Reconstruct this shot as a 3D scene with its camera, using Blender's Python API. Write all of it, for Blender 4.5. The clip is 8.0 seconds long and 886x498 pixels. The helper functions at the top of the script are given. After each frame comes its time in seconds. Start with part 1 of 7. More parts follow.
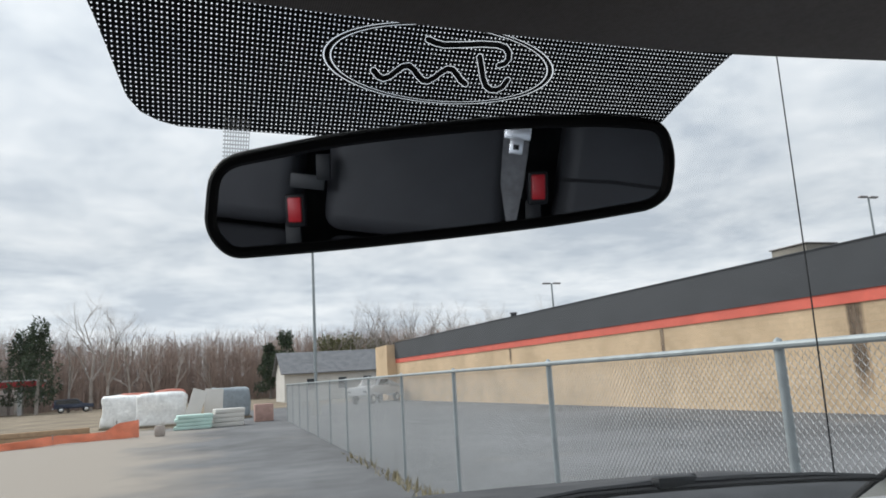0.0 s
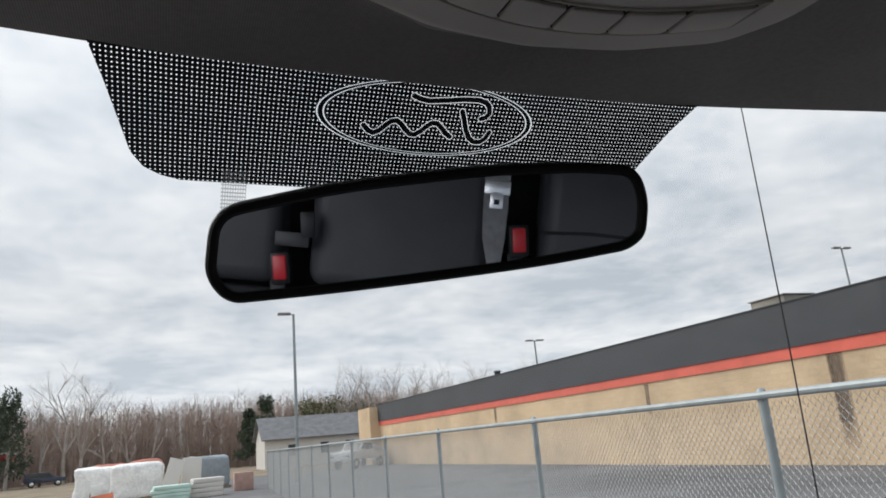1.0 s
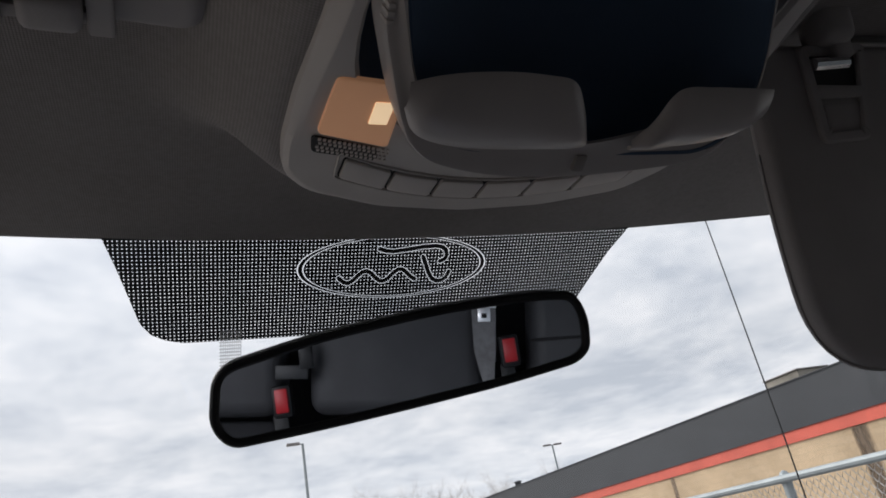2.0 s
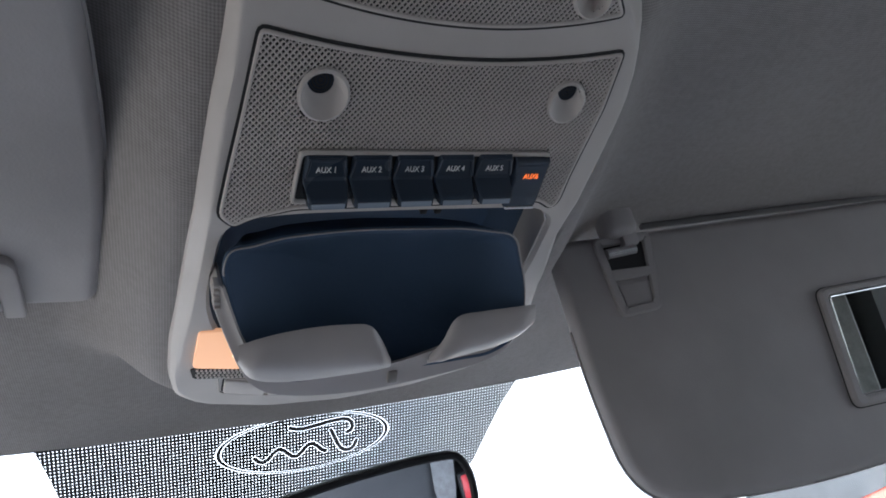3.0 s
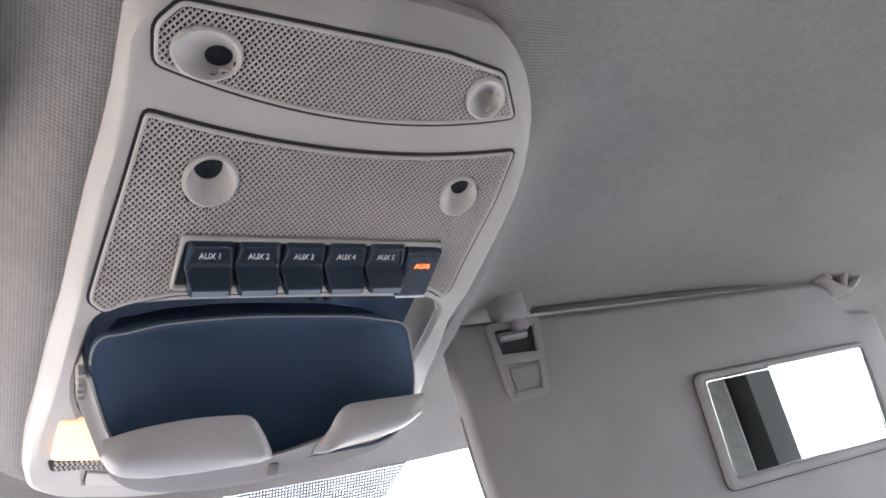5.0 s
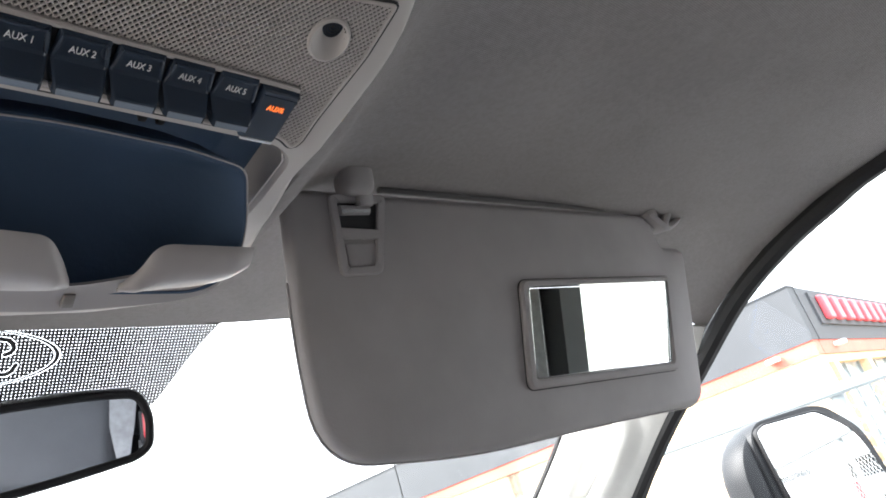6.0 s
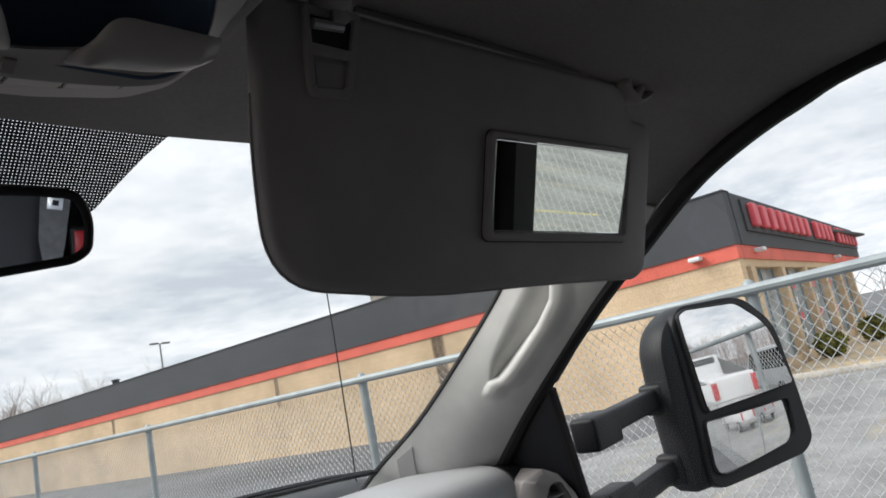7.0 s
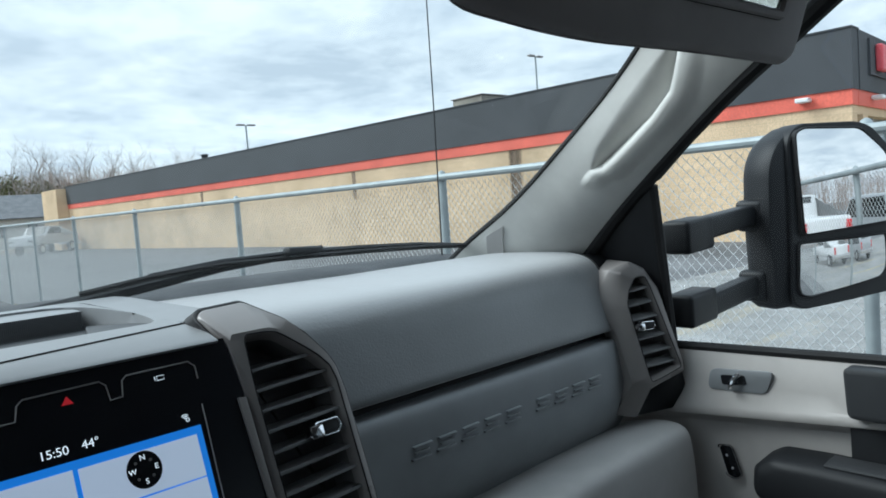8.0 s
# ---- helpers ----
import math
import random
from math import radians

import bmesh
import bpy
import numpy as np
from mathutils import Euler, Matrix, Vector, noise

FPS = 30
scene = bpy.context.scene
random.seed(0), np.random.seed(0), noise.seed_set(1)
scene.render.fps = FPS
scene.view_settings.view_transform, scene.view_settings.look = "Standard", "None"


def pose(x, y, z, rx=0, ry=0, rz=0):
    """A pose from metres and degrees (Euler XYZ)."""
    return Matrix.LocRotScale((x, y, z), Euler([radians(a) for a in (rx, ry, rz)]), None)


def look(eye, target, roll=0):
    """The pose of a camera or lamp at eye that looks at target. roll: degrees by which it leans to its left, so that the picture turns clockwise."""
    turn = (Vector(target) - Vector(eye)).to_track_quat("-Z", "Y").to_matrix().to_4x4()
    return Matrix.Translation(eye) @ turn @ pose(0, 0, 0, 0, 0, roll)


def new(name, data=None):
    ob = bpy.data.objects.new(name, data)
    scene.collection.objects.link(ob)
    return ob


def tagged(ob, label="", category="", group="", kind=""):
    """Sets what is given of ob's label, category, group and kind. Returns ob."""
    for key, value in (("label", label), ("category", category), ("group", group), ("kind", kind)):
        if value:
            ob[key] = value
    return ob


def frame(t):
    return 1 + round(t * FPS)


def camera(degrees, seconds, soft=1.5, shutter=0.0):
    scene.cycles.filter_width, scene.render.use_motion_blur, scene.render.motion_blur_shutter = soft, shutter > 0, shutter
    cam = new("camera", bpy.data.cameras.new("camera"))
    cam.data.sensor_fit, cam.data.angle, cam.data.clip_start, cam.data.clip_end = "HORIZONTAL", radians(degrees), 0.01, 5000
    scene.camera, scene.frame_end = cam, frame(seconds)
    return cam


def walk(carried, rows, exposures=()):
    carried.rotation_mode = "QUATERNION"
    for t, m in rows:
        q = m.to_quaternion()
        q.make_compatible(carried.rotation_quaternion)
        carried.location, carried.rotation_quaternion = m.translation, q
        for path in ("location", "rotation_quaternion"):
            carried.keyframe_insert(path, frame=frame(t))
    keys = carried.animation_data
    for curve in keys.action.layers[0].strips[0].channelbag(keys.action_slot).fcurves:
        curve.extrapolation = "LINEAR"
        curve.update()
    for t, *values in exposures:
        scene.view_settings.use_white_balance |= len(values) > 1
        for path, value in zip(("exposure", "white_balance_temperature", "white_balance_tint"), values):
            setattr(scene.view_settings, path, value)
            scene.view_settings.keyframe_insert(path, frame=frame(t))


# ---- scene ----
cam = camera(64.0, 8.0, 1.75)
PATH = [
    (0, (-0.141, 0.134, 1.761), (0.531, 1.984, 2.115), -3.4),
    (0.5, (-0.151, 0.124, 1.75), (0.555, 1.935, 2.22), -3.9),
    (1, (-0.152, 0.119, 1.748), (0.568, 1.913, 2.26), -5.0),
    (1.2, (-0.152, 0.119, 1.747), (0.572, 1.902, 2.292), -5.9),
    (2.5, (-0.156, -0.023, 1.731), (0.589, 1.56, 2.7), -15.7),
    (3, (-0.121, -0.06, 1.722), (0.678, 1.424, 2.799), -19.7),
    (3.5, (-0.119, -0.057, 1.72), (0.718, 1.358, 2.858), -22.8),
    (4, (-0.119, -0.062, 1.72), (0.748, 1.302, 2.898), -24.0),
    (4.2, (-0.121, -0.061, 1.721), (0.781, 1.276, 2.903), -25.0),
    (5.3, (-0.115, -0.068, 1.731), (1.03, 1.165, 2.813), -23.6),
    (5.5, (-0.115, -0.066, 1.731), (1.108, 1.157, 2.735), -22.6),
    (6, (-0.109, -0.047, 1.73), (1.305, 1.156, 2.473), -18.3),
    (6.5, (-0.107, -0.029, 1.725), (1.405, 1.166, 2.258), -14.7),
    (7, (-0.107, -0.022, 1.721), (1.429, 1.209, 2.077), -11.7),
    (7.5, (-0.113, -0.007, 1.707), (1.389, 1.305, 1.858), -8.4),
    (8, (-0.134, 0.015, 1.679), (1.23, 1.471, 1.542), -4.3),
]
EXPOSURES = [
    (0, 0.25, 6350, 9), (1.2, 0.25, 6500, 11), (2.5, 0.5, 6450, 14), (3.0, 2.65, 5850, 9), (3.5, 3.52, 6300, 13), (4.2, 3.75, 6250, 13),
    (5.5, 4.1, 6350, 12), (6.0, 3.2, 6450, 10), (6.5, 1.3, 6450, 10), (7.0, 0.5, 6500, 10), (7.5, 0.45, 6150, 6), (8.0, 0.55, 5700, 0)]
walk(cam, [(t, look(eye, target, roll)) for t, eye, target, roll in PATH], EXPOSURES)

# ---- world and light ----
world = bpy.data.worlds.new("overcast_sky")
scene.world = world
world.use_nodes = True
wn, wl = world.node_tree.nodes, world.node_tree.links
wn.clear()


def wnode(kind, **sets):
    n = wn.new(kind)
    for key, value in sets.items():
        n.inputs[key].default_value = value
    return n


sky = wn.new("ShaderNodeTexSky")
sky.sky_type = "NISHITA"
sky.sun_disc = False
sky.sun_elevation = radians(42)
sky.sun_rotation = radians(320)
sky.dust_density = 3.0
grey = wnode("ShaderNodeHueSaturation", Saturation=0.28, Value=1.0)
wl.new(sky.outputs[0], grey.inputs["Color"])
geo = wn.new("ShaderNodeTexCoord")
sep = wn.new("ShaderNodeSeparateXYZ")
wl.new(geo.outputs["Generated"], sep.inputs[0])
# the cloud layer lies flat overhead: directions are laid onto a plane
up = wn.new("ShaderNodeMath")
up.operation, up.inputs[1].default_value = "ADD", 0.16
wl.new(sep.outputs[2], up.inputs[0])
up2 = wn.new("ShaderNodeMath")
up2.operation, up2.inputs[1].default_value = "MAXIMUM", 0.06
wl.new(up.outputs[0], up2.inputs[0])
flat = wn.new("ShaderNodeCombineXYZ")
for k in (0, 1):
    dv = wn.new("ShaderNodeMath")
    dv.operation = "DIVIDE"
    wl.new(sep.outputs[k], dv.inputs[0])
    wl.new(up2.outputs[0], dv.inputs[1])
    wl.new(dv.outputs[0], flat.inputs[k])
cl1 = wnode("ShaderNodeTexNoise", Scale=1.5, Detail=7.0, Roughness=0.60, Distortion=0.3)
cl2 = wnode("ShaderNodeTexNoise", Scale=5.5, Detail=7.0, Roughness=0.62, Distortion=0.15)
for n in (cl1, cl2):
    wl.new(flat.outputs[0], n.inputs["Vector"])
add = wn.new("ShaderNodeMath")
add.operation = "MULTIPLY_ADD"
add.inputs[1].default_value = 0.42
wl.new(cl2.outputs["Fac"], add.inputs[0])
wl.new(cl1.outputs["Fac"], add.inputs[2])
ramp = wn.new("ShaderNodeValToRGB")
for pos, col in ((0.55, (5.1, 5.6, 6.3, 1)), (0.70, (6.6, 7.0, 7.5, 1)), (0.86, (8.2, 8.4, 8.7, 1))):
    e = ramp.color_ramp.elements.new(pos)
    e.color = col
ramp.color_ramp.elements.remove(ramp.color_ramp.elements[0])
ramp.color_ramp.elements.remove(ramp.color_ramp.elements[-1])
wl.new(add.outputs[0], ramp.inputs[0])
cover = wn.new("ShaderNodeMix")
cover.data_type = "RGBA"
cover.inputs["Factor"].default_value = 0.9
wl.new(grey.outputs[0], cover.inputs["A"])
wl.new(ramp.outputs[0], cover.inputs["B"])
bg = wnode("ShaderNodeBackground", Strength=0.1)
# an overcast sky brightens from the horizon to the zenith
rise = wn.new("ShaderNodeMath")
rise.operation, rise.use_clamp = "MULTIPLY_ADD", False
rise.inputs[1].default_value, rise.inputs[2].default_value = 0.62, 0.80
wl.new(sep.outputs[2], rise.inputs[0])
# and is paler again in the thin haze low down
low = wn.new("ShaderNodeMath")
low.operation, low.use_clamp = "MULTIPLY_ADD", True
low.inputs[1].default_value, low.inputs[2].default_value = -1.6, 0.30
wl.new(sep.outputs[2], low.inputs[0])
both = wn.new("ShaderNodeMath")
wl.new(rise.outputs[0], both.inputs[0])
wl.new(low.outputs[0], both.inputs[1])
floor_ = wn.new("ShaderNodeMath")
floor_.operation, floor_.inputs[1].default_value = "MAXIMUM", 0.80
wl.new(both.outputs[0], floor_.inputs[0])
dome = wn.new("ShaderNodeMix")
dome.data_type, dome.blend_type = "RGBA", "MULTIPLY"
dome.inputs["Factor"].default_value = 1.0
wl.new(cover.outputs["Result"], dome.inputs["A"])
wl.new(floor_.outputs[0], dome.inputs["B"])
wl.new(dome.outputs["Result"], bg.inputs["Color"])
wout = wn.new("ShaderNodeOutputWorld")
wl.new(bg.outputs[0], wout.inputs[0])

sun = new("sun", bpy.data.lights.new("sun", "SUN"))
sun.data.energy, sun.data.angle, sun.data.color = 2.4, radians(40), (1.0, 0.97, 0.93)
sun.matrix_world = look((0, 0, 30), (5.0, -6.0, 23.0))

# ---- materials ----


class Nodes:
    """A Principled material under construction."""

    def __init__(self, name, base, rough=0.6, metal=0.0, spec=0.5):
        self.m = bpy.data.materials.new(name)
        self.m.use_nodes = True
        self.t = self.m.node_tree
        self.p = self.t.nodes["Principled BSDF"]
        self.base = (*base, 1)
        self.p.inputs["Base Color"].default_value = self.base
        self.p.inputs["Roughness"].default_value = rough
        self.p.inputs["Metallic"].default_value = metal
        self.p.inputs["Specular IOR Level"].default_value = spec
        self.tc = self.t.nodes.new("ShaderNodeTexCoord")
        self.height = None

    def node(self, kind, **sets):
        n = self.t.nodes.new(kind)
        for key, value in sets.items():
            n.inputs[key].default_value = value
        return n

    def link(self, a, b):
        self.t.links.new(a, b)

    def math(self, op, a, b=None, c=None):
        n = self.t.nodes.new("ShaderNodeMath")
        n.operation = op
        for i, v in enumerate((a, b, c)):
            if v is None:
                continue
            if isinstance(v, (int, float)):
                n.inputs[i].default_value = v
            else:
                self.link(v, n.inputs[i])
        return n.outputs[0]

    def noise(self, scale, detail=4.0, rough=0.55, stretch=None):
        n = self.node("ShaderNodeTexNoise", Scale=scale, Detail=detail, Roughness=rough)
        if stretch:
            mp = self.node("ShaderNodeMapping")
            mp.inputs["Scale"].default_value = stretch
            self.link(self.tc.outputs["Object"], mp.inputs["Vector"])
            self.link(mp.outputs[0], n.inputs["Vector"])
        else:
            self.link(self.tc.outputs["Object"], n.inputs["Vector"])
        return n.outputs["Fac"]

    def vary(self, fac, dark, light, lo=0.35, hi=0.65):
        """Blend the base colour between two factors of itself along fac."""
        r = self.node("ShaderNodeMapRange")
        self.link(fac, r.inputs[0])
        for k, v in zip((1, 2, 3, 4), (lo, hi, dark, light)):
            r.inputs[k].default_value = v
        mix = self.node("ShaderNodeMix")
        mix.data_type, mix.blend_type = "RGBA", "MULTIPLY"
        mix.inputs["Factor"].default_value = 1.0
        src = self.p.inputs["Base Color"]
        if src.is_linked:
            self.link(src.links[0].from_socket, mix.inputs["A"])
        else:
            mix.inputs["A"].default_value = self.base
        self.link(r.outputs[0], mix.inputs["B"])
        self.link(mix.outputs["Result"], src)
        return self

    def tint(self, fac, colour, lo=0.45, hi=0.65):
        """Lay another colour over the base where fac is high."""
        r = self.node("ShaderNodeMapRange")
        self.link(fac, r.inputs[0])
        r.inputs[1].default_value, r.inputs[2].default_value = lo, hi
        mix = self.node("ShaderNodeMix")
        mix.data_type = "RGBA"
        self.link(r.outputs[0], mix.inputs["Factor"])
        src = self.p.inputs["Base Color"]
        if src.is_linked:
            self.link(src.links[0].from_socket, mix.inputs["A"])
        else:
            mix.inputs["A"].default_value = self.base
        mix.inputs["B"].default_value = (*colour, 1)
        self.link(mix.outputs["Result"], src)
        return self

    def bump(self, fac, strength=0.3, distance=0.001):
        b = self.node("ShaderNodeBump", Strength=strength, Distance=distance)
        self.link(fac, b.inputs["Height"])
        if self.p.inputs["Normal"].is_linked:
            self.link(self.p.inputs["Normal"].links[0].from_socket, b.inputs["Normal"])
        self.link(b.outputs[0], self.p.inputs["Normal"])
        return self

    def gloss(self, fac, lo, hi):
        r = self.node("ShaderNodeMapRange")
        self.link(fac, r.inputs[0])
        for k, v in zip((1, 2, 3, 4), (0.3, 0.7, lo, hi)):
            r.inputs[k].default_value = v
        self.link(r.outputs[0], self.p.inputs["Roughness"])
        return self


def plastic(name, base, rough=0.55, grain=900.0, bump=0.15, spec=0.4):
    """Moulded plastic with a fine leather grain and faint smears."""
    n = Nodes(name, base, rough, 0.0, spec)
    n.vary(n.noise(14.0), 0.93, 1.06).gloss(n.noise(9.0), rough - 0.07, rough + 0.08)
    n.bump(n.noise(grain, 2.0), bump, 0.0006)
    return n.m


def fabric(name, base):
    """Knitted headliner cloth: a fine regular weave over a soft mottling."""
    n = Nodes(name, base, 0.95, 0.0, 0.1)
    s = n.node("ShaderNodeSeparateXYZ")
    n.link(n.tc.outputs["Object"], s.inputs[0])
    a = n.math("MULTIPLY", n.math("ADD", s.outputs[0], s.outputs[1]), 2450.0)
    b = n.math("MULTIPLY", n.math("SUBTRACT", s.outputs[0], s.outputs[1]), 2450.0)
    weave = n.math("MULTIPLY_ADD", n.math("MULTIPLY", n.math("SINE", a), n.math("SINE", b)), 0.5, 0.5)
    n.vary(weave, 0.76, 1.1, 0.1, 0.9).vary(n.noise(7.0), 0.92, 1.07).vary(n.noise(260.0, 2.0), 0.95, 1.05)
    n.bump(weave, 0.35, 0.0005)
    return n.m


def simple(name, base, rough=0.5, metal=0.0, scale=6.0, amount=0.12, bump=0.0, fine=None):
    n = Nodes(name, base, rough, metal)
    n.vary(n.noise(scale), 1 - amount, 1 + amount)
    if fine:
        n.vary(n.noise(fine, 3.0), 1 - amount, 1 + amount)
    if bump:
        n.bump(n.noise(fine or scale * 10), bump, 0.004)
    return n.m


def glass(name, tint=(1, 1, 1), dirt=0.0):
    """A thin clear pane: it lets light straight through and mirrors by its angle."""
    m = bpy.data.materials.new(name)
    m.use_nodes = True
    t = m.node_tree
    t.nodes.clear()
    out = t.nodes.new("ShaderNodeOutputMaterial")
    tr = t.nodes.new("ShaderNodeBsdfTransparent")
    tr.inputs[0].default_value = (*tint, 1)
    gl = t.nodes.new("ShaderNodeBsdfGlossy")
    gl.inputs["Roughness"].default_value = 0.02
    lw = t.nodes.new("ShaderNodeLayerWeight")
    pw = t.nodes.new("ShaderNodeMath")
    pw.operation, pw.inputs[1].default_value = "POWER", 4.5
    t.links.new(lw.outputs["Facing"], pw.inputs[0])
    fr = t.nodes.new("ShaderNodeMath")
    fr.operation, fr.inputs[1].default_value, fr.inputs[2].default_value = "MULTIPLY_ADD", 0.35, 0.018
    t.links.new(pw.outputs[0], fr.inputs[0])
    mix = t.nodes.new("ShaderNodeMixShader")
    t.links.new(fr.outputs[0], mix.inputs[0])
    t.links.new(tr.outputs[0], mix.inputs[1])
    t.links.new(gl.outputs[0], mix.inputs[2])
    t.links.new(mix.outputs[0], out.inputs[0])
    return m


def glow(name, colour, strength):
    m = bpy.data.materials.new(name)
    m.use_nodes = True
    p = m.node_tree.nodes["Principled BSDF"]
    p.inputs["Base Color"].default_value = (*colour, 1)
    p.inputs["Emission Color"].default_value = (*colour, 1)
    p.inputs["Emission Strength"].default_value = strength
    return m


def mirror_mat(name, tint=0.85):
    return Nodes(name, (tint, tint, tint), 0.015, 1.0).m


HEADLINER = fabric("headliner_cloth", (0.285, 0.266, 0.264))
VISOR = plastic("visor_vinyl", (0.335, 0.317, 0.317), 0.72, 700.0, 0.2, 0.3)
CONSOLE = plastic("console_plastic", (0.51, 0.475, 0.455), 0.5, 1500.0, 0.1)
GRILLE = plastic("grille_plastic", (0.55, 0.505, 0.48), 0.5, 1500.0, 0.05)
PILLAR = plastic("pillar_trim_plastic", (0.62, 0.615, 0.585), 0.6, 1200.0, 0.1)
# near-black of mesh and backs; also paints the shade of hollows and folds
DARK_BACK = simple("black_mesh_and_hollow_shade", (0.02, 0.02, 0.022), 0.8)
# the base carries a blue cast for the haze over dark parts
BIN_LINING = plastic("bin_rubber_lining", (0.043, 0.075, 0.131), 0.75, 400.0, 0.2)
BLACK = plastic("black_plastic", (0.014, 0.015, 0.017), 0.48, 900.0, 0.12, 0.28)
# black plastic with the haze's blue mixed into its base
SWITCH = plastic("switch_plastic", (0.030, 0.044, 0.068), 0.27, 1500.0, 0.06)
BLACK_PAD = plastic("black_door_vinyl", (0.034, 0.036, 0.039), 0.5, 600.0, 0.2, 0.3)
RUBBER = plastic("seal_rubber", (0.012, 0.012, 0.013), 0.7, 500.0, 0.2)
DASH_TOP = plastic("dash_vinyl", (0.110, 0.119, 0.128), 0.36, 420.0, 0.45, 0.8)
# full sheen weight: the vinyl pales at grazing view angles
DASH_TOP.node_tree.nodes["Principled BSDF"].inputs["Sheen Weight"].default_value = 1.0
TRAY = plastic("tray_plastic", (0.17, 0.176, 0.182), 0.42, 700.0, 0.15, 0.8)
TRAY.node_tree.nodes["Principled BSDF"].inputs["Sheen Weight"].default_value = 0.25
SLAT_GREY = plastic("ribbed_grille_plastic", (0.10, 0.102, 0.106), 0.45, 900.0, 0.05)
# darker copy of the tray plastic: the tray's shade is in its colour
TRAY_SHADED = plastic("shaded_tray_plastic", (0.075, 0.078, 0.082), 0.7, 500.0, 0.2, 0.25)
# grey of the vent throats and of the visor's drawn gap shadow
GAP_GREY = plastic("visor_gap_and_throat_grey", (0.13, 0.125, 0.125), 0.7, 900.0, 0.1, 0.2)
BIN_GREY = plastic("satin_bin_grey", (0.37, 0.345, 0.34), 0.36, 1500.0, 0.05)
DASH_LOW = plastic("dash_panel_plastic", (0.26, 0.272, 0.282), 0.46, 800.0, 0.12)
LEDGE = plastic("lower_dash_plastic", (0.43, 0.42, 0.41), 0.5, 800.0, 0.15)
BEZEL = plastic("vent_bezel_paint", (0.25, 0.233, 0.225), 0.32, 1800.0, 0.05)
BEZEL.node_tree.nodes["Principled BSDF"].inputs["Metallic"].default_value = 0.1
PIANO = simple("gloss_black_panel", (0.010, 0.011, 0.014), 0.2)
CHROME = simple("chrome", (0.75, 0.76, 0.78), 0.14, 1.0, 30.0, 0.05)
DOORTRIM = plastic("door_trim_plastic", (0.48, 0.456, 0.434), 0.6, 900.0, 0.15)
SEAT = plastic("seat_vinyl", (0.046, 0.047, 0.052), 0.55, 300.0, 0.3)
BELT = simple("belt_webbing", (0.20, 0.20, 0.205), 0.8, 0, 60.0, 0.15, 0.2, 900.0)
TONGUE = simple("bright_tongue_steel", (0.9, 0.91, 0.93), 0.32, 0.75)
STEEL = simple("latch_steel", (0.7, 0.7, 0.7), 0.3, 1.0)
RED_PLASTIC = simple("red_release_plastic", (0.50, 0.014, 0.022), 0.4)
STRIP = simple("frosted_light_strip", (0.22, 0.26, 0.32), 0.2)
MARK = simple("pale_print", (0.75, 0.76, 0.78), 0.5)
MIRROR = Nodes("silvered_glass", (0.80, 0.84, 0.78), 0.015, 1.0).m
DIM_MIRROR = Nodes("dim_silvered_glass", (0.60, 0.64, 0.70), 0.015, 1.0).m
SIDE_MIRROR = mirror_mat("silvered_side_glass", 0.8)
CLEAR = glass("clear_glass", (0.975, 0.98, 0.975))
# assumed dark tint, added to cut the light entering from behind
DIM_GLASS = glass("light_cutting_glass", (0.15, 0.16, 0.165))
ORANGE_GLOW = glow("orange_lamp_print", (1.0, 0.20, 0.04), 0.14)
LAMP_GLOW = glow("warm_map_lamp", (1.0, 0.52, 0.28), 0.085)
BULB_GLOW = glow("map_lamp_bulb", (1.0, 0.74, 0.45), 0.5)
SCREEN_WHITE = glow("screen_map_area", (0.60, 0.66, 0.80), 0.30)
SCREEN_BLUE = glow("screen_blue_frame", (0.03, 0.20, 0.68), 0.42)
ICON_WHITE = glow("lit_print", (0.75, 0.78, 0.82), 0.6)
ICON_RED = glow("lit_red_print", (0.6, 0.02, 0.03), 0.2)

_a = Nodes("asphalt", (0.125, 0.127, 0.131), 0.9, 0.0, 0.3)
_a.vary(_a.noise(0.18, 6.0), 0.72, 1.3).vary(_a.noise(1.3, 5.0), 0.88, 1.14).vary(_a.noise(60.0, 2.0), 0.8, 1.2)
_s = _a.node("ShaderNodeSeparateXYZ")
_a.link(_a.tc.outputs["Object"], _s.inputs[0])
_r = _a.node("ShaderNodeMapRange")
_a.link(_s.outputs[0], _r.inputs[0])
for _k, _v in zip((1, 2, 3, 4), (1.6, -3.2, 0.0, 0.46)):
    _r.inputs[_k].default_value = _v
# dust trodden over the asphalt towards the yard
_a.tint(_a.math("ADD", _a.math("MULTIPLY", _a.noise(0.22, 6.0, 0.62), 0.75), _r.outputs[0]), (0.29, 0.255, 0.215), 0.45, 0.72)
_a.bump(_a.noise(90.0, 2.0), 0.4, 0.006)
ASPHALT = _a.m
_d = Nodes("dry_ground", (0.23, 0.19, 0.14), 0.95, 0.0, 0.1)
_d.vary(_d.noise(0.3, 6.0), 0.7, 1.25).vary(_d.noise(9.0, 4.0), 0.8, 1.2).bump(_d.noise(30.0), 0.4, 0.02)
DIRT = _d.m
_w = Nodes("tan_split_block", (0.60, 0.43, 0.27), 0.92, 0.0, 0.2)
_b = _w.node("ShaderNodeTexBrick", Scale=1.0)
_b.inputs["Color1"].default_value, _b.inputs["Color2"].default_value, _b.inputs["Mortar"].default_value = (0.66, 0.50, 0.33, 1), (0.61, 0.455, 0.295, 1), (0.55, 0.42, 0.28, 1)
_b.inputs["Mortar Size"].default_value, _b.inputs["Brick Width"].default_value, _b.inputs["Row Height"].default_value = 0.008, 0.4, 0.2
_s = _w.node("ShaderNodeSeparateXYZ")
_w.link(_w.tc.outputs["Object"], _s.inputs[0])
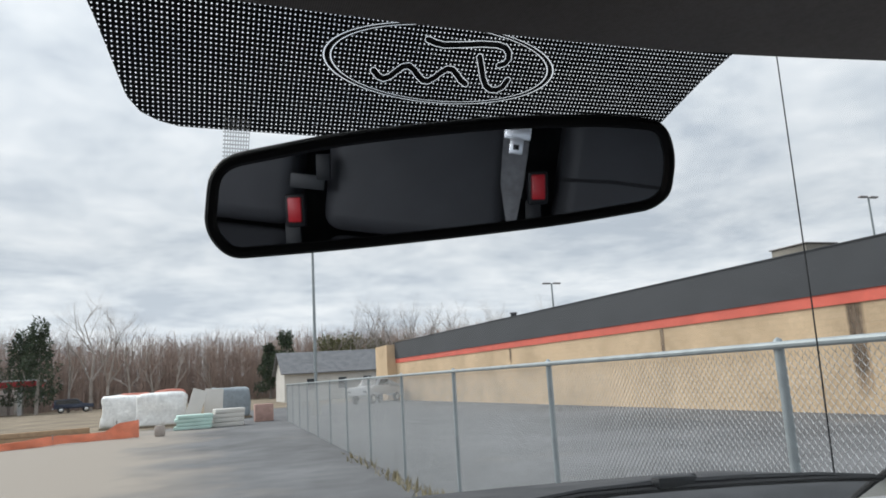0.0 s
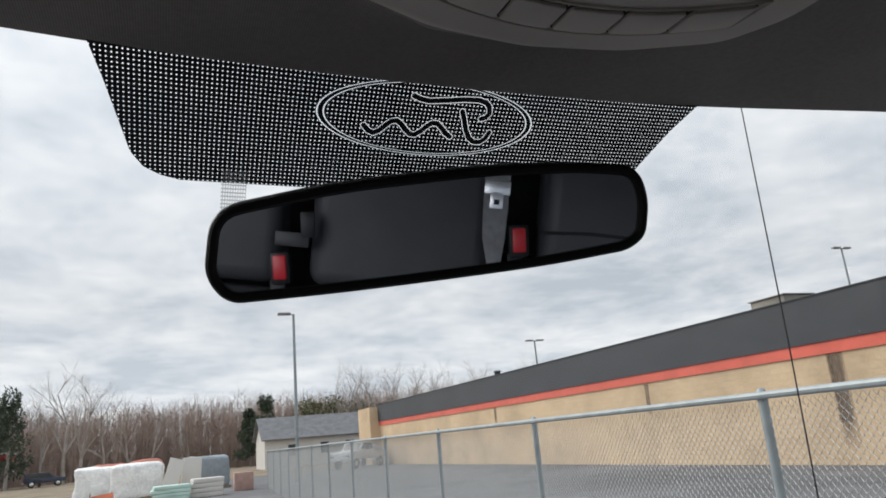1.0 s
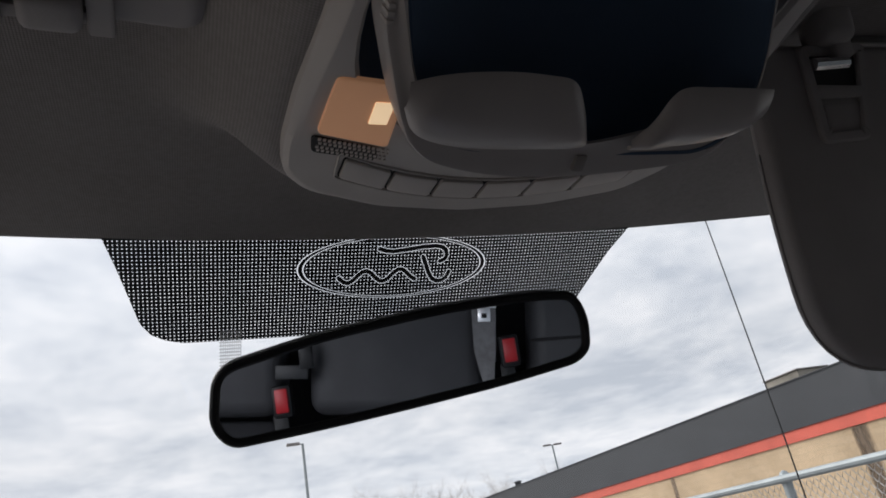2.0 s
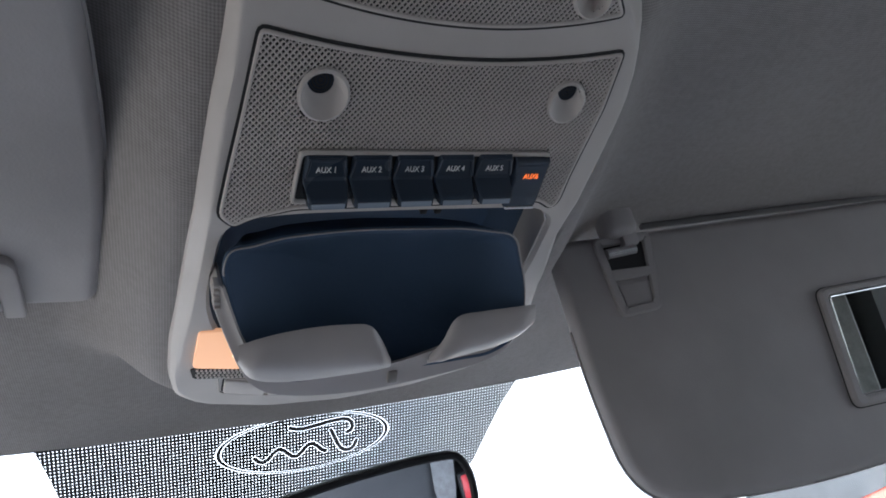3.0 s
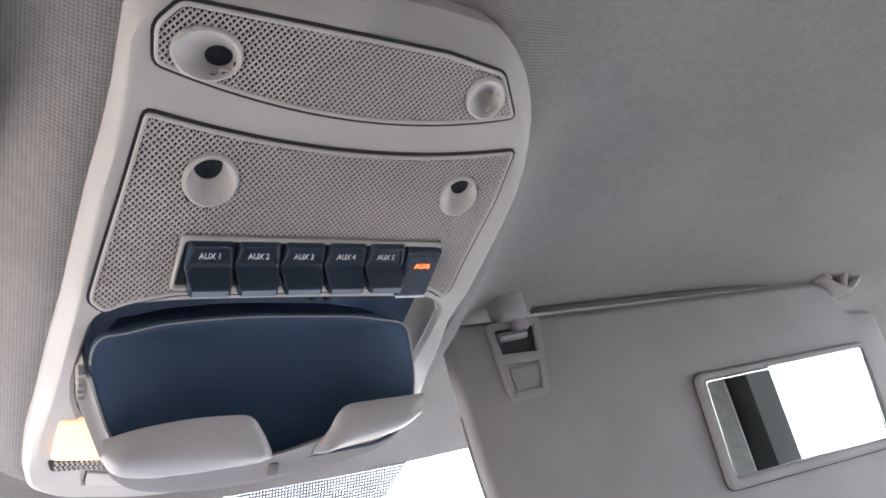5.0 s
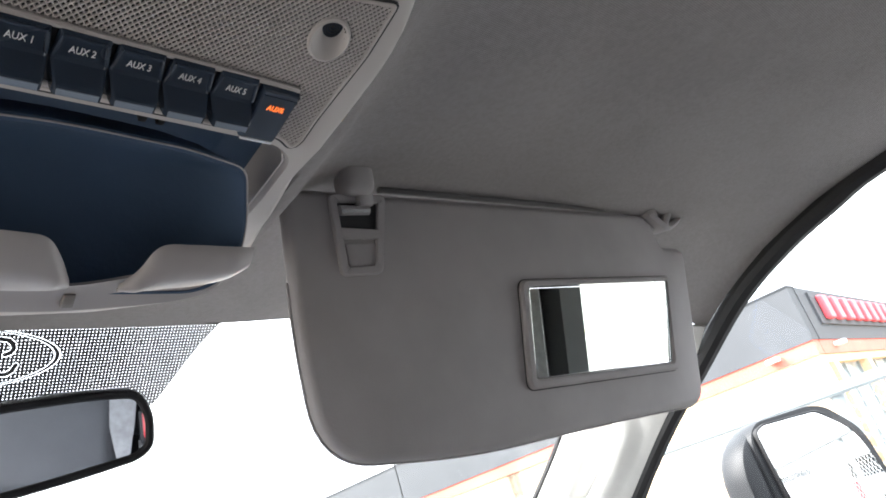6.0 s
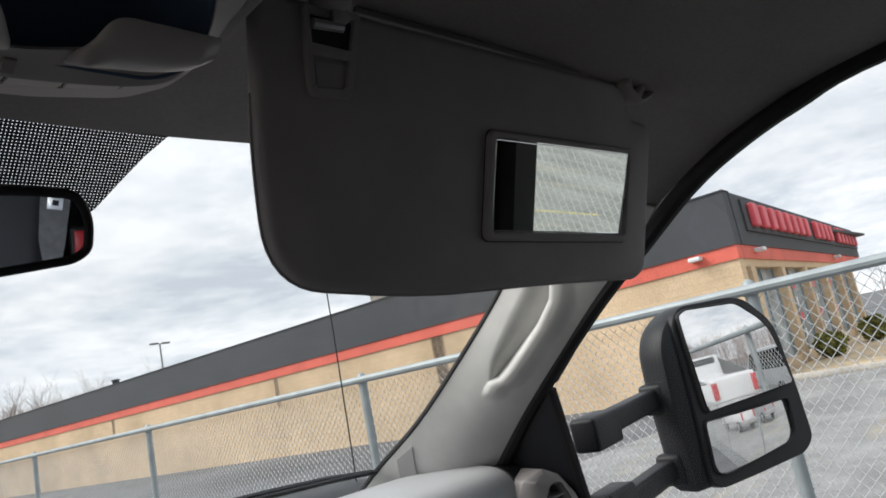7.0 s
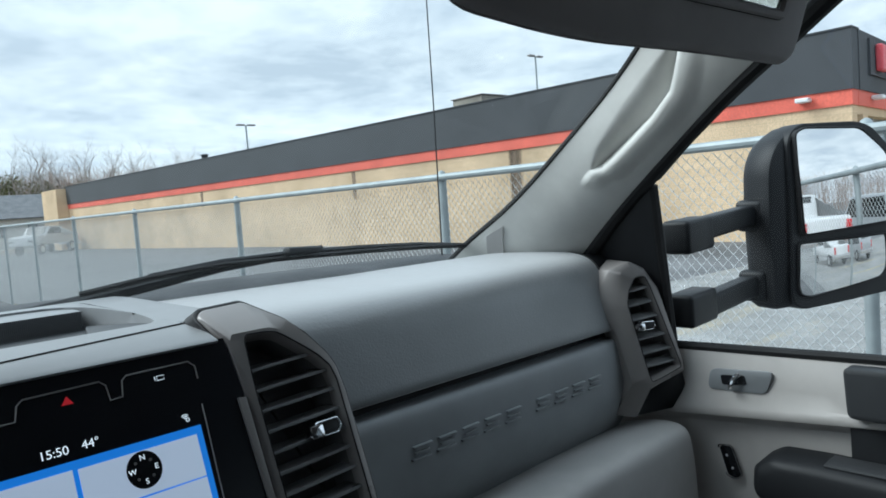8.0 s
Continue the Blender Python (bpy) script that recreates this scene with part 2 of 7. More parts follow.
_c = _w.node("ShaderNodeCombineXYZ")
_w.link(_w.math("ADD", _s.outputs[0], _s.outputs[1]), _c.inputs[0])
_w.link(_s.outputs[2], _c.inputs[1])
_w.link(_c.outputs[0], _b.inputs["Vector"])
_w.link(_b.outputs[0], _w.p.inputs["Base Color"])
_w.vary(_w.noise(0.35, 5.0), 0.86, 1.12).vary(_w.noise(25.0, 3.0), 0.88, 1.1)
_w.bump(_b.outputs["Fac"], -0.4, 0.01).bump(_w.noise(40.0), 0.3, 0.01)
BLOCK = _w.m
CLADDING = simple("charcoal_cladding", (0.052, 0.056, 0.062), 0.75, 0, 0.6, 0.08, 0.05, 30.0)
RED_PAINT = simple("faded_red_band", (0.68, 0.135, 0.092), 0.7, 0, 0.9, 0.1, 0.05, 20.0)
_st = Nodes("dark_wall_stain", (0.30, 0.23, 0.17), 0.95, 0.0, 0.2)
_tr = _st.t.nodes.new("ShaderNodeBsdfTransparent")
_mx = _st.t.nodes.new("ShaderNodeMixShader")
_rg = _st.node("ShaderNodeMapRange")
_st.link(_st.noise(2.4, 6.0, 0.65, (1.0, 2.2, 0.7)), _rg.inputs[0])
for _k, _v in zip((1, 2, 3, 4), (0.30, 0.58, 0.1, 0.85)):
    _rg.inputs[_k].default_value = _v
_sp = _st.node("ShaderNodeSeparateXYZ")
_st.link(_st.tc.outputs["Generated"], _sp.inputs[0])
_across = _st.math("SINE", _st.math("MULTIPLY", _sp.outputs[1], math.pi))
_up = _st.math("MINIMUM", _st.math("MULTIPLY", _sp.outputs[2], 2.2), 1.0)
_st.link(_st.math("MULTIPLY", _rg.outputs[0], _st.math("MULTIPLY", _across, _up)), _mx.inputs[0])
_st.link(_tr.outputs[0], _mx.inputs[1])
_st.link(_st.p.outputs[0], _mx.inputs[2])
_st.link(_mx.outputs[0], _st.t.nodes["Material Output"].inputs[0])
STAIN = _st.m
GALV = simple("galvanised_steel", (0.29, 0.325, 0.335), 0.5, 0.2, 6.0, 0.12)
SLAT = plastic("slat_plastic", (0.20, 0.20, 0.203), 0.3, 900.0, 0.05)
WIRE = simple("galvanised_wire", (0.40, 0.415, 0.42), 0.55, 0.2, 30.0, 0.1)
CONCRETE = simple("concrete", (0.42, 0.39, 0.34), 0.9, 0, 3.0, 0.15, 0.2, 40.0)
MULCH = simple("tan_mulch", (0.52, 0.41, 0.27), 0.95, 0, 2.0, 0.2, 0.3, 20.0)
BARK = simple("grey_brown_bark", (0.34, 0.30, 0.27), 0.95, 0, 1.0, 0.25)
TWIGS = simple("bare_twigs", (0.33, 0.25, 0.21), 0.95, 0, 0.4, 0.25)
NEEDLES = simple("evergreen_needles", (0.055, 0.078, 0.042), 0.9, 0, 0.8, 0.35)
SHRUB = simple("yellow_green_shrub_leaves", (0.20, 0.20, 0.05), 0.9, 0, 1.5, 0.4)
HEDGE = simple("olive_hedge_leaves", (0.13, 0.13, 0.055), 0.9, 0, 1.5, 0.4)
SIDING = simple("white_siding", (0.62, 0.60, 0.56), 0.8, 0, 1.0, 0.06)
SHINGLE = simple("grey_shingles", (0.16, 0.165, 0.175), 0.9, 0, 1.5, 0.15, 0.2, 12.0)
WHITE_PAINT = simple("white_car_paint", (0.72, 0.73, 0.74), 0.3, 0, 2.0, 0.05)
SILVER_PAINT = simple("silver_car_paint", (0.42, 0.44, 0.46), 0.3, 0.4, 2.0, 0.05)
DARK_PAINT = simple("dark_blue_car_paint", (0.02, 0.03, 0.06), 0.3, 0, 2.0, 0.05)
CAR_GLASS = simple("dark_car_glass", (0.015, 0.018, 0.02), 0.08)
TYRE = simple("tyre_rubber", (0.02, 0.02, 0.02), 0.85)
TAIL_LIGHT = simple("red_tail_lamp", (0.55, 0.015, 0.02), 0.25)
WRAP = simple("white_plastic_wrap", (0.86, 0.87, 0.86), 0.45, 0, 1.5, 0.12, 0.4, 8.0)
MINT = simple("mint_foam_board", (0.50, 0.68, 0.62), 0.7, 0, 1.5, 0.1)
ORANGE_NET = simple("orange_plastic_barrier", (0.80, 0.24, 0.13), 0.6, 0, 2.0, 0.15)
# pale blue base paints in the sky that the panes mirror
SHOP_GLASS = simple("shop_glass_with_sky_tone", (0.40, 0.47, 0.51), 0.08, 0.0, 1.2, 0.35)
SIGN_RED = simple("red_sign_face", (0.66, 0.085, 0.105), 0.5, 0, 3.0, 0.1)

# ---- mesh helpers ----


def mesh_of(bm, name, mat, smooth=True):
    me = bpy.data.meshes.new(name)
    bmesh.ops.recalc_face_normals(bm, faces=bm.faces)
    bm.to_mesh(me)
    bm.free()
    if smooth:
        me.polygons.foreach_set("use_smooth", [True] * len(me.polygons))
        me.set_sharp_from_angle(angle=radians(35))
    me.materials.append(mat)
    return me


def part(name, bm, mat, parent=None, label="", smooth=True):
    ob = new(name, mesh_of(bm, name, mat, smooth))
    if parent:
        ob.parent = parent
        ob.matrix_parent_inverse = parent.matrix_world.inverted()
    return tagged(ob, label)


def thing(name, at, label, category, group="", kind=""):
    """An Empty at a thing's base."""
    ob = new(name)
    ob.empty_display_size = 0.05
    ob.location = at
    ob.matrix_world = Matrix.Translation(at)
    return tagged(ob, label, category, group, kind)


def single(name, bm, mat, label, category="", group="", kind="", smooth=True):
    return tagged(part(name, bm, mat, None, "", smooth), label, category, group, kind)


def raw(verts, faces):
    bm = bmesh.new()
    vs = [bm.verts.new(v) for v in verts]
    for f in faces:
        try:
            bm.faces.new([vs[i] for i in f])
        except ValueError:
            pass
    return bm


def box(cx, cy, cz, sx, sy, sz, bevel=0.0, m=None, seg=2):
    bm = bmesh.new()
    bmesh.ops.create_cube(bm, size=1.0)
    bmesh.ops.scale(bm, vec=(sx, sy, sz), verts=bm.verts)
    if bevel:
        bmesh.ops.bevel(bm, geom=bm.edges[:], offset=bevel, segments=seg, affect="EDGES", profile=0.5)
    bmesh.ops.translate(bm, vec=(cx, cy, cz), verts=bm.verts)
    if m is not None:
        bmesh.ops.transform(bm, matrix=m, verts=bm.verts)
    return bm


def rounded(points, r, seg=5):
    """A polygon with its corners rounded off; r is one radius or one a corner."""
    out, n = [], len(points)
    rs = r if isinstance(r, (list, tuple)) else [r] * n
    for i in range(n):
        p, a, b = Vector(points[i]), Vector(points[i - 1]), Vector(points[(i + 1) % n])
        u, v = (a - p), (b - p)
        k = min(rs[i], 0.48 * u.length, 0.48 * v.length)
        if k <= 1e-6:
            out.append(tuple(p))
            continue
        s, e = p + u.normalized() * k, p + v.normalized() * k
        for j in range(seg + 1):
            f = j / seg
            out.append(tuple(s * (1 - f) ** 2 + p * 2 * f * (1 - f) + e * f * f))
    return out


def grown(points, d):
    """The polygon moved outwards by d (about its middle for each edge's normal)."""
    n = len(points)
    area = sum(points[i - 1][0] * points[i][1] - points[i][0] * points[i - 1][1] for i in range(n))
    sgn = 1 if area > 0 else -1
    out = []
    for i in range(n):
        a, p, b = Vector(points[i - 1]), Vector(points[i]), Vector(points[(i + 1) % n])
        e1, e2 = (p - a).normalized(), (b - p).normalized()
        nn = Vector((e1.y + e2.y, -e1.x - e2.x)) * sgn
        nn = nn.normalized() if nn.length > 1e-9 else Vector((e1.y, -e1.x)) * sgn
        out.append(tuple(p + nn * d / max(0.5, nn.dot(Vector((e1.y, -e1.x)) * sgn))))
    return out


def shrunk(points, q):
    """The outline drawn in towards its middle."""
    cx, cy = sum(p[0] for p in points) / len(points), sum(p[1] for p in points) / len(points)
    return [(cx + (x - cx) * q, cy + (y - cy) * q) for x, y in points]


def stack(layers, m, cap0=True, cap1=True):
    """A body out of equal-length outlines, each (points2d, height), joined one to the next, set by m (2d -> x, y; height -> z)."""
    bm = bmesh.new()
    rings = [[bm.verts.new(m @ Vector((x, y, h))) for x, y in pts] for pts, h in layers]
    n = len(rings[0])
    for a, b in zip(rings, rings[1:]):
        for i in range(n):
            bm.faces.new((a[i - 1], a[i], b[i], b[i - 1]))
    if cap0:
        bm.faces.new(rings[0])
    if cap1:
        bm.faces.new(rings[-1])
    return bm


def slab(points, h0, h1, m, edge=0.0):
    """An extruded outline with eased rims."""
    if edge <= 0:
        return stack([(points, h0), (points, h1)], m)
    s = 1 if h1 > h0 else -1
    inn, mid = grown(points, -edge), grown(points, -edge * 0.3)
    return stack([(inn, h0), (mid, h0 + s * edge * 0.3), (points, h0 + s * edge), (points, h1 - s * edge), (mid, h1 - s * edge * 0.3), (inn, h1)], m)


def ring(outer, inner, h0, h1, m, edge=0.0):
    """A frame between two equal-length outlines."""
    o2, i2 = (grown(outer, -edge), grown(inner, edge)) if edge else (outer, inner)
    layers = [(outer, h0), (outer, h1 - edge), (o2, h1), (i2, h1), (inner, h1 - edge), (inner, h0)]
    bm = bmesh.new()
    rings = [[bm.verts.new(m @ Vector((x, y, h))) for x, y in pts] for pts, h in layers]
    n = len(outer)
    for a, b in zip(rings, rings[1:] + rings[:1]):
        for i in range(n):
            bm.faces.new((a[i - 1], a[i], b[i], b[i - 1]))
    return bm


def loft(rows, closed=False):
    """A sheet through rows of points."""
    bm = bmesh.new()
    vs = [[bm.verts.new(p) for p in row] for row in rows]
    for a, b in zip(vs, vs[1:]):
        for i in range(0 if closed else 1, len(a)):
            bm.faces.new((a[i - 1], a[i], b[i], b[i - 1]))
    return bm


def thick(bm, d):
    """Gives a sheet thickness d (to one side)."""
    bmesh.ops.recalc_face_normals(bm, faces=bm.faces)
    bmesh.ops.solidify(bm, geom=bm.faces[:], thickness=d)
    return bm


def tube(points, r, sides=8, close=True, bm=None):
    """A round bar along points; r is one radius or one a point."""
    bm = bm or bmesh.new()
    pts = [Vector(p) for p in points]
    rs = r if isinstance(r, (list, tuple)) else [r] * len(pts)
    rings, side = [], None
    for i, p in enumerate(pts):
        d = (pts[min(i + 1, len(pts) - 1)] - pts[max(i - 1, 0)]).normalized()
        side = (side - d * side.dot(d)) if side else d.cross(Vector((0.13, 0.31, 0.94)))
        if side.length < 1e-4:
            side = d.cross(Vector((1, 0, 0)))
        side.normalize()
        up = d.cross(side)
        rings.append([bm.verts.new(p + rs[i] * (math.cos(2 * math.pi * k / sides) * side + math.sin(2 * math.pi * k / sides) * up)) for k in range(sides)])
    for a, b in zip(rings, rings[1:]):
        for i in range(sides):
            bm.faces.new((a[i - 1], a[i], b[i], b[i - 1]))
    if close:
        bm.faces.new(rings[0])
        bm.faces.new(rings[-1])
    return bm


def join(*bms):
    out = bmesh.new()
    for b in bms:
        me = bpy.data.meshes.new("tmp")
        b.to_mesh(me)
        b.free()
        out.from_mesh(me)
        bpy.data.meshes.remove(me)
    return out


def smoothed(points, n=6):
    """A Catmull-Rom line through points."""
    p = [Vector(q) for q in points]
    p = [2 * p[0] - p[1]] + p + [2 * p[-1] - p[-2]]
    out = []
    for i in range(1, len(p) - 2):
        for j in range(n):
            f = j / n
            a, b, c, d = p[i - 1], p[i], p[i + 1], p[i + 2]
            out.append(0.5 * (2 * b + (c - a) * f + (2 * a - 5 * b + 4 * c - d) * f * f + (3 * b - a - 3 * c + d) * f ** 3))
    return [*out, p[-2]]


def axes(origin, x, z):
    """A frame at origin with the given x direction and, as near as can be, z."""
    x = Vector(x).normalized()
    y = Vector(z).cross(x).normalized()
    z = x.cross(y)
    m = Matrix((x, y, z)).transposed().to_4x4()
    m.translation = origin
    return m


def text(name, body, size, m, mat, parent, depth=0.0004, align="CENTER"):
    cu = bpy.data.curves.new(name, "FONT")
    cu.body, cu.size, cu.extrude, cu.align_x, cu.align_y = body, size, depth, align, "CENTER"
    tmp = bpy.data.objects.new(name, cu)
    scene.collection.objects.link(tmp)
    me = bpy.data.meshes.new_from_object(tmp.evaluated_get(bpy.context.evaluated_depsgraph_get()))
    bpy.data.objects.remove(tmp)
    me.transform(m)
    me.materials.clear()
    me.materials.append(mat)
    ob = new(name, me)
    ob.parent = parent
    ob.matrix_parent_inverse = parent.matrix_world.inverted()
    return ob

# ---- the cab: glass, headliner, pillars ----
RAKE = math.tan(radians(41))


def ws(x, z, off=0.0):
    """A point of the windscreen's inner face, off metres outwards."""
    return Vector((x, 0.483 - 0.10 * (x / 0.75) ** 2 + (1.961 - z) / RAKE + off, z))


def lerp_at(v, xs, ys):
    return float(np.interp(v, xs, ys))


def ws_edge(z):
    """Half width of the windscreen at a height."""
    return lerp_at(z, (1.50, 1.60, 1.667, 1.742, 1.82, 1.90, 1.96), (0.73, 0.735, 0.74, 0.745, 0.745, 0.72, 0.66))


rows = []
for i in range(25):
    z = 1.975 - 0.455 * i / 24
    w = ws_edge(z)
    rows.append([ws(w * (2 * j / 32 - 1), z) for j in range(33)])
pane = single("window_1", thick(loft(rows), -0.005), CLEAR, "large clear laminated windscreen glass", "windscreen", kind="structure")
pane.visible_shadow = False

# Dotted black print along the top of the glass, with an oval emblem left clear in it.
BAND_TOP, BAND_LOW = 1.972, 1.9075


def frit_material():
    n = Nodes("dotted_black_print", (0.030, 0.030, 0.032), 0.5)
    s = n.node("ShaderNodeSeparateXYZ")
    n.link(n.tc.outputs["Object"], s.inputs[0])
    x = s.outputs[0]
    v = n.math("MULTIPLY", n.math("SUBTRACT", 1.961, s.outputs[2]), 1.0 / math.sin(radians(41)))

    def cell(src, pitch, shift=0.0):
        return n.math("SUBTRACT", n.math("FRACT", n.math("ADD", n.math("DIVIDE", src, pitch), 50.0 + shift)), 0.5)

    a, b = cell(x, 0.00265), cell(v, 0.00265)
    d = n.math("ADD", n.math("MULTIPLY", a, a), n.math("MULTIPLY", b, b))
    dots = n.math("LESS_THAN", d, 0.031)
    # oval: two clear rings
    ex, ev = n.math("DIVIDE", x, 0.0715), n.math("DIVIDE", n.math("SUBTRACT", v, 0.0286), 0.0248)
    q = n.math("SQRT", n.math("ADD", n.math("MULTIPLY", ex, ex), n.math("MULTIPLY", ev, ev)))
    ring_a = n.math("LESS_THAN", n.math("ABSOLUTE", n.math("SUBTRACT", q, 1.0)), 0.0062)
    ring_b = n.math("LESS_THAN", n.math("ABSOLUTE", n.math("SUBTRACT", q, 0.945)), 0.0055)
    gap = n.math("LESS_THAN", n.math("ABSOLUTE", n.math("SUBTRACT", q, 0.967)), 0.045)
    # plain scrolls, rings and bars in the oval, drawn as clear outlines round solid black
    near = None
    for stroke in EMBLEM_STROKES:
        for (x0, v0), (x1, v1) in zip(stroke, stroke[1:]):
            dx, dv = x1 - x0, v1 - v0
            px, pv = n.math("SUBTRACT", x, x0), n.math("SUBTRACT", v, v0)
            h = n.math("DIVIDE", n.math("ADD", n.math("MULTIPLY", px, dx), n.math("MULTIPLY", pv, dv)), dx * dx + dv * dv)
            h = n.math("MINIMUM", n.math("MAXIMUM", h, 0.0), 1.0)
            qx, qv = n.math("SUBTRACT", px, n.math("MULTIPLY", h, dx)), n.math("SUBTRACT", pv, n.math("MULTIPLY", h, dv))
            dist = n.math("SQRT", n.math("ADD", n.math("MULTIPLY", qx, qx), n.math("MULTIPLY", qv, qv)))
            near = dist if near is None else n.math("MINIMUM", near, dist)
    line = n.math("LESS_THAN", n.math("ABSOLUTE", n.math("SUBTRACT", near, 0.0019)), 0.00020)
    solid = n.math("LESS_THAN", near, 0.0023)
    keep = n.math("MULTIPLY", n.math("SUBTRACT", 1.0, solid), n.math("SUBTRACT", 1.0, gap))
    clear = n.math("MAXIMUM", n.math("MULTIPLY", dots, keep), n.math("MAXIMUM", line, n.math("MAXIMUM", ring_a, ring_b)))
    out = n.t.nodes["Material Output"]
    tr = n.t.nodes.new("ShaderNodeBsdfTransparent")
    mix = n.t.nodes.new("ShaderNodeMixShader")
    n.link(clear, mix.inputs[0])
    n.link(n.p.outputs[0], mix.inputs[1])
    n.link(tr.outputs[0], mix.inputs[2])
    n.link(mix.outputs[0], out.inputs[0])
    return n.m


EMBLEM_STROKES = (
    ((-0.0128, 0.0142), (-0.0080, 0.0158), (-0.0024, 0.0165), (0.0100, 0.0150), (0.0200, 0.0135), (0.0304, 0.0130), (0.0355, 0.0142), (0.0386, 0.0170), (0.0396, 0.0212), (0.0380, 0.0243), (0.0347, 0.0255)),
    ((0.0210, 0.0215), (0.0237, 0.0277), (0.0265, 0.0345), (0.0297, 0.0395), (0.0335, 0.0418), (0.0375, 0.0417), (0.0408, 0.0393), (0.0428, 0.0345)),
    tuple((-0.0416 + 0.0034 * k, 0.0362 - 0.00008 * k + 0.0046 * math.sin(0.82 * k)) for k in range(18)),
)
FRIT = frit_material()
rows = []
for i in range(41):
    f = i / 40
    z = BAND_TOP + (BAND_LOW - BAND_TOP) * f
    zs = (1.9075, 1.9090, 1.9120, 1.918, 1.930, 1.945, 1.960, 1.972)
    wl_ = lerp_at(z, zs, (0.147, 0.157, 0.1665, 0.1735, 0.179, 0.186, 0.194, 0.215))
    wr_ = lerp_at(z, zs, (0.147, 0.151, 0.1545, 0.159, 0.168, 0.180, 0.196, 0.215))
    rows.append([ws(-wl_ + (wl_ + wr_) * j / 48, z, -0.003) for j in range(49)])
single("trim", loft(rows), FRIT, "dotted black print along the top of the windscreen", "window print", kind="structure")
# clear strip with fine hatching beside the mirror's foot
rows = [[ws(x, z, -0.004) for x in (-0.1235, -0.1085)] for z in (1.913, 1.900, 1.887)]
_h = Nodes("hatched_strip", (0.75, 0.76, 0.76), 0.6)
_t = _h.t.nodes.new("ShaderNodeBsdfTransparent")
_m = _h.t.nodes.new("ShaderNodeMixShader")
_s = _h.node("ShaderNodeSeparateXYZ")
_h.link(_h.tc.outputs["Object"], _s.inputs[0])
_f = _h.math("GREATER_THAN", _h.math("SINE", _h.math("MULTIPLY", _s.outputs[0], 4200.0)), 0.2)
_g = _h.math("GREATER_THAN", _h.math("SINE", _h.math("MULTIPLY", _s.outputs[2], 3600.0)), 0.2)
_h.link(_h.math("MULTIPLY", _h.math("MAXIMUM", _f, _g), 0.5), _m.inputs[0])
_h.link(_t.outputs[0], _m.inputs[1])
_h.link(_h.p.outputs[0], _m.inputs[2])
_h.link(_m.outputs[0], _h.t.nodes["Material Output"].inputs[0])
single("windscreen_sticker", loft(rows), _h.m, "small clear hatched strip stuck to the windscreen", "sticker")

ZY, ZZ = (-0.06, 0.04, 0.113, 0.165, 0.23, 0.30, 0.376), (1.968, 1.949, 1.923, 1.908, 1.907, 1.912, 1.918)
RIM_Y, RIM_X = (-0.05, 0.045, 0.083, 0.13, 0.20, 0.28, 0.322, 0.349, 0.376), (0.049, 0.062, 0.0850, 0.089, 0.096, 0.1065, 0.106, 0.092, 0.04)
RIM_LY, RIM_LX = (-0.05, 0.040, 0.060, 0.085, 0.119, 0.165, 0.221, 0.268, 0.307, 0.332, 0.351, 0.376), (0.03, 0.070, 0.086, 0.087, 0.0925, 0.0985, 0.1040, 0.1075, 0.1080, 0.1050, 0.091, 0.04)
SIDE_Y = (-1.6, 0.0, 0.122, 0.195, 0.257, 0.305)
SIDE_Z = (1.945, 1.951, 1.938, 1.919, 1.893, 1.868)
SIDE_X = (0.69, 0.69, 0.693, 0.698, 0.704, 0.712)


def head_z(x, y):
    top = 1.967 - 0.010 * max(0.0, (y - 0.05) / 0.43) ** 1.5 + 0.06 * max(0.0, x * x - 0.02) * max(0.0, y / 0.45)
    # the cloth dips to meet the console all round
    half = lerp_at(y, RIM_Y, RIM_X) if x > 0 else lerp_at(y, RIM_LY, RIM_LX)
    away = math.hypot(max(0.0, abs(x) - half), max(0.0, y - 0.378 + 1.2 * x * x))
    deep = min(half - abs(x), 0.378 - 1.2 * x * x - y)
    w = math.exp(-(away / 0.030) ** 2) if away > 0 else max(0.0, 1 - max(0.0, deep - 0.004) / 0.010)
    top -= max(0.0, top - (lerp_at(y, ZY, ZZ) + (0.014 if x > 0 else 0.0075))) * w
    u = min(1.0, abs(x) / lerp_at(y, SIDE_Y, SIDE_X))
    return top - (top - lerp_at(y, SIDE_Y, SIDE_Z)) * u ** 5


rows = []
US = [*np.linspace(-1, -0.24, 44)[:-1], *np.linspace(-0.24, 0.24, 85), *np.linspace(0.24, 1, 44)[1:]]
for f in [*np.linspace(0, 0.73, 16)[:-1], *np.linspace(0.73, 1, 120)]:
    row = []
    for u in US:
        xa = 0.71 * abs(u)
        front = 0.485 - 0.10 * (xa / 0.75) ** 2
        k = max(0.0, (abs(u) - 0.80) / 0.20)
        front = front + (0.305 - front) * (k * k * (3 - 2 * k))
        y = -1.6 + (front + 1.6) * f
        x = u * lerp_at(y, SIDE_Y, SIDE_X)
        row.append((x, y, head_z(x, y)))
    rows.append(row)
low = rows
bm = loft([*low, [(x, y, z + 0.014) for x, y, z in low[-1]], *[[(x, y, z + 0.014) for x, y, z in r] for r in reversed(low[:-1])], low[0]])
bmesh.ops.remove_doubles(bm, verts=bm.verts, dist=1e-6)
single("ceiling", bm, HEADLINER, "soft grey woven cloth headliner", "headliner", kind="structure")

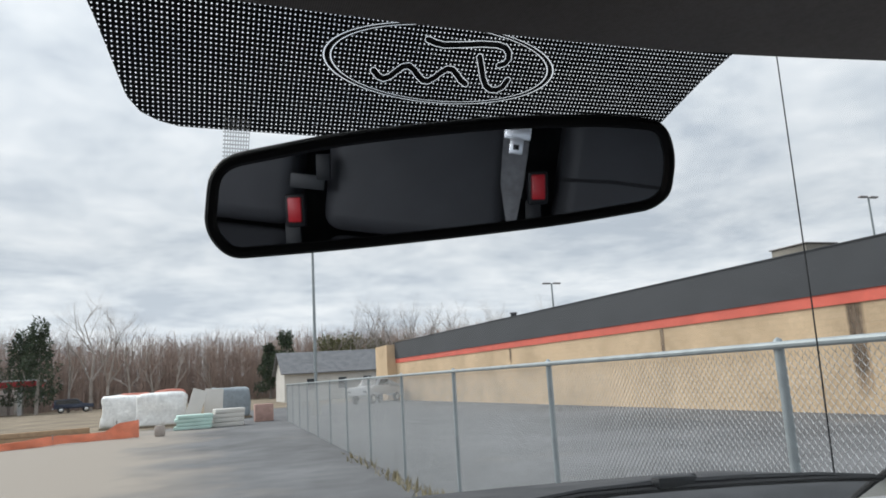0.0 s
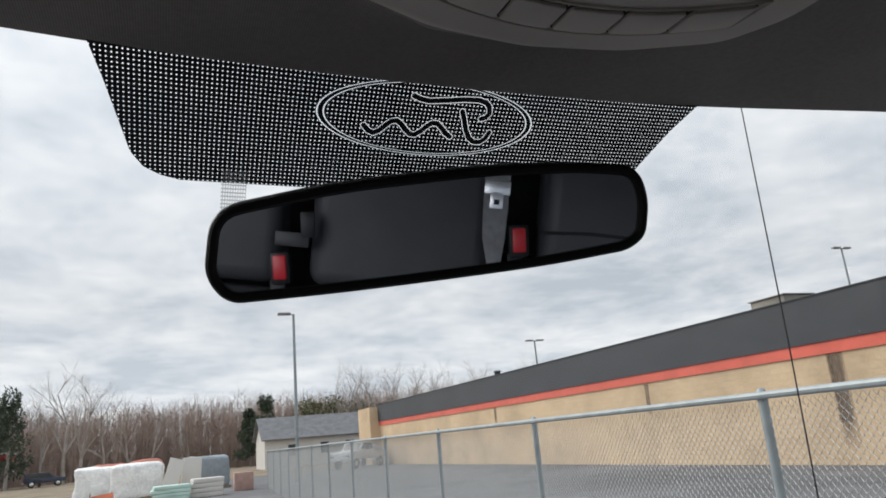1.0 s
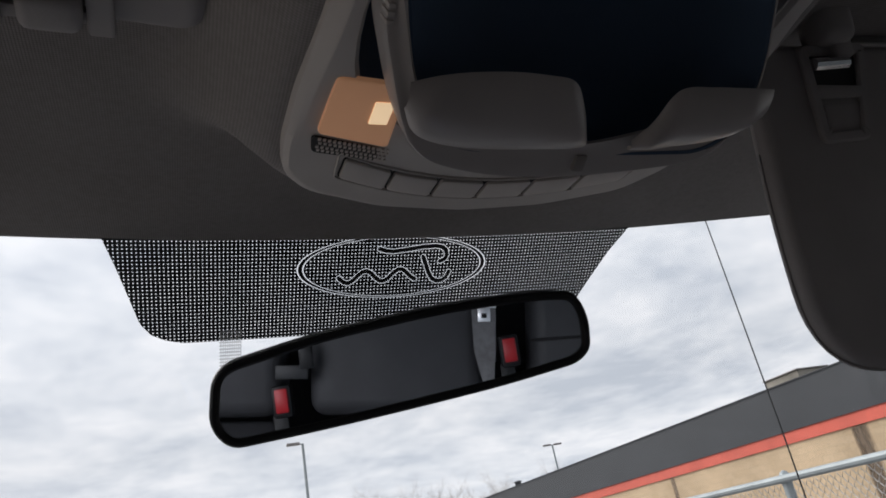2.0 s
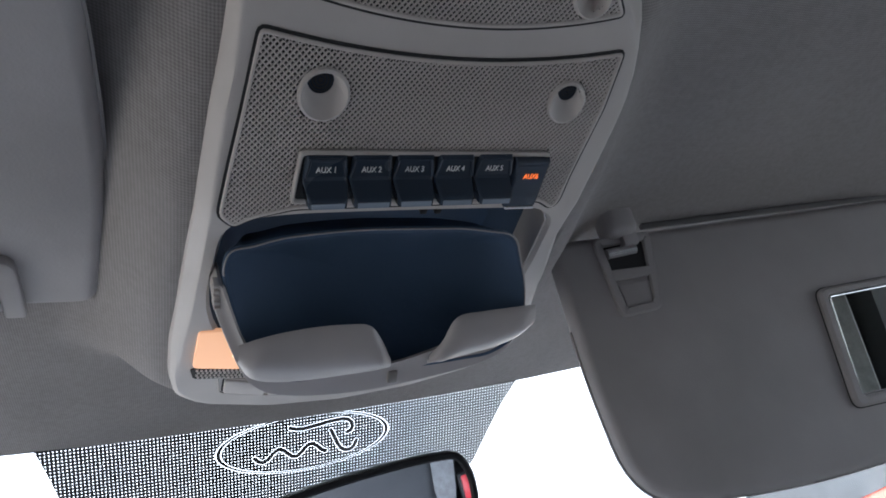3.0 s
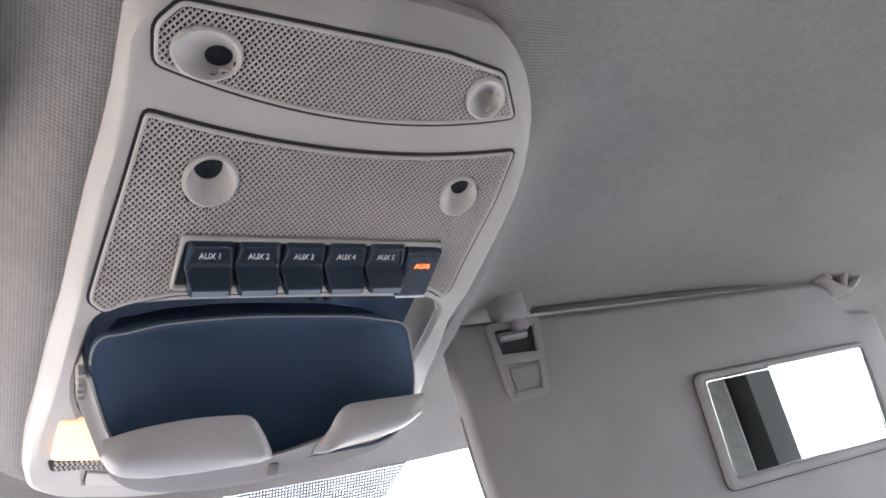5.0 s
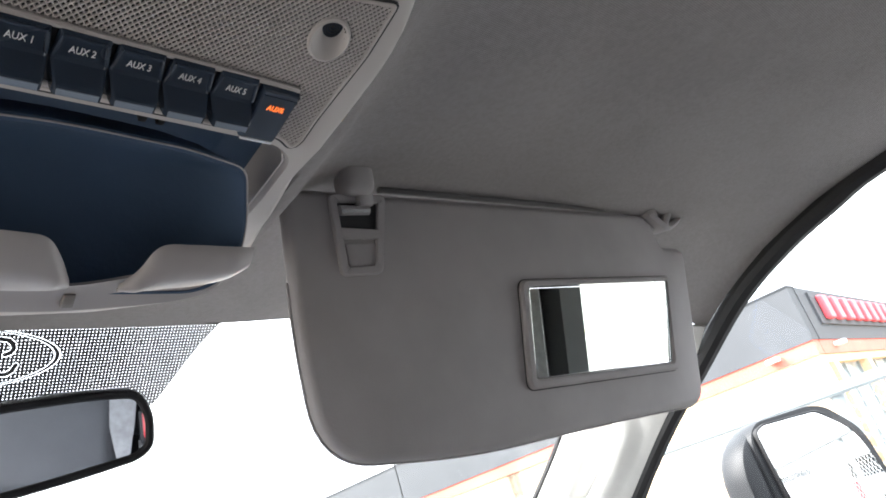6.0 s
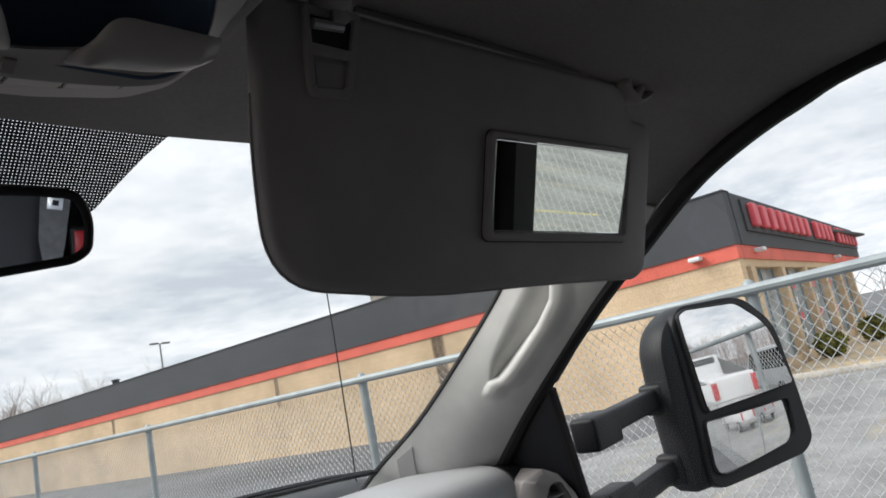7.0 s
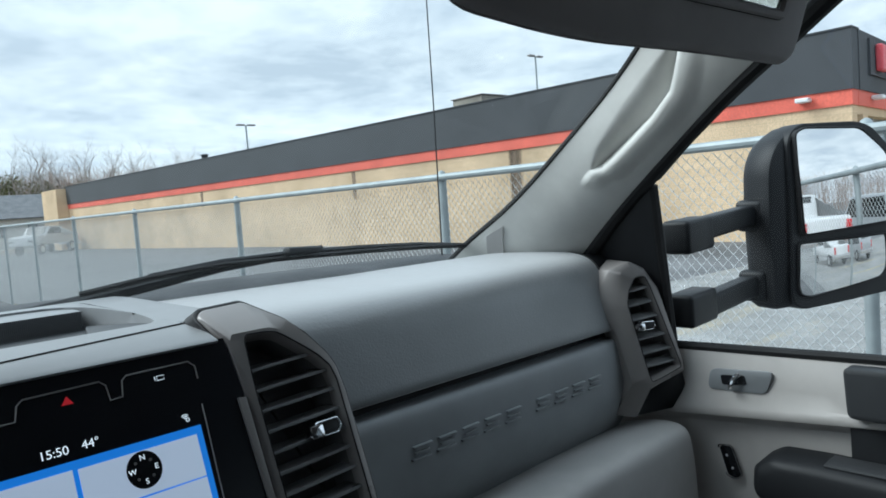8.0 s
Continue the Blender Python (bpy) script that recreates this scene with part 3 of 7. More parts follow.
E1 = ((0.630, 0.415, 1.955), (0.690, 0.466, 1.898), (0.716, 0.548, 1.826), (0.714, 0.642, 1.746), (0.705, 0.742, 1.6657), (0.690, 0.846, 1.597), (0.675, 0.94, 1.52))
E2 = ((0.709, 0.300, 1.872), (0.719, 0.340, 1.838), (0.737, 0.430, 1.778), (0.762, 0.548, 1.690), (0.778, 0.628, 1.625), (0.790, 0.715, 1.545), (0.80, 0.80, 1.45))
SEAL = ((0.690, -0.9, 1.935), (0.693, -0.3, 1.947), (0.695, 0.021, 1.947), (0.700, 0.122, 1.931), (0.706, 0.195, 1.910), (0.714, 0.257, 1.883), (0.729, 0.334, 1.836), (0.747, 0.430, 1.775), (0.772, 0.552, 1.684), (0.788, 0.632, 1.617), (0.80, 0.70, 1.545), (0.806, 0.74, 1.45))


def mx(p, s):
    return Vector((p[0] * s, p[1], p[2]))


# the pillar's grip: the sharp edge of its bar and the soft side of the hollow, as places across the pillar against places along it
EDGE_A, EDGE_F = (0.205, 0.235, 0.263, 0.308, 0.333, 0.391, 0.442, 0.487, 0.512, 0.526), (0.30, 0.37, 0.440, 0.560, 0.622, 0.652, 0.625, 0.594, 0.560, 0.470)
SOFT_A, SOFT_F = (0.205, 0.288, 0.385, 0.442, 0.481, 0.506, 0.526), (0.27, 0.27, 0.28, 0.315, 0.350, 0.410, 0.455)


def eased(v):
    v = max(0.0, min(1.0, v))
    return v * v * (3 - 2 * v)


def on_pillar(p, q, f, along):
    out = (q - p).cross(Vector((0, 0.75, -0.66))).normalized()
    out = -out if out.x > 0 else out
    edge, soft = lerp_at(along, EDGE_A, EDGE_F), lerp_at(along, SOFT_A, SOFT_F)
    e, wide = (edge - f) * 0.135, max(0.002, (edge - soft) * 0.135)
    hole = 0.021 * eased((along - 0.205) / 0.07) * eased((0.530 - along) / 0.022) * eased((e + 0.002) / 0.011) * eased(1.12 - e / wide)
    bar = 0.0050 * eased((along - 0.16) / 0.12) * eased((0.570 - along) / 0.035) * eased((e + 0.036) / 0.026) * eased((0.006 - e) / 0.012)
    return p.lerp(q, f) + out * (0.016 * math.sin(math.pi * f) * (0.45 + 0.55 * f) + bar - hole)


for s in (-1, 1):
    a, b = smoothed(E1, 44), smoothed(E2, 44)
    rows = []
    for k, (p, q) in enumerate(zip(a, b)):
        rows.append([mx(on_pillar(p, q, j / 100, k / (len(a) - 1)), s) for j in range(101)])
    label = "light grey moulded windscreen pillar trim with a grip"
    pil = single("trim", thick(loft(rows), 0.004), PILLAR, label, "pillar trim", kind="structure")

    def at(f, along, lift=0.0):
        k = along * (len(a) - 1)
        i = int(k)
        g = on_pillar(a[i].lerp(a[i + 1], k - i), b[i].lerp(b[i + 1], k - i), f, along)
        return mx(g + Vector((-lift, -lift * 0.6, 0)), s)

    part("seam", tube([at(0.03, 0.445, 0.001), at(0.14, 0.465, 0.001), at(0.25, 0.483, 0.001), at(0.35, 0.505, 0.001), at(0.43, 0.527, 0.001)], 0.0005, 5), DASH_LOW, pil)
    part("seam", tube([at(0.72, 0.326, 0.0002), at(0.80, 0.329, 0.0002), at(0.92, 0.333, 0.0002)], 0.0005, 5), DASH_LOW, pil)
    part("patch", thick(loft([[at((0.08 + 0.04 * q) * (1 - w) + (0.24 + 0.12 * q) * w, (0.775 - 0.042 * q) * (1 - w) + (0.825 - 0.017 * q) * w, 0.0045) for q in (0.0, 0.25, 0.5, 0.75, 1.0)] for w in (0.0, 0.25, 0.5, 0.75, 1.0)]), 0.002), LEDGE, pil, "small grey cover plate at the pillar's foot")
    single("trim", tube([mx(p, s) for p in smoothed(SEAL, 5)], 0.0125, 10), RUBBER, "black rubber door seal round the opening", "seal", kind="structure")

# black edge of the glass along the pillars
for s in (-1, 1):
    pts = [mx(p, s) + Vector((-s * 0.001, 0.002, 0)) for p in smoothed(E1, 5)]
    single("trim", tube(pts, 0.0048, 8), RUBBER, "thin black rubber edge of the windscreen", "seal", kind="structure")

# roof skin and rear of the cab
rows = []
for i in range(21):
    y = -1.75 + 2.26 * i / 20
    rows.append([(x, y - (0.10 * (x / 0.75) ** 2 if i == 20 else 0), 2.035 - 0.05 * (abs(x) / 0.76) ** 3 - 0.045 * max(0, (y + 0.1) / 0.6) ** 2) for x in np.linspace(-0.735, 0.735, 25)])
single("roof_panel", thick(loft(rows), 0.006), WHITE_PAINT, "white painted steel roof skin", "car roof", kind="structure")
for nm, x0, x1, z0, z1 in (("wall_rear", -0.80, 0.80, 0.55, 1.42), ("wall_rear_top", -0.74, 0.74, 1.88, 1.99), ("wall_rear_side", -0.80, -0.62, 1.42, 1.88), ("wall_rear_side", 0.62, 0.80, 1.42, 1.88)):
    single(nm, box((x0 + x1) / 2, -1.68, (z0 + z1) / 2, x1 - x0, 0.10, z1 - z0, 0.004), DOORTRIM, "grey trimmed rear wall of the cab", "cab wall", kind="structure")
single("window_2", box(0, -1.68, 1.65, 1.24, 0.006, 0.46), DIM_GLASS, "rear window of the cab, tint assumed to cut light from behind", "window", kind="structure")
single("underbody", box(0, -0.32, 0.262, 1.56, 2.6, 0.53, 0.03), BLACK, "black underside of the cab down to the ground", "underbody", kind="structure")
single("floor", box(0, -0.35, 0.56, 1.62, 2.6, 0.06, 0.01), SEAT, "black rubber cab floor", "floor", kind="structure")
single("bulkhead", box(0, 0.985, 1.02, 1.62, 0.05, 0.96, 0.01), BLACK, "black front bulkhead under the cowl", "bulkhead", kind="structure")
rows = [[(x, y - 0.10 * (x / 0.75) ** 2, z) for x in np.linspace(-0.80, 0.80, 25)] for y, z in ((0.945, 1.552), (0.985, 1.568), (1.05, 1.576), (1.15, 1.576), (1.40, 1.556))]
single("cowl", thick(loft(rows), 0.004), BLACK, "black plastic cowl below the windscreen", "cowl", kind="structure")

# ---- doors ----


def glass_x(z):
    return 0.86 - 0.30 * (z - 1.44)


def door(s, label):
    d = thing("door_1" if s > 0 else "door_2", (s * 0.86, 0.1, 0.6), label, "car door", kind="structure")
    # window pane
    top = [(0.021, 1.949), (0.122, 1.934), (0.195, 1.913), (0.257, 1.886), (0.334, 1.838), (0.433, 1.775), (0.553, 1.681)]
    outline = [(-0.10, 1.955), *top, (0.568, 1.43), (-0.10, 1.42)]
    g = part("pane", raw([(s * glass_x(z), y, z) for y, z in outline], [tuple(range(len(outline)))]), CLEAR, d, "clear side window", False)
    g.visible_shadow = False
    # outer frame round the glass
    fr = smoothed([(s * (glass_x(z) + 0.010), y, z + 0.012) for y, z in [(-0.12, 1.957), *top]], 4)
    part("window_frame", tube(fr, 0.012, 8), RUBBER, d, "black rubber-edged window frame")
    # quarter panel in the front corner, with the division bars
    tri = rounded([(0.546, 1.684), (0.70, 1.585), (0.735, 1.44), (0.572, 1.43)], [0.004, 0.05, 0.02, 0.004])
    m = Matrix(((0, 0, s, 0), (1, 0, 0, 0), (0, 1, 0, 0), (0, 0, 0, 1)))
    lay = []
    for h in (0.0, 0.014):
        lay.append([(s * (glass_x(z) - 0.004 - h), y, z) for y, z in tri])
    part("corner_panel", loft([[*r, r[0]] for r in lay] + [[Vector((s * (glass_x(1.53) - 0.019), 0.64, 1.53))] * (len(tri) + 1)]), BLACK, d, "matt black triangular corner panel")
    for k, (dy, r) in enumerate(((0.022, 0.0045), (0.010, 0.004), (-0.004, 0.008))):
        bar = [(s * (glass_x(z) - 0.010), 0.549 + dy + 0.062 * (1.684 - z) / 0.254 * 0.36, z) for z in np.linspace(1.675 - dy * 0.5, 1.43, 9)]
        part("division_bar", tube(bar, r, 8), RUBBER if k != 1 else BLACK, d)
    # trim panel: sill, ridge and lower hollow
    rows = []
    for y in np.linspace(0.80, -0.14, 24):
        rise = 0.086 * (0.47 - max(0.2, min(0.6, y)))
        rows.append([(s * x, y, z + (rise if 1.31 < z < 1.36 else 0.0)) for x, z in ((0.875, 1.428), (0.858, 1.432), (0.852, 1.424), (0.849, 1.385), (0.846, 1.364), (0.8415, 1.350), (0.840, 1.343), (0.8425, 1.337), (0.853, 1.331), (0.864, 1.322), (0.867, 1.30), (0.868, 1.18), (0.868, 1.0), (0.868, 0.70))])
    part("trim_panel", thick(loft(rows), 0.006), DOORTRIM, d, "light grey moulded door panel")
    part("outer_skin", box(s * 0.93, 0.12, 1.02, 0.05, 1.9, 0.80, 0.02), WHITE_PAINT, d, "white painted outer door skin")
    part("sill_seal", tube([(s * 0.858, 0.575, 1.430), (s * 0.860, 0.30, 1.437), (s * 0.862, -0.12, 1.440)], 0.007, 8), RUBBER, d, "black rubber strip along the window sill")
    # dark inset of the arm rest side
    mm = Matrix(((0, 0, -s, s * 0.853), (1, 0, 0, 0), (0, 1, 0, 0), (0, 0, 0, 1)))
    part("upper_pad", slab(rounded([(0.322, 1.431), (-0.14, 1.437), (-0.14, 1.37), (0.318, 1.365)], 0.010), 0.0, 0.030, mm, 0.006), BLACK_PAD, d, "black padded door top")
    part("inset", slab(rounded([(0.322, 1.366), (-0.14, 1.370), (-0.14, 1.16), (0.318, 1.16)], 0.010), -0.004, 0.006, mm, 0.002), BLACK, d, "black recessed panel in the door")
    # arm rest
    far_end = lambda g: [(0.429 - g, 1.290 - g), (0.405 - g, 1.305 - g), (0.345, 1.307 - g), (-0.14, 1.300 - g), (-0.14, 1.212 + g), (0.408 - g, 1.225 + g), (0.432 - g, 1.255)]
    arm = stack([(rounded(far_end(g), 0.008), h) for g, h in ((0.0, 0.0), (0.001, 0.050), (0.005, 0.058), (0.013, 0.063))], mm)
    part("arm_rest", arm, BLACK, d, "black arm rest with a bevelled front end")
    part("arm_rest_top", box(s * 0.822, 0.12, 1.3070, 0.042, 0.44, 0.006, 0.003), BLACK_PAD, d, "black arm rest pad")
    # release handle
    plate = rounded([(0.5060, 1.4035), (0.4140, 1.4085), (0.4260, 1.3752), (0.5115, 1.3722)], 0.0105, 6)
    h = part("handle_plate", slab(plate, 0.002, 0.008, mm @ pose(0, 0, 0), 0.0015), DASH_LOW, d, "dark grey door handle plate")
    part("dark_recess_plate", slab(rounded([(0.490, 1.396), (0.455, 1.399), (0.452, 1.386), (0.488, 1.382)], 0.003), 0.008, 0.0092, mm), PIANO, h)
    part("lever", tube([(s * 0.842, 0.462, 1.400), (s * 0.836, 0.466, 1.396), (s * 0.834, 0.470, 1.388), (s * 0.838, 0.474, 1.381)], 0.0035, 8), CHROME, h, "chromed release lever")
    # lock switch
    lk = part("lock_switch", slab(rounded([(0.506, 1.282), (0.488, 1.284), (0.474, 1.243), (0.482, 1.237), (0.494, 1.240)], 0.005), -0.016, -0.008, mm, 0.001), PIANO, d, "gloss black lock switch")
    for yy, zz in ((0.494, 1.270), (0.486, 1.252)):
        part("lock_mark", box(s * 0.8605, yy, zz, 0.001, 0.003, 0.0035, 0.0004), MARK, lk)
    part("lock_bezel", tube([(s * 0.8615, y, z) for y, z in rounded([(0.508, 1.284), (0.487, 1.286), (0.472, 1.243), (0.482, 1.235), (0.496, 1.238)], 0.005)] , 0.0012, 6), CHROME, lk, "chrome rim")
    return d


door(1, "light grey passenger door with black arm rest")
door(-1, "light grey driver door with black arm rest")
# centre pillars and rear doors
for s in (-1, 1):
    rows = [[(s * (min(glass_x(z), 0.86) + dx), y, z) for dx, y in ((0.01, -0.085), (-0.03, -0.09), (-0.04, -0.12), (-0.04, -0.16), (-0.03, -0.185), (0.01, -0.19))] for z in (1.95, 1.7, 1.44, 1.0, 0.6)]
    single("wall_pillar", loft(rows), BLACK, "black trimmed pillar between the doors", "door pillar", kind="structure")
    single("seat_belt", thick(loft([[(s * (min(glass_x(z), 0.86) - 0.047 + 0.004 * dz), y, z) for y in (-0.115, -0.158)] for z, dz in ((1.90, 0), (1.6, -1), (1.2, -3), (0.8, -6))]), 0.002), BELT, "grey woven seat belt hanging at the door pillar", "seat belt")
    out2 = [(-0.19, 1.955), (-0.9, 1.94), (-1.15, 1.75), (-1.2, 1.44), (-0.19, 1.43)]
    single("window_3" if s > 0 else "window_4", raw([(s * glass_x(z), y, z) for y, z in out2], [tuple(range(5))]), DIM_GLASS, "rear side window, tint assumed to cut light from behind", "window", kind="structure", smooth=False)
    single("wall_side", box(s * 0.885, -0.92, 1.0, 0.05, 1.6, 0.86, 0.01), DOORTRIM, "light grey rear door panel", "rear door", kind="structure")
    single("wall_side_rear", loft([[(s * (glass_x(z)), y, z) for y in (-1.1, -1.40, -1.72)] for z in (1.43, 1.7, 1.96)]), DOORTRIM, "light grey rear quarter trim", "quarter trim", kind="structure")
    single("roof_rail", box(s * 0.74, -0.62, 1.972, 0.08, 1.6, 0.03, 0.01), DOORTRIM, "light grey roof side rail", "roof rail", kind="structure")

# ---- overhead console ----
def cz(y):
    return lerp_at(y, ZY, ZZ)


def on(x, y, h=0.0):
    """A place on the console's face; h is height out of it, towards the cab."""
    return Vector((x, y, cz(y) - h))


con = thing("overhead_console", (0, 0.15, 1.975), "grey overhead console with an open glasses bin and black switches", "overhead console")
right = [(0.030, 0.0480), (0.060, 0.0500), (0.0762, 0.0620), (0.0862, 0.0760), (0.0915, 0.0880), (0.0925, 0.110), (0.0900, 0.137), (0.0875, 0.160), (0.0890, 0.190), (0.0970, 0.225), (0.1055, 0.28), (0.1050, 0.322), (0.091, 0.349), (0.048, 0.369)]
left = [(-0.075, 0.0480), (-0.0860, 0.060), (-0.0870, 0.085), (-0.0895, 0.103), (-0.0925, 0.119), (-0.0955, 0.141), (-0.0985, 0.165), (-0.1015, 0.193), (-0.1040, 0.221), (-0.1075, 0.268), (-0.1080, 0.307), (-0.1050, 0.332), (-0.091, 0.351), (-0.048, 0.370)]
outline = rounded([*right, (0.0, 0.376), *reversed(left)], 0.008, 4)
mouth = rounded([(-0.086, 0.170), (-0.060, 0.1665), (0.056, 0.168), (0.069, 0.176), (0.074, 0.235), (0.055, 0.285), (-0.075, 0.285), (-0.093, 0.232)], [0.02, 0.01, 0.01, 0.012, 0.03, 0.03, 0.03, 0.03], 4)
MID = (-0.006, 0.228)


def polar(poly, n=180):
    """Distances from MID to a closed outline, all round."""
    out = []
    for k in range(n):
        a = 2 * math.pi * k / n
        dx, dy = math.cos(a), math.sin(a)
        best = 0.0
        for (x0, y0), (x1, y1) in zip(poly, poly[1:] + poly[:1]):
            ex, ey, px, py = x1 - x0, y1 - y0, x0 - MID[0], y0 - MID[1]
            den = dx * ey - dy * ex
            if abs(den) < 1e-12:
                continue
            t, f = (px * ey - py * ex) / den, (px * dy - py * dx) / den
            if t > 0 and -1e-6 <= f <= 1 + 1e-6:
                best = max(best, t)
        out.append((dx, dy, best))
    return out


# x, y, radius and breadth along y of the four cups
KNOBS = ((-0.053, 0.1135, 0.0086, 1.0), (0.0535, 0.1135, 0.0078, 1.0), (-0.0600, 0.0705, 0.0104, 0.72), (0.0525, 0.0712, 0.0080, 0.90))
rows = []
pa, pb = polar(mouth), polar(outline)
STEPS = 44
for (dx, dy, r0), (_, _, r1) in zip(pa, pb):
    row = [(MID[0] + dx * (r0 + 0.002), MID[1] + dy * (r0 + 0.002), cz(MID[1] + dy * r0) + 0.006), (MID[0] + dx * r0, MID[1] + dy * r0, cz(MID[1] + dy * r0) + 0.0025)]
    for i in range(STEPS + 1):
        f = i / STEPS
        r = r0 + 0.0018 + (r1 - 0.004 - r0 - 0.0018) * f
        y = MID[1] + dy * r
        side = max(0.0, min(1.0, (0.30 - y) / 0.06))
        lift = (0.0085 if dx > 0 else 0.0025) * side * max(0.0, 1 - (r1 - 0.004 - r) / (0.0075 if dx > 0 else 0.003)) ** 1.2
        row.append((MID[0] + dx * r, y, cz(y) + lift))
    y = MID[1] + dy * r1
    side = max(0.0, min(1.0, (0.30 - y) / 0.06))
    side *= 1.0 if dx > 0 else 0.3
    row += [(MID[0] + dx * (r1 - 0.001), y, cz(y) + 0.002 + 0.0105 * side), (MID[0] + dx * r1, y, cz(y) + 0.006 + 0.012 * side), (MID[0] + dx * r1, y, max(1.975, cz(y) + 0.03))]
    rows.append(row)
bm = loft([*rows, rows[0]])
bmesh.ops.remove_doubles(bm, verts=bm.verts, dist=1e-6)
bmesh.ops.delete(bm, geom=[f for f in bm.faces if any(math.hypot(f.calc_center_median().x - kx, (f.calc_center_median().y - ky) / ka) < kr + 0.0005 for kx, ky, kr, ka in KNOBS)], context="FACES")
part("body", bm, CONSOLE, con)


def inside(x, y, poly):
    c = False
    for (x0, y0), (x1, y1) in zip(poly, poly[1:] + poly[:1]):
        if (y0 > y) != (y1 > y) and x < (x1 - x0) * (y - y0) / (y1 - y0) + x0:
            c = not c
    return c


def on_sw(bm):
    """Lays a flat body (x, y, height) onto the sloped switch field."""
    for vv in bm.verts:
        vv.co = on(vv.co.x, vv.co.y, vv.co.z)
    return bm


def grille(name, poly, skip, label):
    """A perforated panel: a lattice of lozenge holes over a dark back."""
    xs, ys = [p[0] for p in poly], [p[1] for p in poly]
    clear_of = lambda x, y, d: all(math.hypot(x - kx, (y - ky) / ka) > kr + d for kx, ky, kr, ka in KNOBS) and not any(a - d * 0.3 < x < b + d * 0.3 and c - d * 0.3 < y < e + d * 0.3 for a, b, c, e in skip)
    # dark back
    # near-black sheet whose colour gives the shade behind the holes
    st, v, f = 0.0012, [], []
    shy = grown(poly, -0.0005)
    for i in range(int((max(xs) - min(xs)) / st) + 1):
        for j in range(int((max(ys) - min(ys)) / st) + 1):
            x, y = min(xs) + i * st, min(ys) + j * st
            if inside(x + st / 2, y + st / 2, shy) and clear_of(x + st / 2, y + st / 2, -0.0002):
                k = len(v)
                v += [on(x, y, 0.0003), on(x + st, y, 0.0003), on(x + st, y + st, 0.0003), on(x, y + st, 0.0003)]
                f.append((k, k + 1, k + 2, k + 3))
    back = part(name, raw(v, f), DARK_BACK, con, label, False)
    px, py, q = 0.00232, 0.00124, 0.73
    v, f = [], []
    inner = grown(poly, -0.0016)
    for j in range(int((max(ys) - min(ys)) / py) + 2):
        for i in range(int((max(xs) - min(xs)) / px) + 2):
            x, y = min(xs) + (i + 0.5 * (j % 2)) * px, min(ys) + j * py
            if not (inside(x, y, inner) and clear_of(x, y, 0.0016)):
                continue
            k = len(v)
            ring4 = ((px / 2, 0), (0, py), (-px / 2, 0), (0, -py))
            v += [on(x + a, y + b, 0.0012) for a, b in ring4] + [on(x + a * q, y + b * q, 0.0012) for a, b in ring4] + [on(x + a * q, y + b * q, 0.0004) for a, b in ring4]
            for n in range(4):
                m = (n + 1) % 4
                f += [(k + n, k + m, k + 4 + m, k + 4 + n), (k + 4 + n, k + 4 + m, k + 8 + m, k + 8 + n)]
    me = bpy.data.meshes.new("perforated_sheet")
    me.from_pydata(v, [], f)
    me.materials.append(GRILLE)
    ob = new("perforated_sheet", me)
    ob.parent, ob.matrix_parent_inverse = back, back.matrix_world.inverted()
    ob["kind"] = "stuff"
    part("groove", on_sw(ring(grown(poly, 0.0007), grown(poly, -0.0012), 0.0001, 0.0006, Matrix.Identity(4))), DARK_BACK, back)
    part("grille_rim", on_sw(ring(grown(poly, -0.0004), grown(poly, -0.0018), 0.0002, 0.0014, Matrix.Identity(4), 0.0003)), GRILLE, back)
    return back


SW = (-0.0606, 0.0520, 0.1362, 0.1600)
front_edge = [(x, 0.0985 - 0.0075 * (x / 0.077) ** 2) for x in np.linspace(-0.0775, 0.0762, 17)]
poly1 = rounded([*front_edge, (0.0742, 0.117), (0.0712, 0.134), (0.0685, 0.150), (0.0675, 0.1625), (0.0640, 0.1675), (0.056, 0.1625), (-0.060, 0.1625), (-0.0755, 0.1660), (-0.0840, 0.1715), (-0.0902, 0.1640), (-0.0868, 0.143), (-0.0832, 0.123)], 0.003, 3)
grille("grille", poly1, [SW], "perforated grey speaker grille")
rear_edge = [(x, 0.0865 - 0.010 * (x / 0.075) ** 2) for x in np.linspace(0.0705, -0.0765, 17)]
poly2 = rounded([(-0.070, 0.0555), (0.030, 0.0570), (0.0585, 0.0605), *rear_edge, (-0.0775, 0.064)], 0.003, 3)
grille("grille", poly2, [], "smaller perforated grille behind the first")

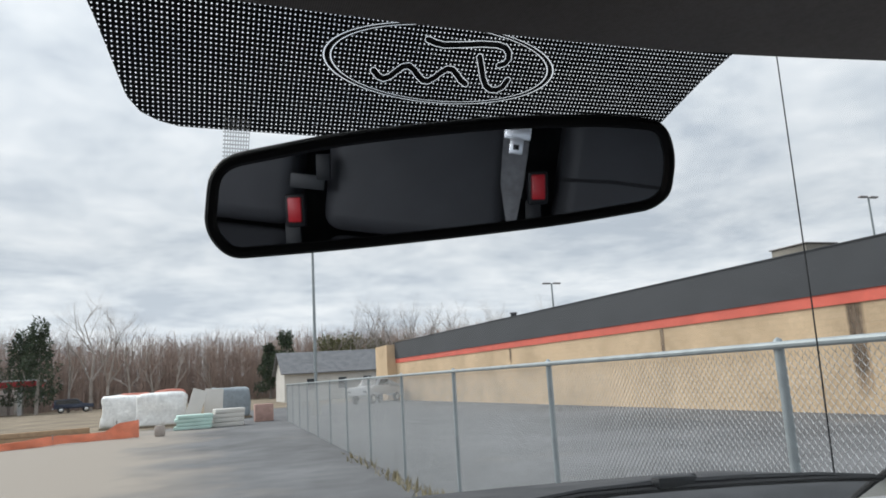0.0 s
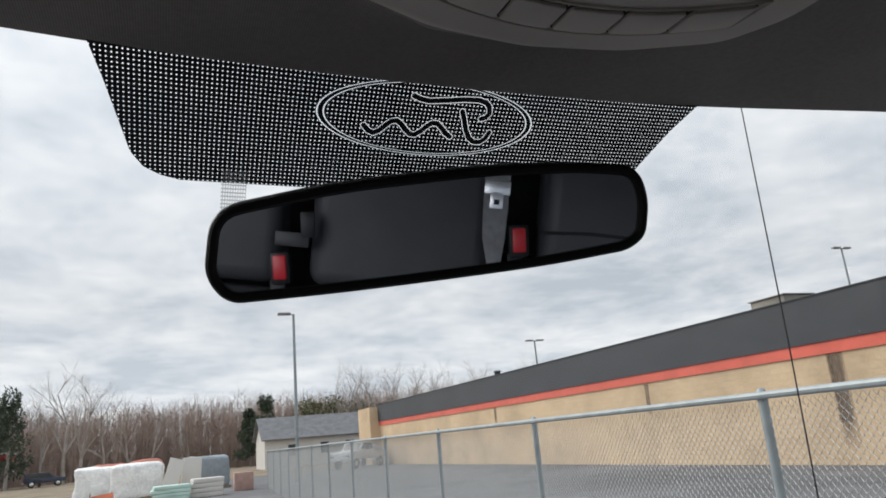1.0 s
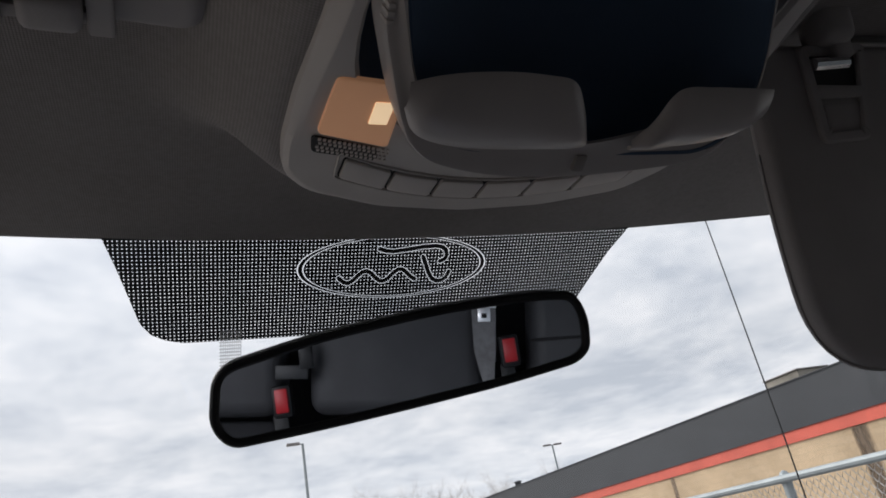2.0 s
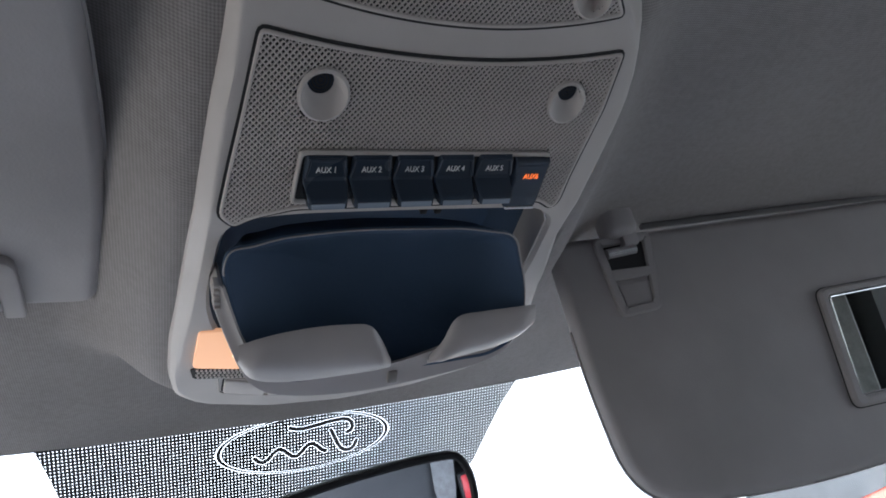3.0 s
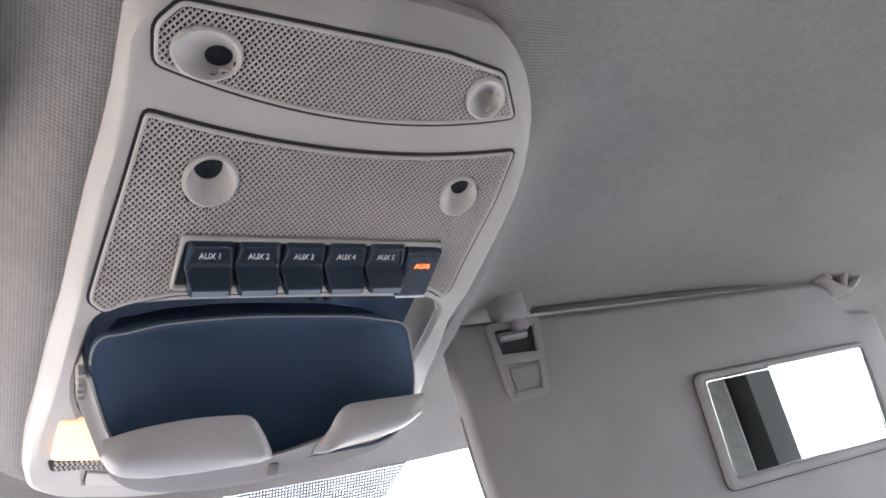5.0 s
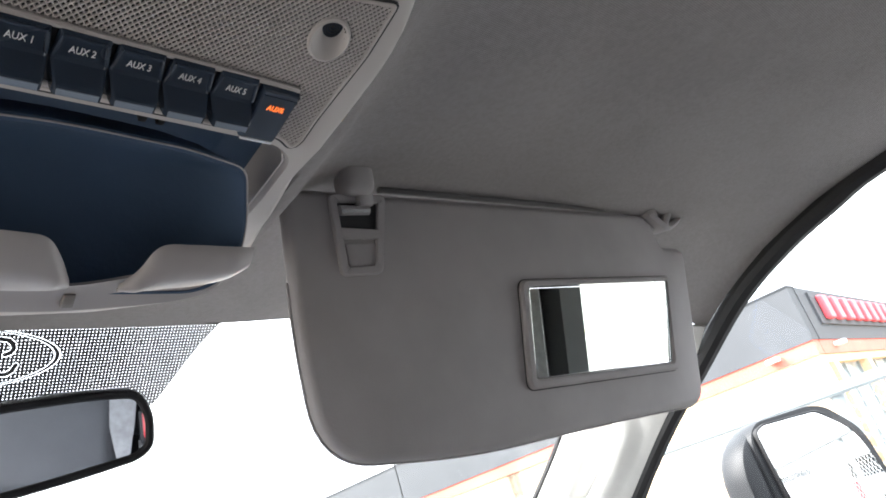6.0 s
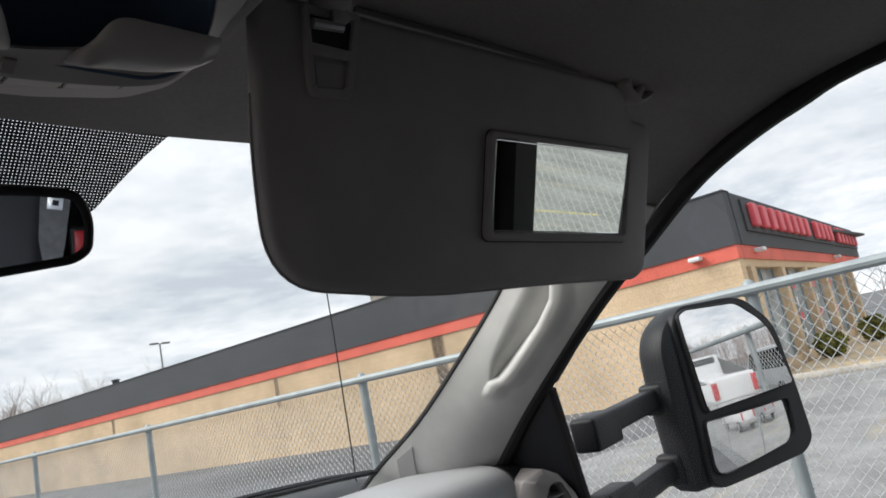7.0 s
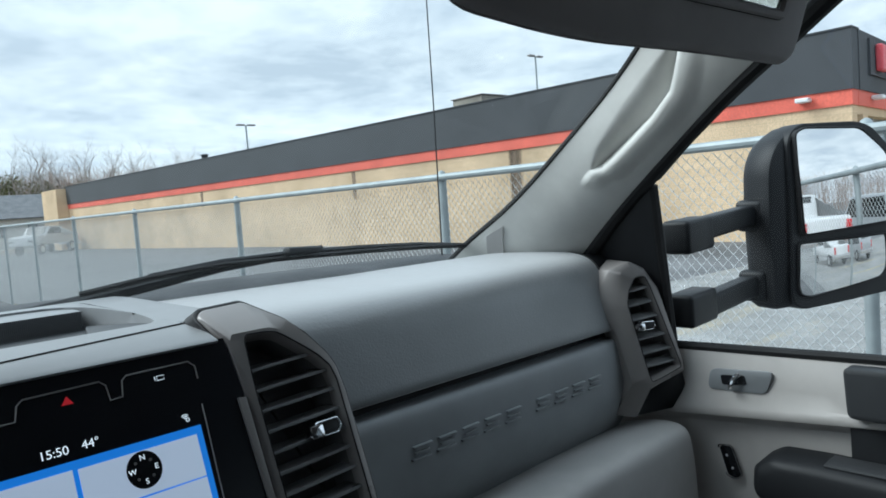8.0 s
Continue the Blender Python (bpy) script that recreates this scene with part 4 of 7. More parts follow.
# each cup flares from its rim down to an inner ring set off its middle
DISCS = ((-0.0010, -0.0036, 0.60, 0.38, True), (0.0008, -0.0034, 0.58, 0.38, True), (0.0048, 0.0028, 0.46, 0.8, True), (0.0026, 0.0016, 0.40, 0.7, False))
for (kx, ky, kr, ka), (ox, oy, q0, deep, meshed) in zip(KNOBS, DISCS):
    n = 32
    prof = ((kr + 0.0016, 0.0006, 0), (kr + 0.0013, 0.0019, 0), (kr + 0.0004, 0.0023, 0), (kr - 0.0004, 0.0016, 0.04), (kr * (0.55 + 0.45 * q0), -0.0010, 0.45), (kr * (0.16 + 0.84 * q0), -0.0036, 0.88), (kr * q0, -0.0046, 1.0), (kr * q0 * 0.98, -0.0062, 1.0), (kr * q0 * 0.5, -0.0064, 1.0), (kr * 0.01, -0.0064, 1.0))
    rr = [[on(kx + ox * sh + r * math.cos(2 * math.pi * k / n), ky + oy * sh + ka * r * math.sin(2 * math.pi * k / n), 0) - Vector((0, 0, h * deep if h < 0 else h)) for k in range(n + 1)] for r, h, sh in prof]
    cup = part("microphone_cup", loft(rr), CONSOLE, con, "flared microphone cup")
    if not meshed:
        continue
    r = kr * q0 * 0.97
    spot = lambda a, b, h: on(kx + ox + a, ky + oy + b * ka, 0) + Vector((0, 0, h))
    part("mesh_disc", raw([spot(r * math.cos(2 * math.pi * k / n), r * math.sin(2 * math.pi * k / n), 0.0054 * deep) for k in range(n)], [tuple(range(n))]), DARK_BACK, cup, "black wire mesh disc", False)
    for q in (0.25, 0.5, 0.75, 0.97):
        part("mesh_ring", tube([spot(q * r * math.cos(2 * math.pi * k / 20), q * r * math.sin(2 * math.pi * k / 20), 0.0052 * deep) for k in range(21)], 0.00022, 4), SWITCH, cup)

# switch row
fr_out = rounded([(-0.0604, 0.1350), (0.0530, 0.1363), (0.0515, 0.1622), (-0.0625, 0.1586)], 0.002, 3)
fr_in = rounded([(-0.0588, 0.1370), (0.0514, 0.1381), (0.0499, 0.1604), (-0.0609, 0.1568)], 0.0015, 3)
m_sw = Matrix(((1, 0, 0, 0), (0, 1, 0, 0), (0, 0, -1, 0), (0, 0, 0, 1)))
SHIFT, FLAT = -0.0040, 0.72
sw = part("switch_panel", on_sw(slab(fr_out, 0.0004, 0.0016, Matrix.Identity(4))), DARK_BACK, con, "row of six black rocker switches")
part("switch_frame", on_sw(ring(fr_out, fr_in, 0.0004, 0.0030, Matrix.Identity(4), 0.0006)), CONSOLE, sw, "grey switch frame")
PITCH = 0.0187
for k in range(6):
    x = -0.0495 + PITCH * k
    ys = lambda y: y + SHIFT * min(1.0, (y - 0.1378) / 0.006)
    if k < 5:
        prof = [(0.1364, 0.0012), (0.1364, 0.0034), (0.1371, 0.0042), (0.1450, 0.0042), (0.1461, 0.0050), (0.1484, 0.0120), (0.1489, 0.0128), (0.1494, 0.0131), (0.1517, 0.0133), (0.1523, 0.0128), (0.1530, 0.0110), (0.1538, 0.0012)]
        half = lambda y: lerp_at(y, (0.1364, 0.1440, 0.1460, 0.1490, 0.1538), (0.0083, 0.0090, 0.0090, 0.0080, 0.0079))
    else:
        prof = [(ys(y), h * FLAT) for y, h in ((0.1378, 0.0016), (0.1378, 0.0070), (0.1390, 0.0082), (0.1440, 0.0080), (0.1500, 0.0080), (0.1600, 0.0070), (0.1652, 0.0062), (0.1668, 0.0050), (0.1668, 0.0020), (0.1640, 0.0016))]
        half = lambda y: 0.0086 if y < 0.1445 else 0.0082
    rows = []
    for sx, drop in ((-1.0, 0.0016), (-0.955, 0.0006), (-0.87, 0.0), (0.87, 0.0), (0.955, 0.0006), (1.0, 0.0016)):
        rows.append([on(x + sx * half(y), y, max(0.0012, h - drop) if h > 0.003 else h) for y, h in prof])
    bm = loft(rows)
    bm.verts.ensure_lookup_table()
    bm.faces.new(bm.verts[:len(prof)])
    bm.faces.new(bm.verts[-len(prof):])
    rock = part("rocker", bm, SWITCH, sw, "black rocker switch" if k < 5 else "black rocker switch pressed on, its legend lit orange", False)
    if k < 5:
        # raised cheeks round the legend
        for a, b in (((x - 0.0084, 0.1452), (x - 0.0070, 0.1376)), ((x - 0.0070, 0.1376), (x + 0.0070, 0.1376)), ((x + 0.0070, 0.1376), (x + 0.0084, 0.1452))):
            part("cheek", tube([on(a[0], a[1], 0.0042), on((a[0] + b[0]) / 2, (a[1] + b[1]) / 2, 0.0045), on(b[0], b[1], 0.0042)], [0.0008, 0.0009, 0.0008], 8), SWITCH, rock)
        ends = [on(x + sx * 0.0066, y, h) for sx, y, h in ((-1, 0.1497, 0.01325), (1, 0.1497, 0.01325), (1, 0.1515, 0.0134), (-1, 0.1515, 0.0134))]
        lens = part("edge_strip", raw([e + Vector((0, 0.0, -0.0002)) for e in ends], [(0, 1, 2, 3)]), STRIP, rock, "clear light strip", False)
        part("strip_edge", tube([*ends, ends[0]], 0.00032, 5), STRIP, lens)
    else:
        part("edge_strip", box(x, 0, 0, 0.0150, 0.0012, 0.0012, 0.0003, Matrix.Translation(on(0, 0.1668 + SHIFT, 0.0052 * FLAT))), MARK, rock, "bright light strip")
        part("fold", tube([on(x - 0.0078, ys(0.1440), 0.0080 * FLAT), on(x + 0.0078, ys(0.1440), 0.0080 * FLAT)], 0.0004, 5), SWITCH, rock)
    ty = 0.1419 if k < 5 else 0.1490 + SHIFT
    p = on(x, ty, 0.0044 if k < 5 else 0.0083 * FLAT)
    m = axes(p, (1, 0, 0), (0, -0.30, -1) if k < 5 else (0, -0.22, -1))
    text("legend", f"AUX {k + 1}" if k < 5 else "AUX6", 0.0037, m @ Matrix.Diagonal((0.80, 1, 1, 1)), MARK if k < 5 else ORANGE_GLOW, rock, 0.0002)

# bin mouth lining and the open glasses bin
dark_mouth = stack([(grown(mouth, 0.0015), 0.0), (mouth, 0.02), (grown(mouth, -0.010), 0.034)], Matrix(((1, 0, 0, 0), (0, 1, 0, 0), (0, 0, 1, 1.911), (0, 0, 0, 1))), False, True)
part("bin_cavity", dark_mouth, BIN_LINING, con, "dark hollow behind the bin")
part("mouth_wall", thick(loft([[(x - 0.0012, y, cz(y) + h) for x, y in ((0.0660, 0.1735), (0.0690, 0.1785), (0.0705, 0.195), (0.0722, 0.215), (0.0732, 0.235))] for h in (0.001, 0.010, 0.020)]), 0.0008), CONSOLE, con, "grey side wall of the bin mouth")
m_bin = Matrix.Translation((0, 0.172, 1.905)) @ Matrix(((1, 0, 0, 0), (0, 0.892, -0.452, 0), (0, -0.452, -0.892, 0), (0, 0, 0, 1)))
b_in = rounded([(-0.0870, 0.0157), (-0.0845, 0.0085), (-0.0765, 0.0080), (-0.064, 0.0045), (-0.032, 0.0022), (0.020, 0.0042), (0.034, 0.0066), (0.0470, 0.0085), (0.0525, 0.0224), (0.0575, 0.036), (0.0605, 0.052), (0.058, 0.068), (0.046, 0.0760), (0.010, 0.0775), (-0.012, 0.0770), (-0.058, 0.0775), (-0.074, 0.0690), (-0.0790, 0.0540), (-0.0830, 0.0402), (-0.0862, 0.0237)], [0.004, 0.004, 0.004, 0.012, 0.02, 0.01, 0.006, 0.006, 0.01, 0.01, 0.012, 0.012, 0.012, 0.01, 0.01, 0.014, 0.014, 0.01, 0.01, 0.01], 4)
gb = part("glasses_bin", stack([(grown(b_in, 0.0006), -0.0006), (grown(b_in, 0.0016), -0.0012), (grown(b_in, 0.0014), -0.0026), (shrunk(b_in, 0.95), -0.012), (shrunk(b_in, 0.88), -0.024), (shrunk(b_in, 0.76), -0.0295)], m_bin, False, True), BIN_LINING, con, "dark glasses bin tipped open")
part("lining", stack([(grown(b_in, 0.0010), -0.0010), (grown(b_in, 0.0006), 0.0004), (grown(b_in, -0.0008), 0.0004), (shrunk(b_in, 0.965), -0.002), (shrunk(b_in, 0.88), -0.0075), (shrunk(b_in, 0.76), -0.0125), (shrunk(b_in, 0.60), -0.0165), (shrunk(b_in, 0.40), -0.0190), (shrunk(b_in, 0.18), -0.0200)], m_bin, False, True), BIN_LINING, gb, "dark rubber lining, tinted blue for haze")
n = len(b_in)
# a pale line along the rim paints in its edge highlight
edge = [m_bin @ Vector((x, v, 0.0003)) for x, v in grown(b_in, 0.0010)]
part("rim_highlight", tube(edge[:62], 0.0004, 6), BIN_GREY, gb, "thin pale line painting the highlight on the bin's edge")


def lip(top, low, label):
    """A bulging flap that curls up from the bin's front rim; top and low are its edges, end to end."""
    a, b = smoothed([(x, v, 0) for x, v in top], 6), smoothed([(x, v, 0) for x, v in low], 6)
    rows = []
    for t, h in ((0.0, 0.0055), (0.05, 0.0064), (0.15, 0.0074), (0.30, 0.0084), (0.45, 0.0089), (0.60, 0.0086), (0.75, 0.0074), (0.87, 0.0056), (0.95, 0.0044), (1.0, 0.0026)):
        rows.append([m_bin @ Vector((*p.lerp(q, t).xy, 0.004 + (h - 0.004) * min(1.0, 0.25 + 6.0 * min(i, len(a) - 1 - i) / len(a)))) for i, (p, q) in enumerate(zip(a, b))])
    return part("flap", thick(loft(rows), 0.0012), BIN_GREY, gb, label)


lip([(-0.0820, 0.0515), (-0.068, 0.0475), (-0.050, 0.0455), (-0.034, 0.0458), (-0.0245, 0.0475), (-0.0185, 0.0560), (-0.0125, 0.0685)],
    [(-0.0815, 0.0600), (-0.0765, 0.0690), (-0.066, 0.0730), (-0.050, 0.0742), (-0.034, 0.0740), (-0.0205, 0.0733), (-0.0120, 0.0718)], "satin grey retaining flap")
lip([(0.0095, 0.0700), (0.0155, 0.0600), (0.0205, 0.0480), (0.034, 0.0462), (0.048, 0.0458), (0.0635, 0.0455)],
    [(0.0085, 0.0722), (0.0185, 0.0722), (0.0290, 0.0710), (0.042, 0.0690), (0.0555, 0.0645), (0.0645, 0.0570)], "satin grey retaining flap")
skirt = [(-0.0893, 0.0235), (-0.0916, 0.034), (-0.0870, 0.0505), (-0.0805, 0.0690), (-0.0745, 0.0785), (-0.064, 0.0850), (-0.041, 0.0892), (-0.011, 0.0893), (0.025, 0.0855), (0.044, 0.0815), (0.0560, 0.0750), (0.0620, 0.0620)]
hem = [(-0.0886, 0.0240), (-0.0850, 0.036), (-0.0805, 0.0500), (-0.0745, 0.0610), (-0.0690, 0.0660), (-0.060, 0.0685), (-0.041, 0.0695), (-0.011, 0.0730), (0.022, 0.0650), (0.038, 0.0625), (0.0500, 0.0580), (0.0570, 0.0520)]
sk, hm = smoothed([(x, v, 0) for x, v in skirt], 5), smoothed([(x, v, 0) for x, v in hem], 5)
part("front_skirt", thick(loft([[m_bin @ Vector((*b.lerp(a, q).xy, h)) for a, b in zip(sk, hm)] for q, h in ((0.0, 0.0022), (0.20, 0.0012), (0.60, 0.0000), (0.85, -0.0002), (0.95, -0.0006), (1.0, -0.0030), (0.98, -0.012), (0.90, -0.022))]), 0.0014), BIN_GREY, gb, "grey front skirt of the bin")
part("latch", box(0, 0, 0, 0.005, 0.007, 0.004, 0.0008, m_bin @ Matrix.Translation((-0.008, 0.0815, 0.0000))), BEZEL, gb, "small dark latch")
for k in range(5):
    part("rib", box(0, 0, 0, 0.0025, 0.0014, 0.008, 0.0003, m_bin @ Matrix.Translation((-0.0905, 0.024 + 0.0026 * k, -0.003))), CONSOLE, gb)
for xx in (0.000, 0.007):
    part("clip", box(0, 0, 0, 0.003, 0.004, 0.004, 0.0005, Matrix.Translation(on(xx, 0.1695, -0.004))), BLACK, con)

# map lamp, its grille and the front buttons
lamp = part("map_lamp", slab(rounded([(-0.0945, 0.252), (-0.066, 0.255), (-0.064, 0.297), (-0.0965, 0.288)], 0.003), 0.0003, 0.0030, Matrix.Translation((0, 0, 1.9105)) @ m_sw, 0.0008), LAMP_GLOW, con, "lit amber map lamp lens")
part("bulb", box(-0.073, 0.272, 1.9072, 0.008, 0.014, 0.001, 0.0004), BULB_GLOW, lamp)
slots = part("lamp_grille", on_sw(slab(rounded([(-0.0975, 0.2935), (-0.066, 0.3035), (-0.064, 0.3145), (-0.0955, 0.3070)], 0.003), 0.0002, 0.0010, Matrix.Identity(4))), DARK_BACK, con, "small perforated strip")
for k in range(15):
    for q in range(4):
        part("hole_edge", box(0, 0, 0, 0.0012, 0.0016, 0.0008, 0.0, Matrix.Translation(on(-0.0938 + 0.0023 * k + 0.0008 * (q % 2), 0.2958 + 0.0030 * q + 0.00062 * k, 0.0012))), GRILLE, slots, "", False)
arc = lambda x: 0.3353 - 3.6 * x * x
fl = rounded([*[(x, arc(x) - 0.0025) for x in np.linspace(-0.083, 0.083, 13)], *[(x, arc(x) + 0.0205) for x in np.linspace(0.081, -0.081, 13)]], 0.002, 2)
part("button_field", on_sw(ring(fl, grown(fl, -0.0010), 0.0, 0.0012, Matrix.Identity(4), 0.0003)), CONSOLE, con, "raised rim round the buttons")
for k in range(6):
    xa = -0.0785 + 0.0265 * k
    xb = xa + 0.0245
    outline_ = rounded([(xa, arc(xa)), ((xa + xb) / 2, arc((xa + xb) / 2)), (xb, arc(xb)), (xb, arc(xb) + 0.0175), ((xa + xb) / 2, arc((xa + xb) / 2) + 0.0175), (xa, arc(xa) + 0.0175)], 0.002, 3)
    bt = part("button", on_sw(slab(outline_, 0.0, 0.0022, Matrix.Identity(4), 0.0007)), CONSOLE, con, "flat grey push button")
    part("groove", on_sw(ring(grown(outline_, 0.0009), grown(outline_, 0.0001), 0.0, 0.0004, Matrix.Identity(4))), DARK_BACK, bt)
part("yellowed_edge", tube([on(x, y, -0.0022) for x, y in ((0.0850, 0.098), (0.0852, 0.108), (0.0846, 0.118), (0.0838, 0.132), (0.0826, 0.150))], [0.0004, 0.0009, 0.0005, 0.0010, 0.0004], 6), simple("old_adhesive", (0.40, 0.29, 0.15), 0.8, 0, 400.0, 0.4), con, "line of yellowed adhesive along the console's edge")

# ---- sun visors ----
V0 = Vector((0.190, 0.262, 1.955))
VX = Vector((0.9936, -0.1032, 0.0462)).normalized()
VN = Vector((-0.0879, -0.9622, -0.2578)).normalized()


def visor(m, side, label):
    """A visor in its own plane: x along its rod, y down the leaf, z towards the cab."""
    v = thing("sun_visor", m.translation, label, "sun visor", "sun visors")
    leaf = rounded([(-0.0625, -0.004), (0.3285, 0.0105), (0.343, 0.0425), (0.3835, 0.0455), (0.3595, 0.1985), (0.2096, 0.1895), (0.060, 0.1842), (-0.0600, 0.1660), (-0.0655, 0.085)], [0.010, 0.008, 0.008, 0.012, 0.020, 0.05, 0.05, 0.062, 0.03], 8)
    if side < 0:
        leaf = rounded([(-0.060, -0.004), (0.338, 0.0105), (0.352, 0.041), (0.394, 0.044), (0.372, 0.197), (0.080, 0.190), (-0.052, 0.184), (-0.064, 0.085)], [0.012, 0.010, 0.010, 0.022, 0.022, 0.03, 0.035, 0.06], 8)
    T = 0.007
    lay = []
    for g, h in ((-0.0065, -T), (-0.004, -T * 0.9), (-0.0012, -T * 0.5), (0.0, 0.0), (-0.0012, T * 0.5), (-0.004, T * 0.9), (-0.0065, T)):
        lay.append((grown(leaf, g), h))
    body = part("leaf", stack(lay, m), VISOR, v)
    part("edge_seam", tube([m @ Vector((x, y, 0)) for x, y in grown(leaf, 0.0004)], 0.0009, 5), VISOR, v, "stitched edge seam")
    # clip block in the leaf's inner end
    cf = rounded([(-0.0325, 0.000), (0.0130, 0.000), (0.0018, 0.0540), (-0.0305, 0.0545)], 0.005, 4)
    ci = rounded([(-0.0262, 0.001), (0.0060, 0.0012), (0.0030, 0.0250), (-0.0268, 0.0225)], 0.003, 4)
    if side < 0:
        cf = rounded([(-0.0275, -0.003), (-0.0255, 0.040), (0.0170, 0.040), (0.0190, -0.003), (0.0095, -0.003), (0.0085, 0.030), (-0.0170, 0.030), (-0.0180, -0.003)], [0.002, 0.010, 0.010, 0.002, 0.002, 0.003, 0.003, 0.002], 4)
        ci = rounded([(-0.0165, 0.004), (0.008, 0.004), (0.008, 0.0295), (-0.0165, 0.0295)], 0.002, 4)
        blk = part("clip_block", slab(cf, T - 0.001, T + 0.0050, m, 0.0012), VISOR, v, "moulded clip block")
    else:
        blk = part("clip_block", ring(cf, grown(cf, -0.006), T - 0.001, T + 0.0028, m, 0.001), VISOR, v, "moulded clip block")
    # near-black plate on the leaf draws the shade of the clip's hollow
    part("dark_recess_plate", slab(ci, T - 0.0005, T + 0.0004, m), DARK_BACK, blk)
    if side > 0:
        part("cross_bar", slab(rounded([(-0.0280, 0.0225), (0.0060, 0.0245), (0.0050, 0.0305), (-0.0280, 0.0300)], 0.002), T, T + 0.0028, m, 0.0006), VISOR, blk)
    if side > 0:
        part("pin", tube([m @ Vector((-0.0262, 0.0118, T + 0.003)), m @ Vector((-0.004, 0.0112, T + 0.003))], 0.0036, 10), CHROME, blk, "round clip pin")
    if side > 0:
        part("inner_plate", slab(rounded([(-0.0240, 0.0330), (0.0005, 0.0330), (-0.0040, 0.0490), (-0.0230, 0.0490)], 0.002), T, T + 0.0012, m, 0.0004), VISOR, blk)
    if side > 0:
        hook = join(box(0, 0, 0, 0.025, 0.027, 0.020, 0.007, m @ Matrix.Translation((-0.0115, -0.0115, 0.010)), 4), box(0, 0, 0, 0.012, 0.014, 0.008, 0.002, m @ Matrix.Translation((-0.006, 0.002, 0.010))))
    else:
        hook = join(box(0, 0, 0, 0.021, 0.016, 0.012, 0.004, m @ Matrix.Translation((-0.006, 0.008, 0.010)), 4), box(0, 0, 0, 0.040, 0.006, 0.004, 0.001, m @ Matrix.Translation((-0.006, 0.0035, 0.008))))
    part("retainer", hook, VISOR, v, "retaining hook on the headliner")
    # a dark bar stands in for the shadow between leaf and headliner
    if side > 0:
        part("gap_shade_bar", tube([m @ Vector((x, -0.0075 + 0.0415 * x, -0.001)) for x in np.linspace(0.016, 0.330, 9)], 0.0024, 10), GAP_GREY, v, "dark bar standing in for the shaded gap along the top edge")
    # rod and pivot foot
    part("rod", tube([m @ Vector((0.30, 0.018, 0)), m @ Vector((0.352, 0.022, 0)), m @ Vector((0.366, 0.016, 0)), m @ Vector((0.372, -0.006, 0.002)), m @ Vector((0.374, -0.022, 0.003))], 0.0052, 10), VISOR, v, "grey pivot rod")
    foot = rounded([(0.319, 0.004), (0.340, -0.018), (0.352, -0.0225), (0.388, -0.0195), (0.394, -0.012), (0.375, 0.012), (0.350, 0.022)], 0.008)
    br = part("pivot_foot", ring(foot, grown(foot, -0.0065), -0.004, 0.016, m @ Matrix.Translation((0, 0.008, 0)), 0.003), VISOR, v, "looped pivot bracket")
    # dark fill paints the shade inside the looped bracket
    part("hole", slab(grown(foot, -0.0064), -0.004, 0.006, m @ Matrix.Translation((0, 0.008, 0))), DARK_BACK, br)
    part("pivot_pin", tube([m @ Vector((0.346, 0.022, 0.012)), m @ Vector((0.362, -0.002, 0.016))], 0.0042, 10), VISOR, br)
    if side > 0:
        fo = rounded([(0.1295, 0.0652), (0.3405, 0.0728), (0.3232, 0.1608), (0.1180, 0.1488)], 0.008, 5)
        fi = rounded([(0.1362, 0.0718), (0.3300, 0.0780), (0.3145, 0.1528), (0.1278, 0.1422)], 0.003, 5)
        vm = part("vanity_mirror", ring(fo, fi, T - 0.001, T + 0.0045, m, 0.0018), VISOR, v, "vanity mirror in a moulded frame")
        part("frame_groove", ring(grown(fo, 0.0008), grown(fo, 0.0001), T - 0.001, T + 0.0005, m), DARK_BACK, vm)
        pts = grown(fi, 0.001)
        # the glass sits a little deeper along its lower edge
        lean = lambda y: T + 0.0034 - 0.0030 * (y - 0.0718) / 0.081
        part("mirror_glass", raw([m @ Vector((x, y, lean(y))) for x, y in pts], [tuple(range(len(pts)))]), MIRROR, vm, "clean rectangular mirror glass", False)
        rim = grown(fi, -0.0008)
        part("glass_edge", tube([m @ Vector((x, y, lean(y) + 0.0002)) for x, y in [*rim, rim[0]]], 0.0006, 5), CHROME, vm, "bevelled bright edge of the glass")
    return v


mv = Matrix((VX, VX.cross(-VN).normalized() * -1, VN)).transposed().to_4x4()
# the leaf's own down direction
DOWN = VN.cross(VX).normalized()
DOWN = DOWN if DOWN.z < 0 else -DOWN
mv = Matrix((VX, DOWN, VN)).transposed().to_4x4()
mv.translation = V0
visor(mv, 1, "grey vinyl passenger sun visor swung down, with a vanity mirror")
# the driver's visor is folded up against the headliner
dx = Vector((-0.995, -0.06, -0.010)).normalized()
dn = Vector((0.02, 0.05, -1.0)).normalized()
dd = dn.cross(dx).normalized()
dd = dd if dd.y < 0 else -dd
dn = dx.cross(dd) if dx.cross(dd).z < 0 else dd.cross(dx)
md = Matrix((dx, dd * 1.16, dn)).transposed().to_4x4()
md.translation = (-0.198, 0.2725, 1.9525)
visor(md, -1, "grey vinyl driver sun visor folded up flat")

# ---- rear-view mirror ----
YAW, PIT = radians(11.5), radians(28)
rn = Vector((-math.sin(YAW) * math.cos(PIT), -math.cos(YAW) * math.cos(PIT), -math.sin(PIT)))
tilt = math.radians(0.0)
rx = Vector((math.cos(YAW), -math.sin(YAW), 0))
ry = rn.cross(rx)
ROLL = radians(7.0)
rx2 = rx * math.cos(ROLL) + ry * math.sin(ROLL)
ry2 = rn.cross(rx2)
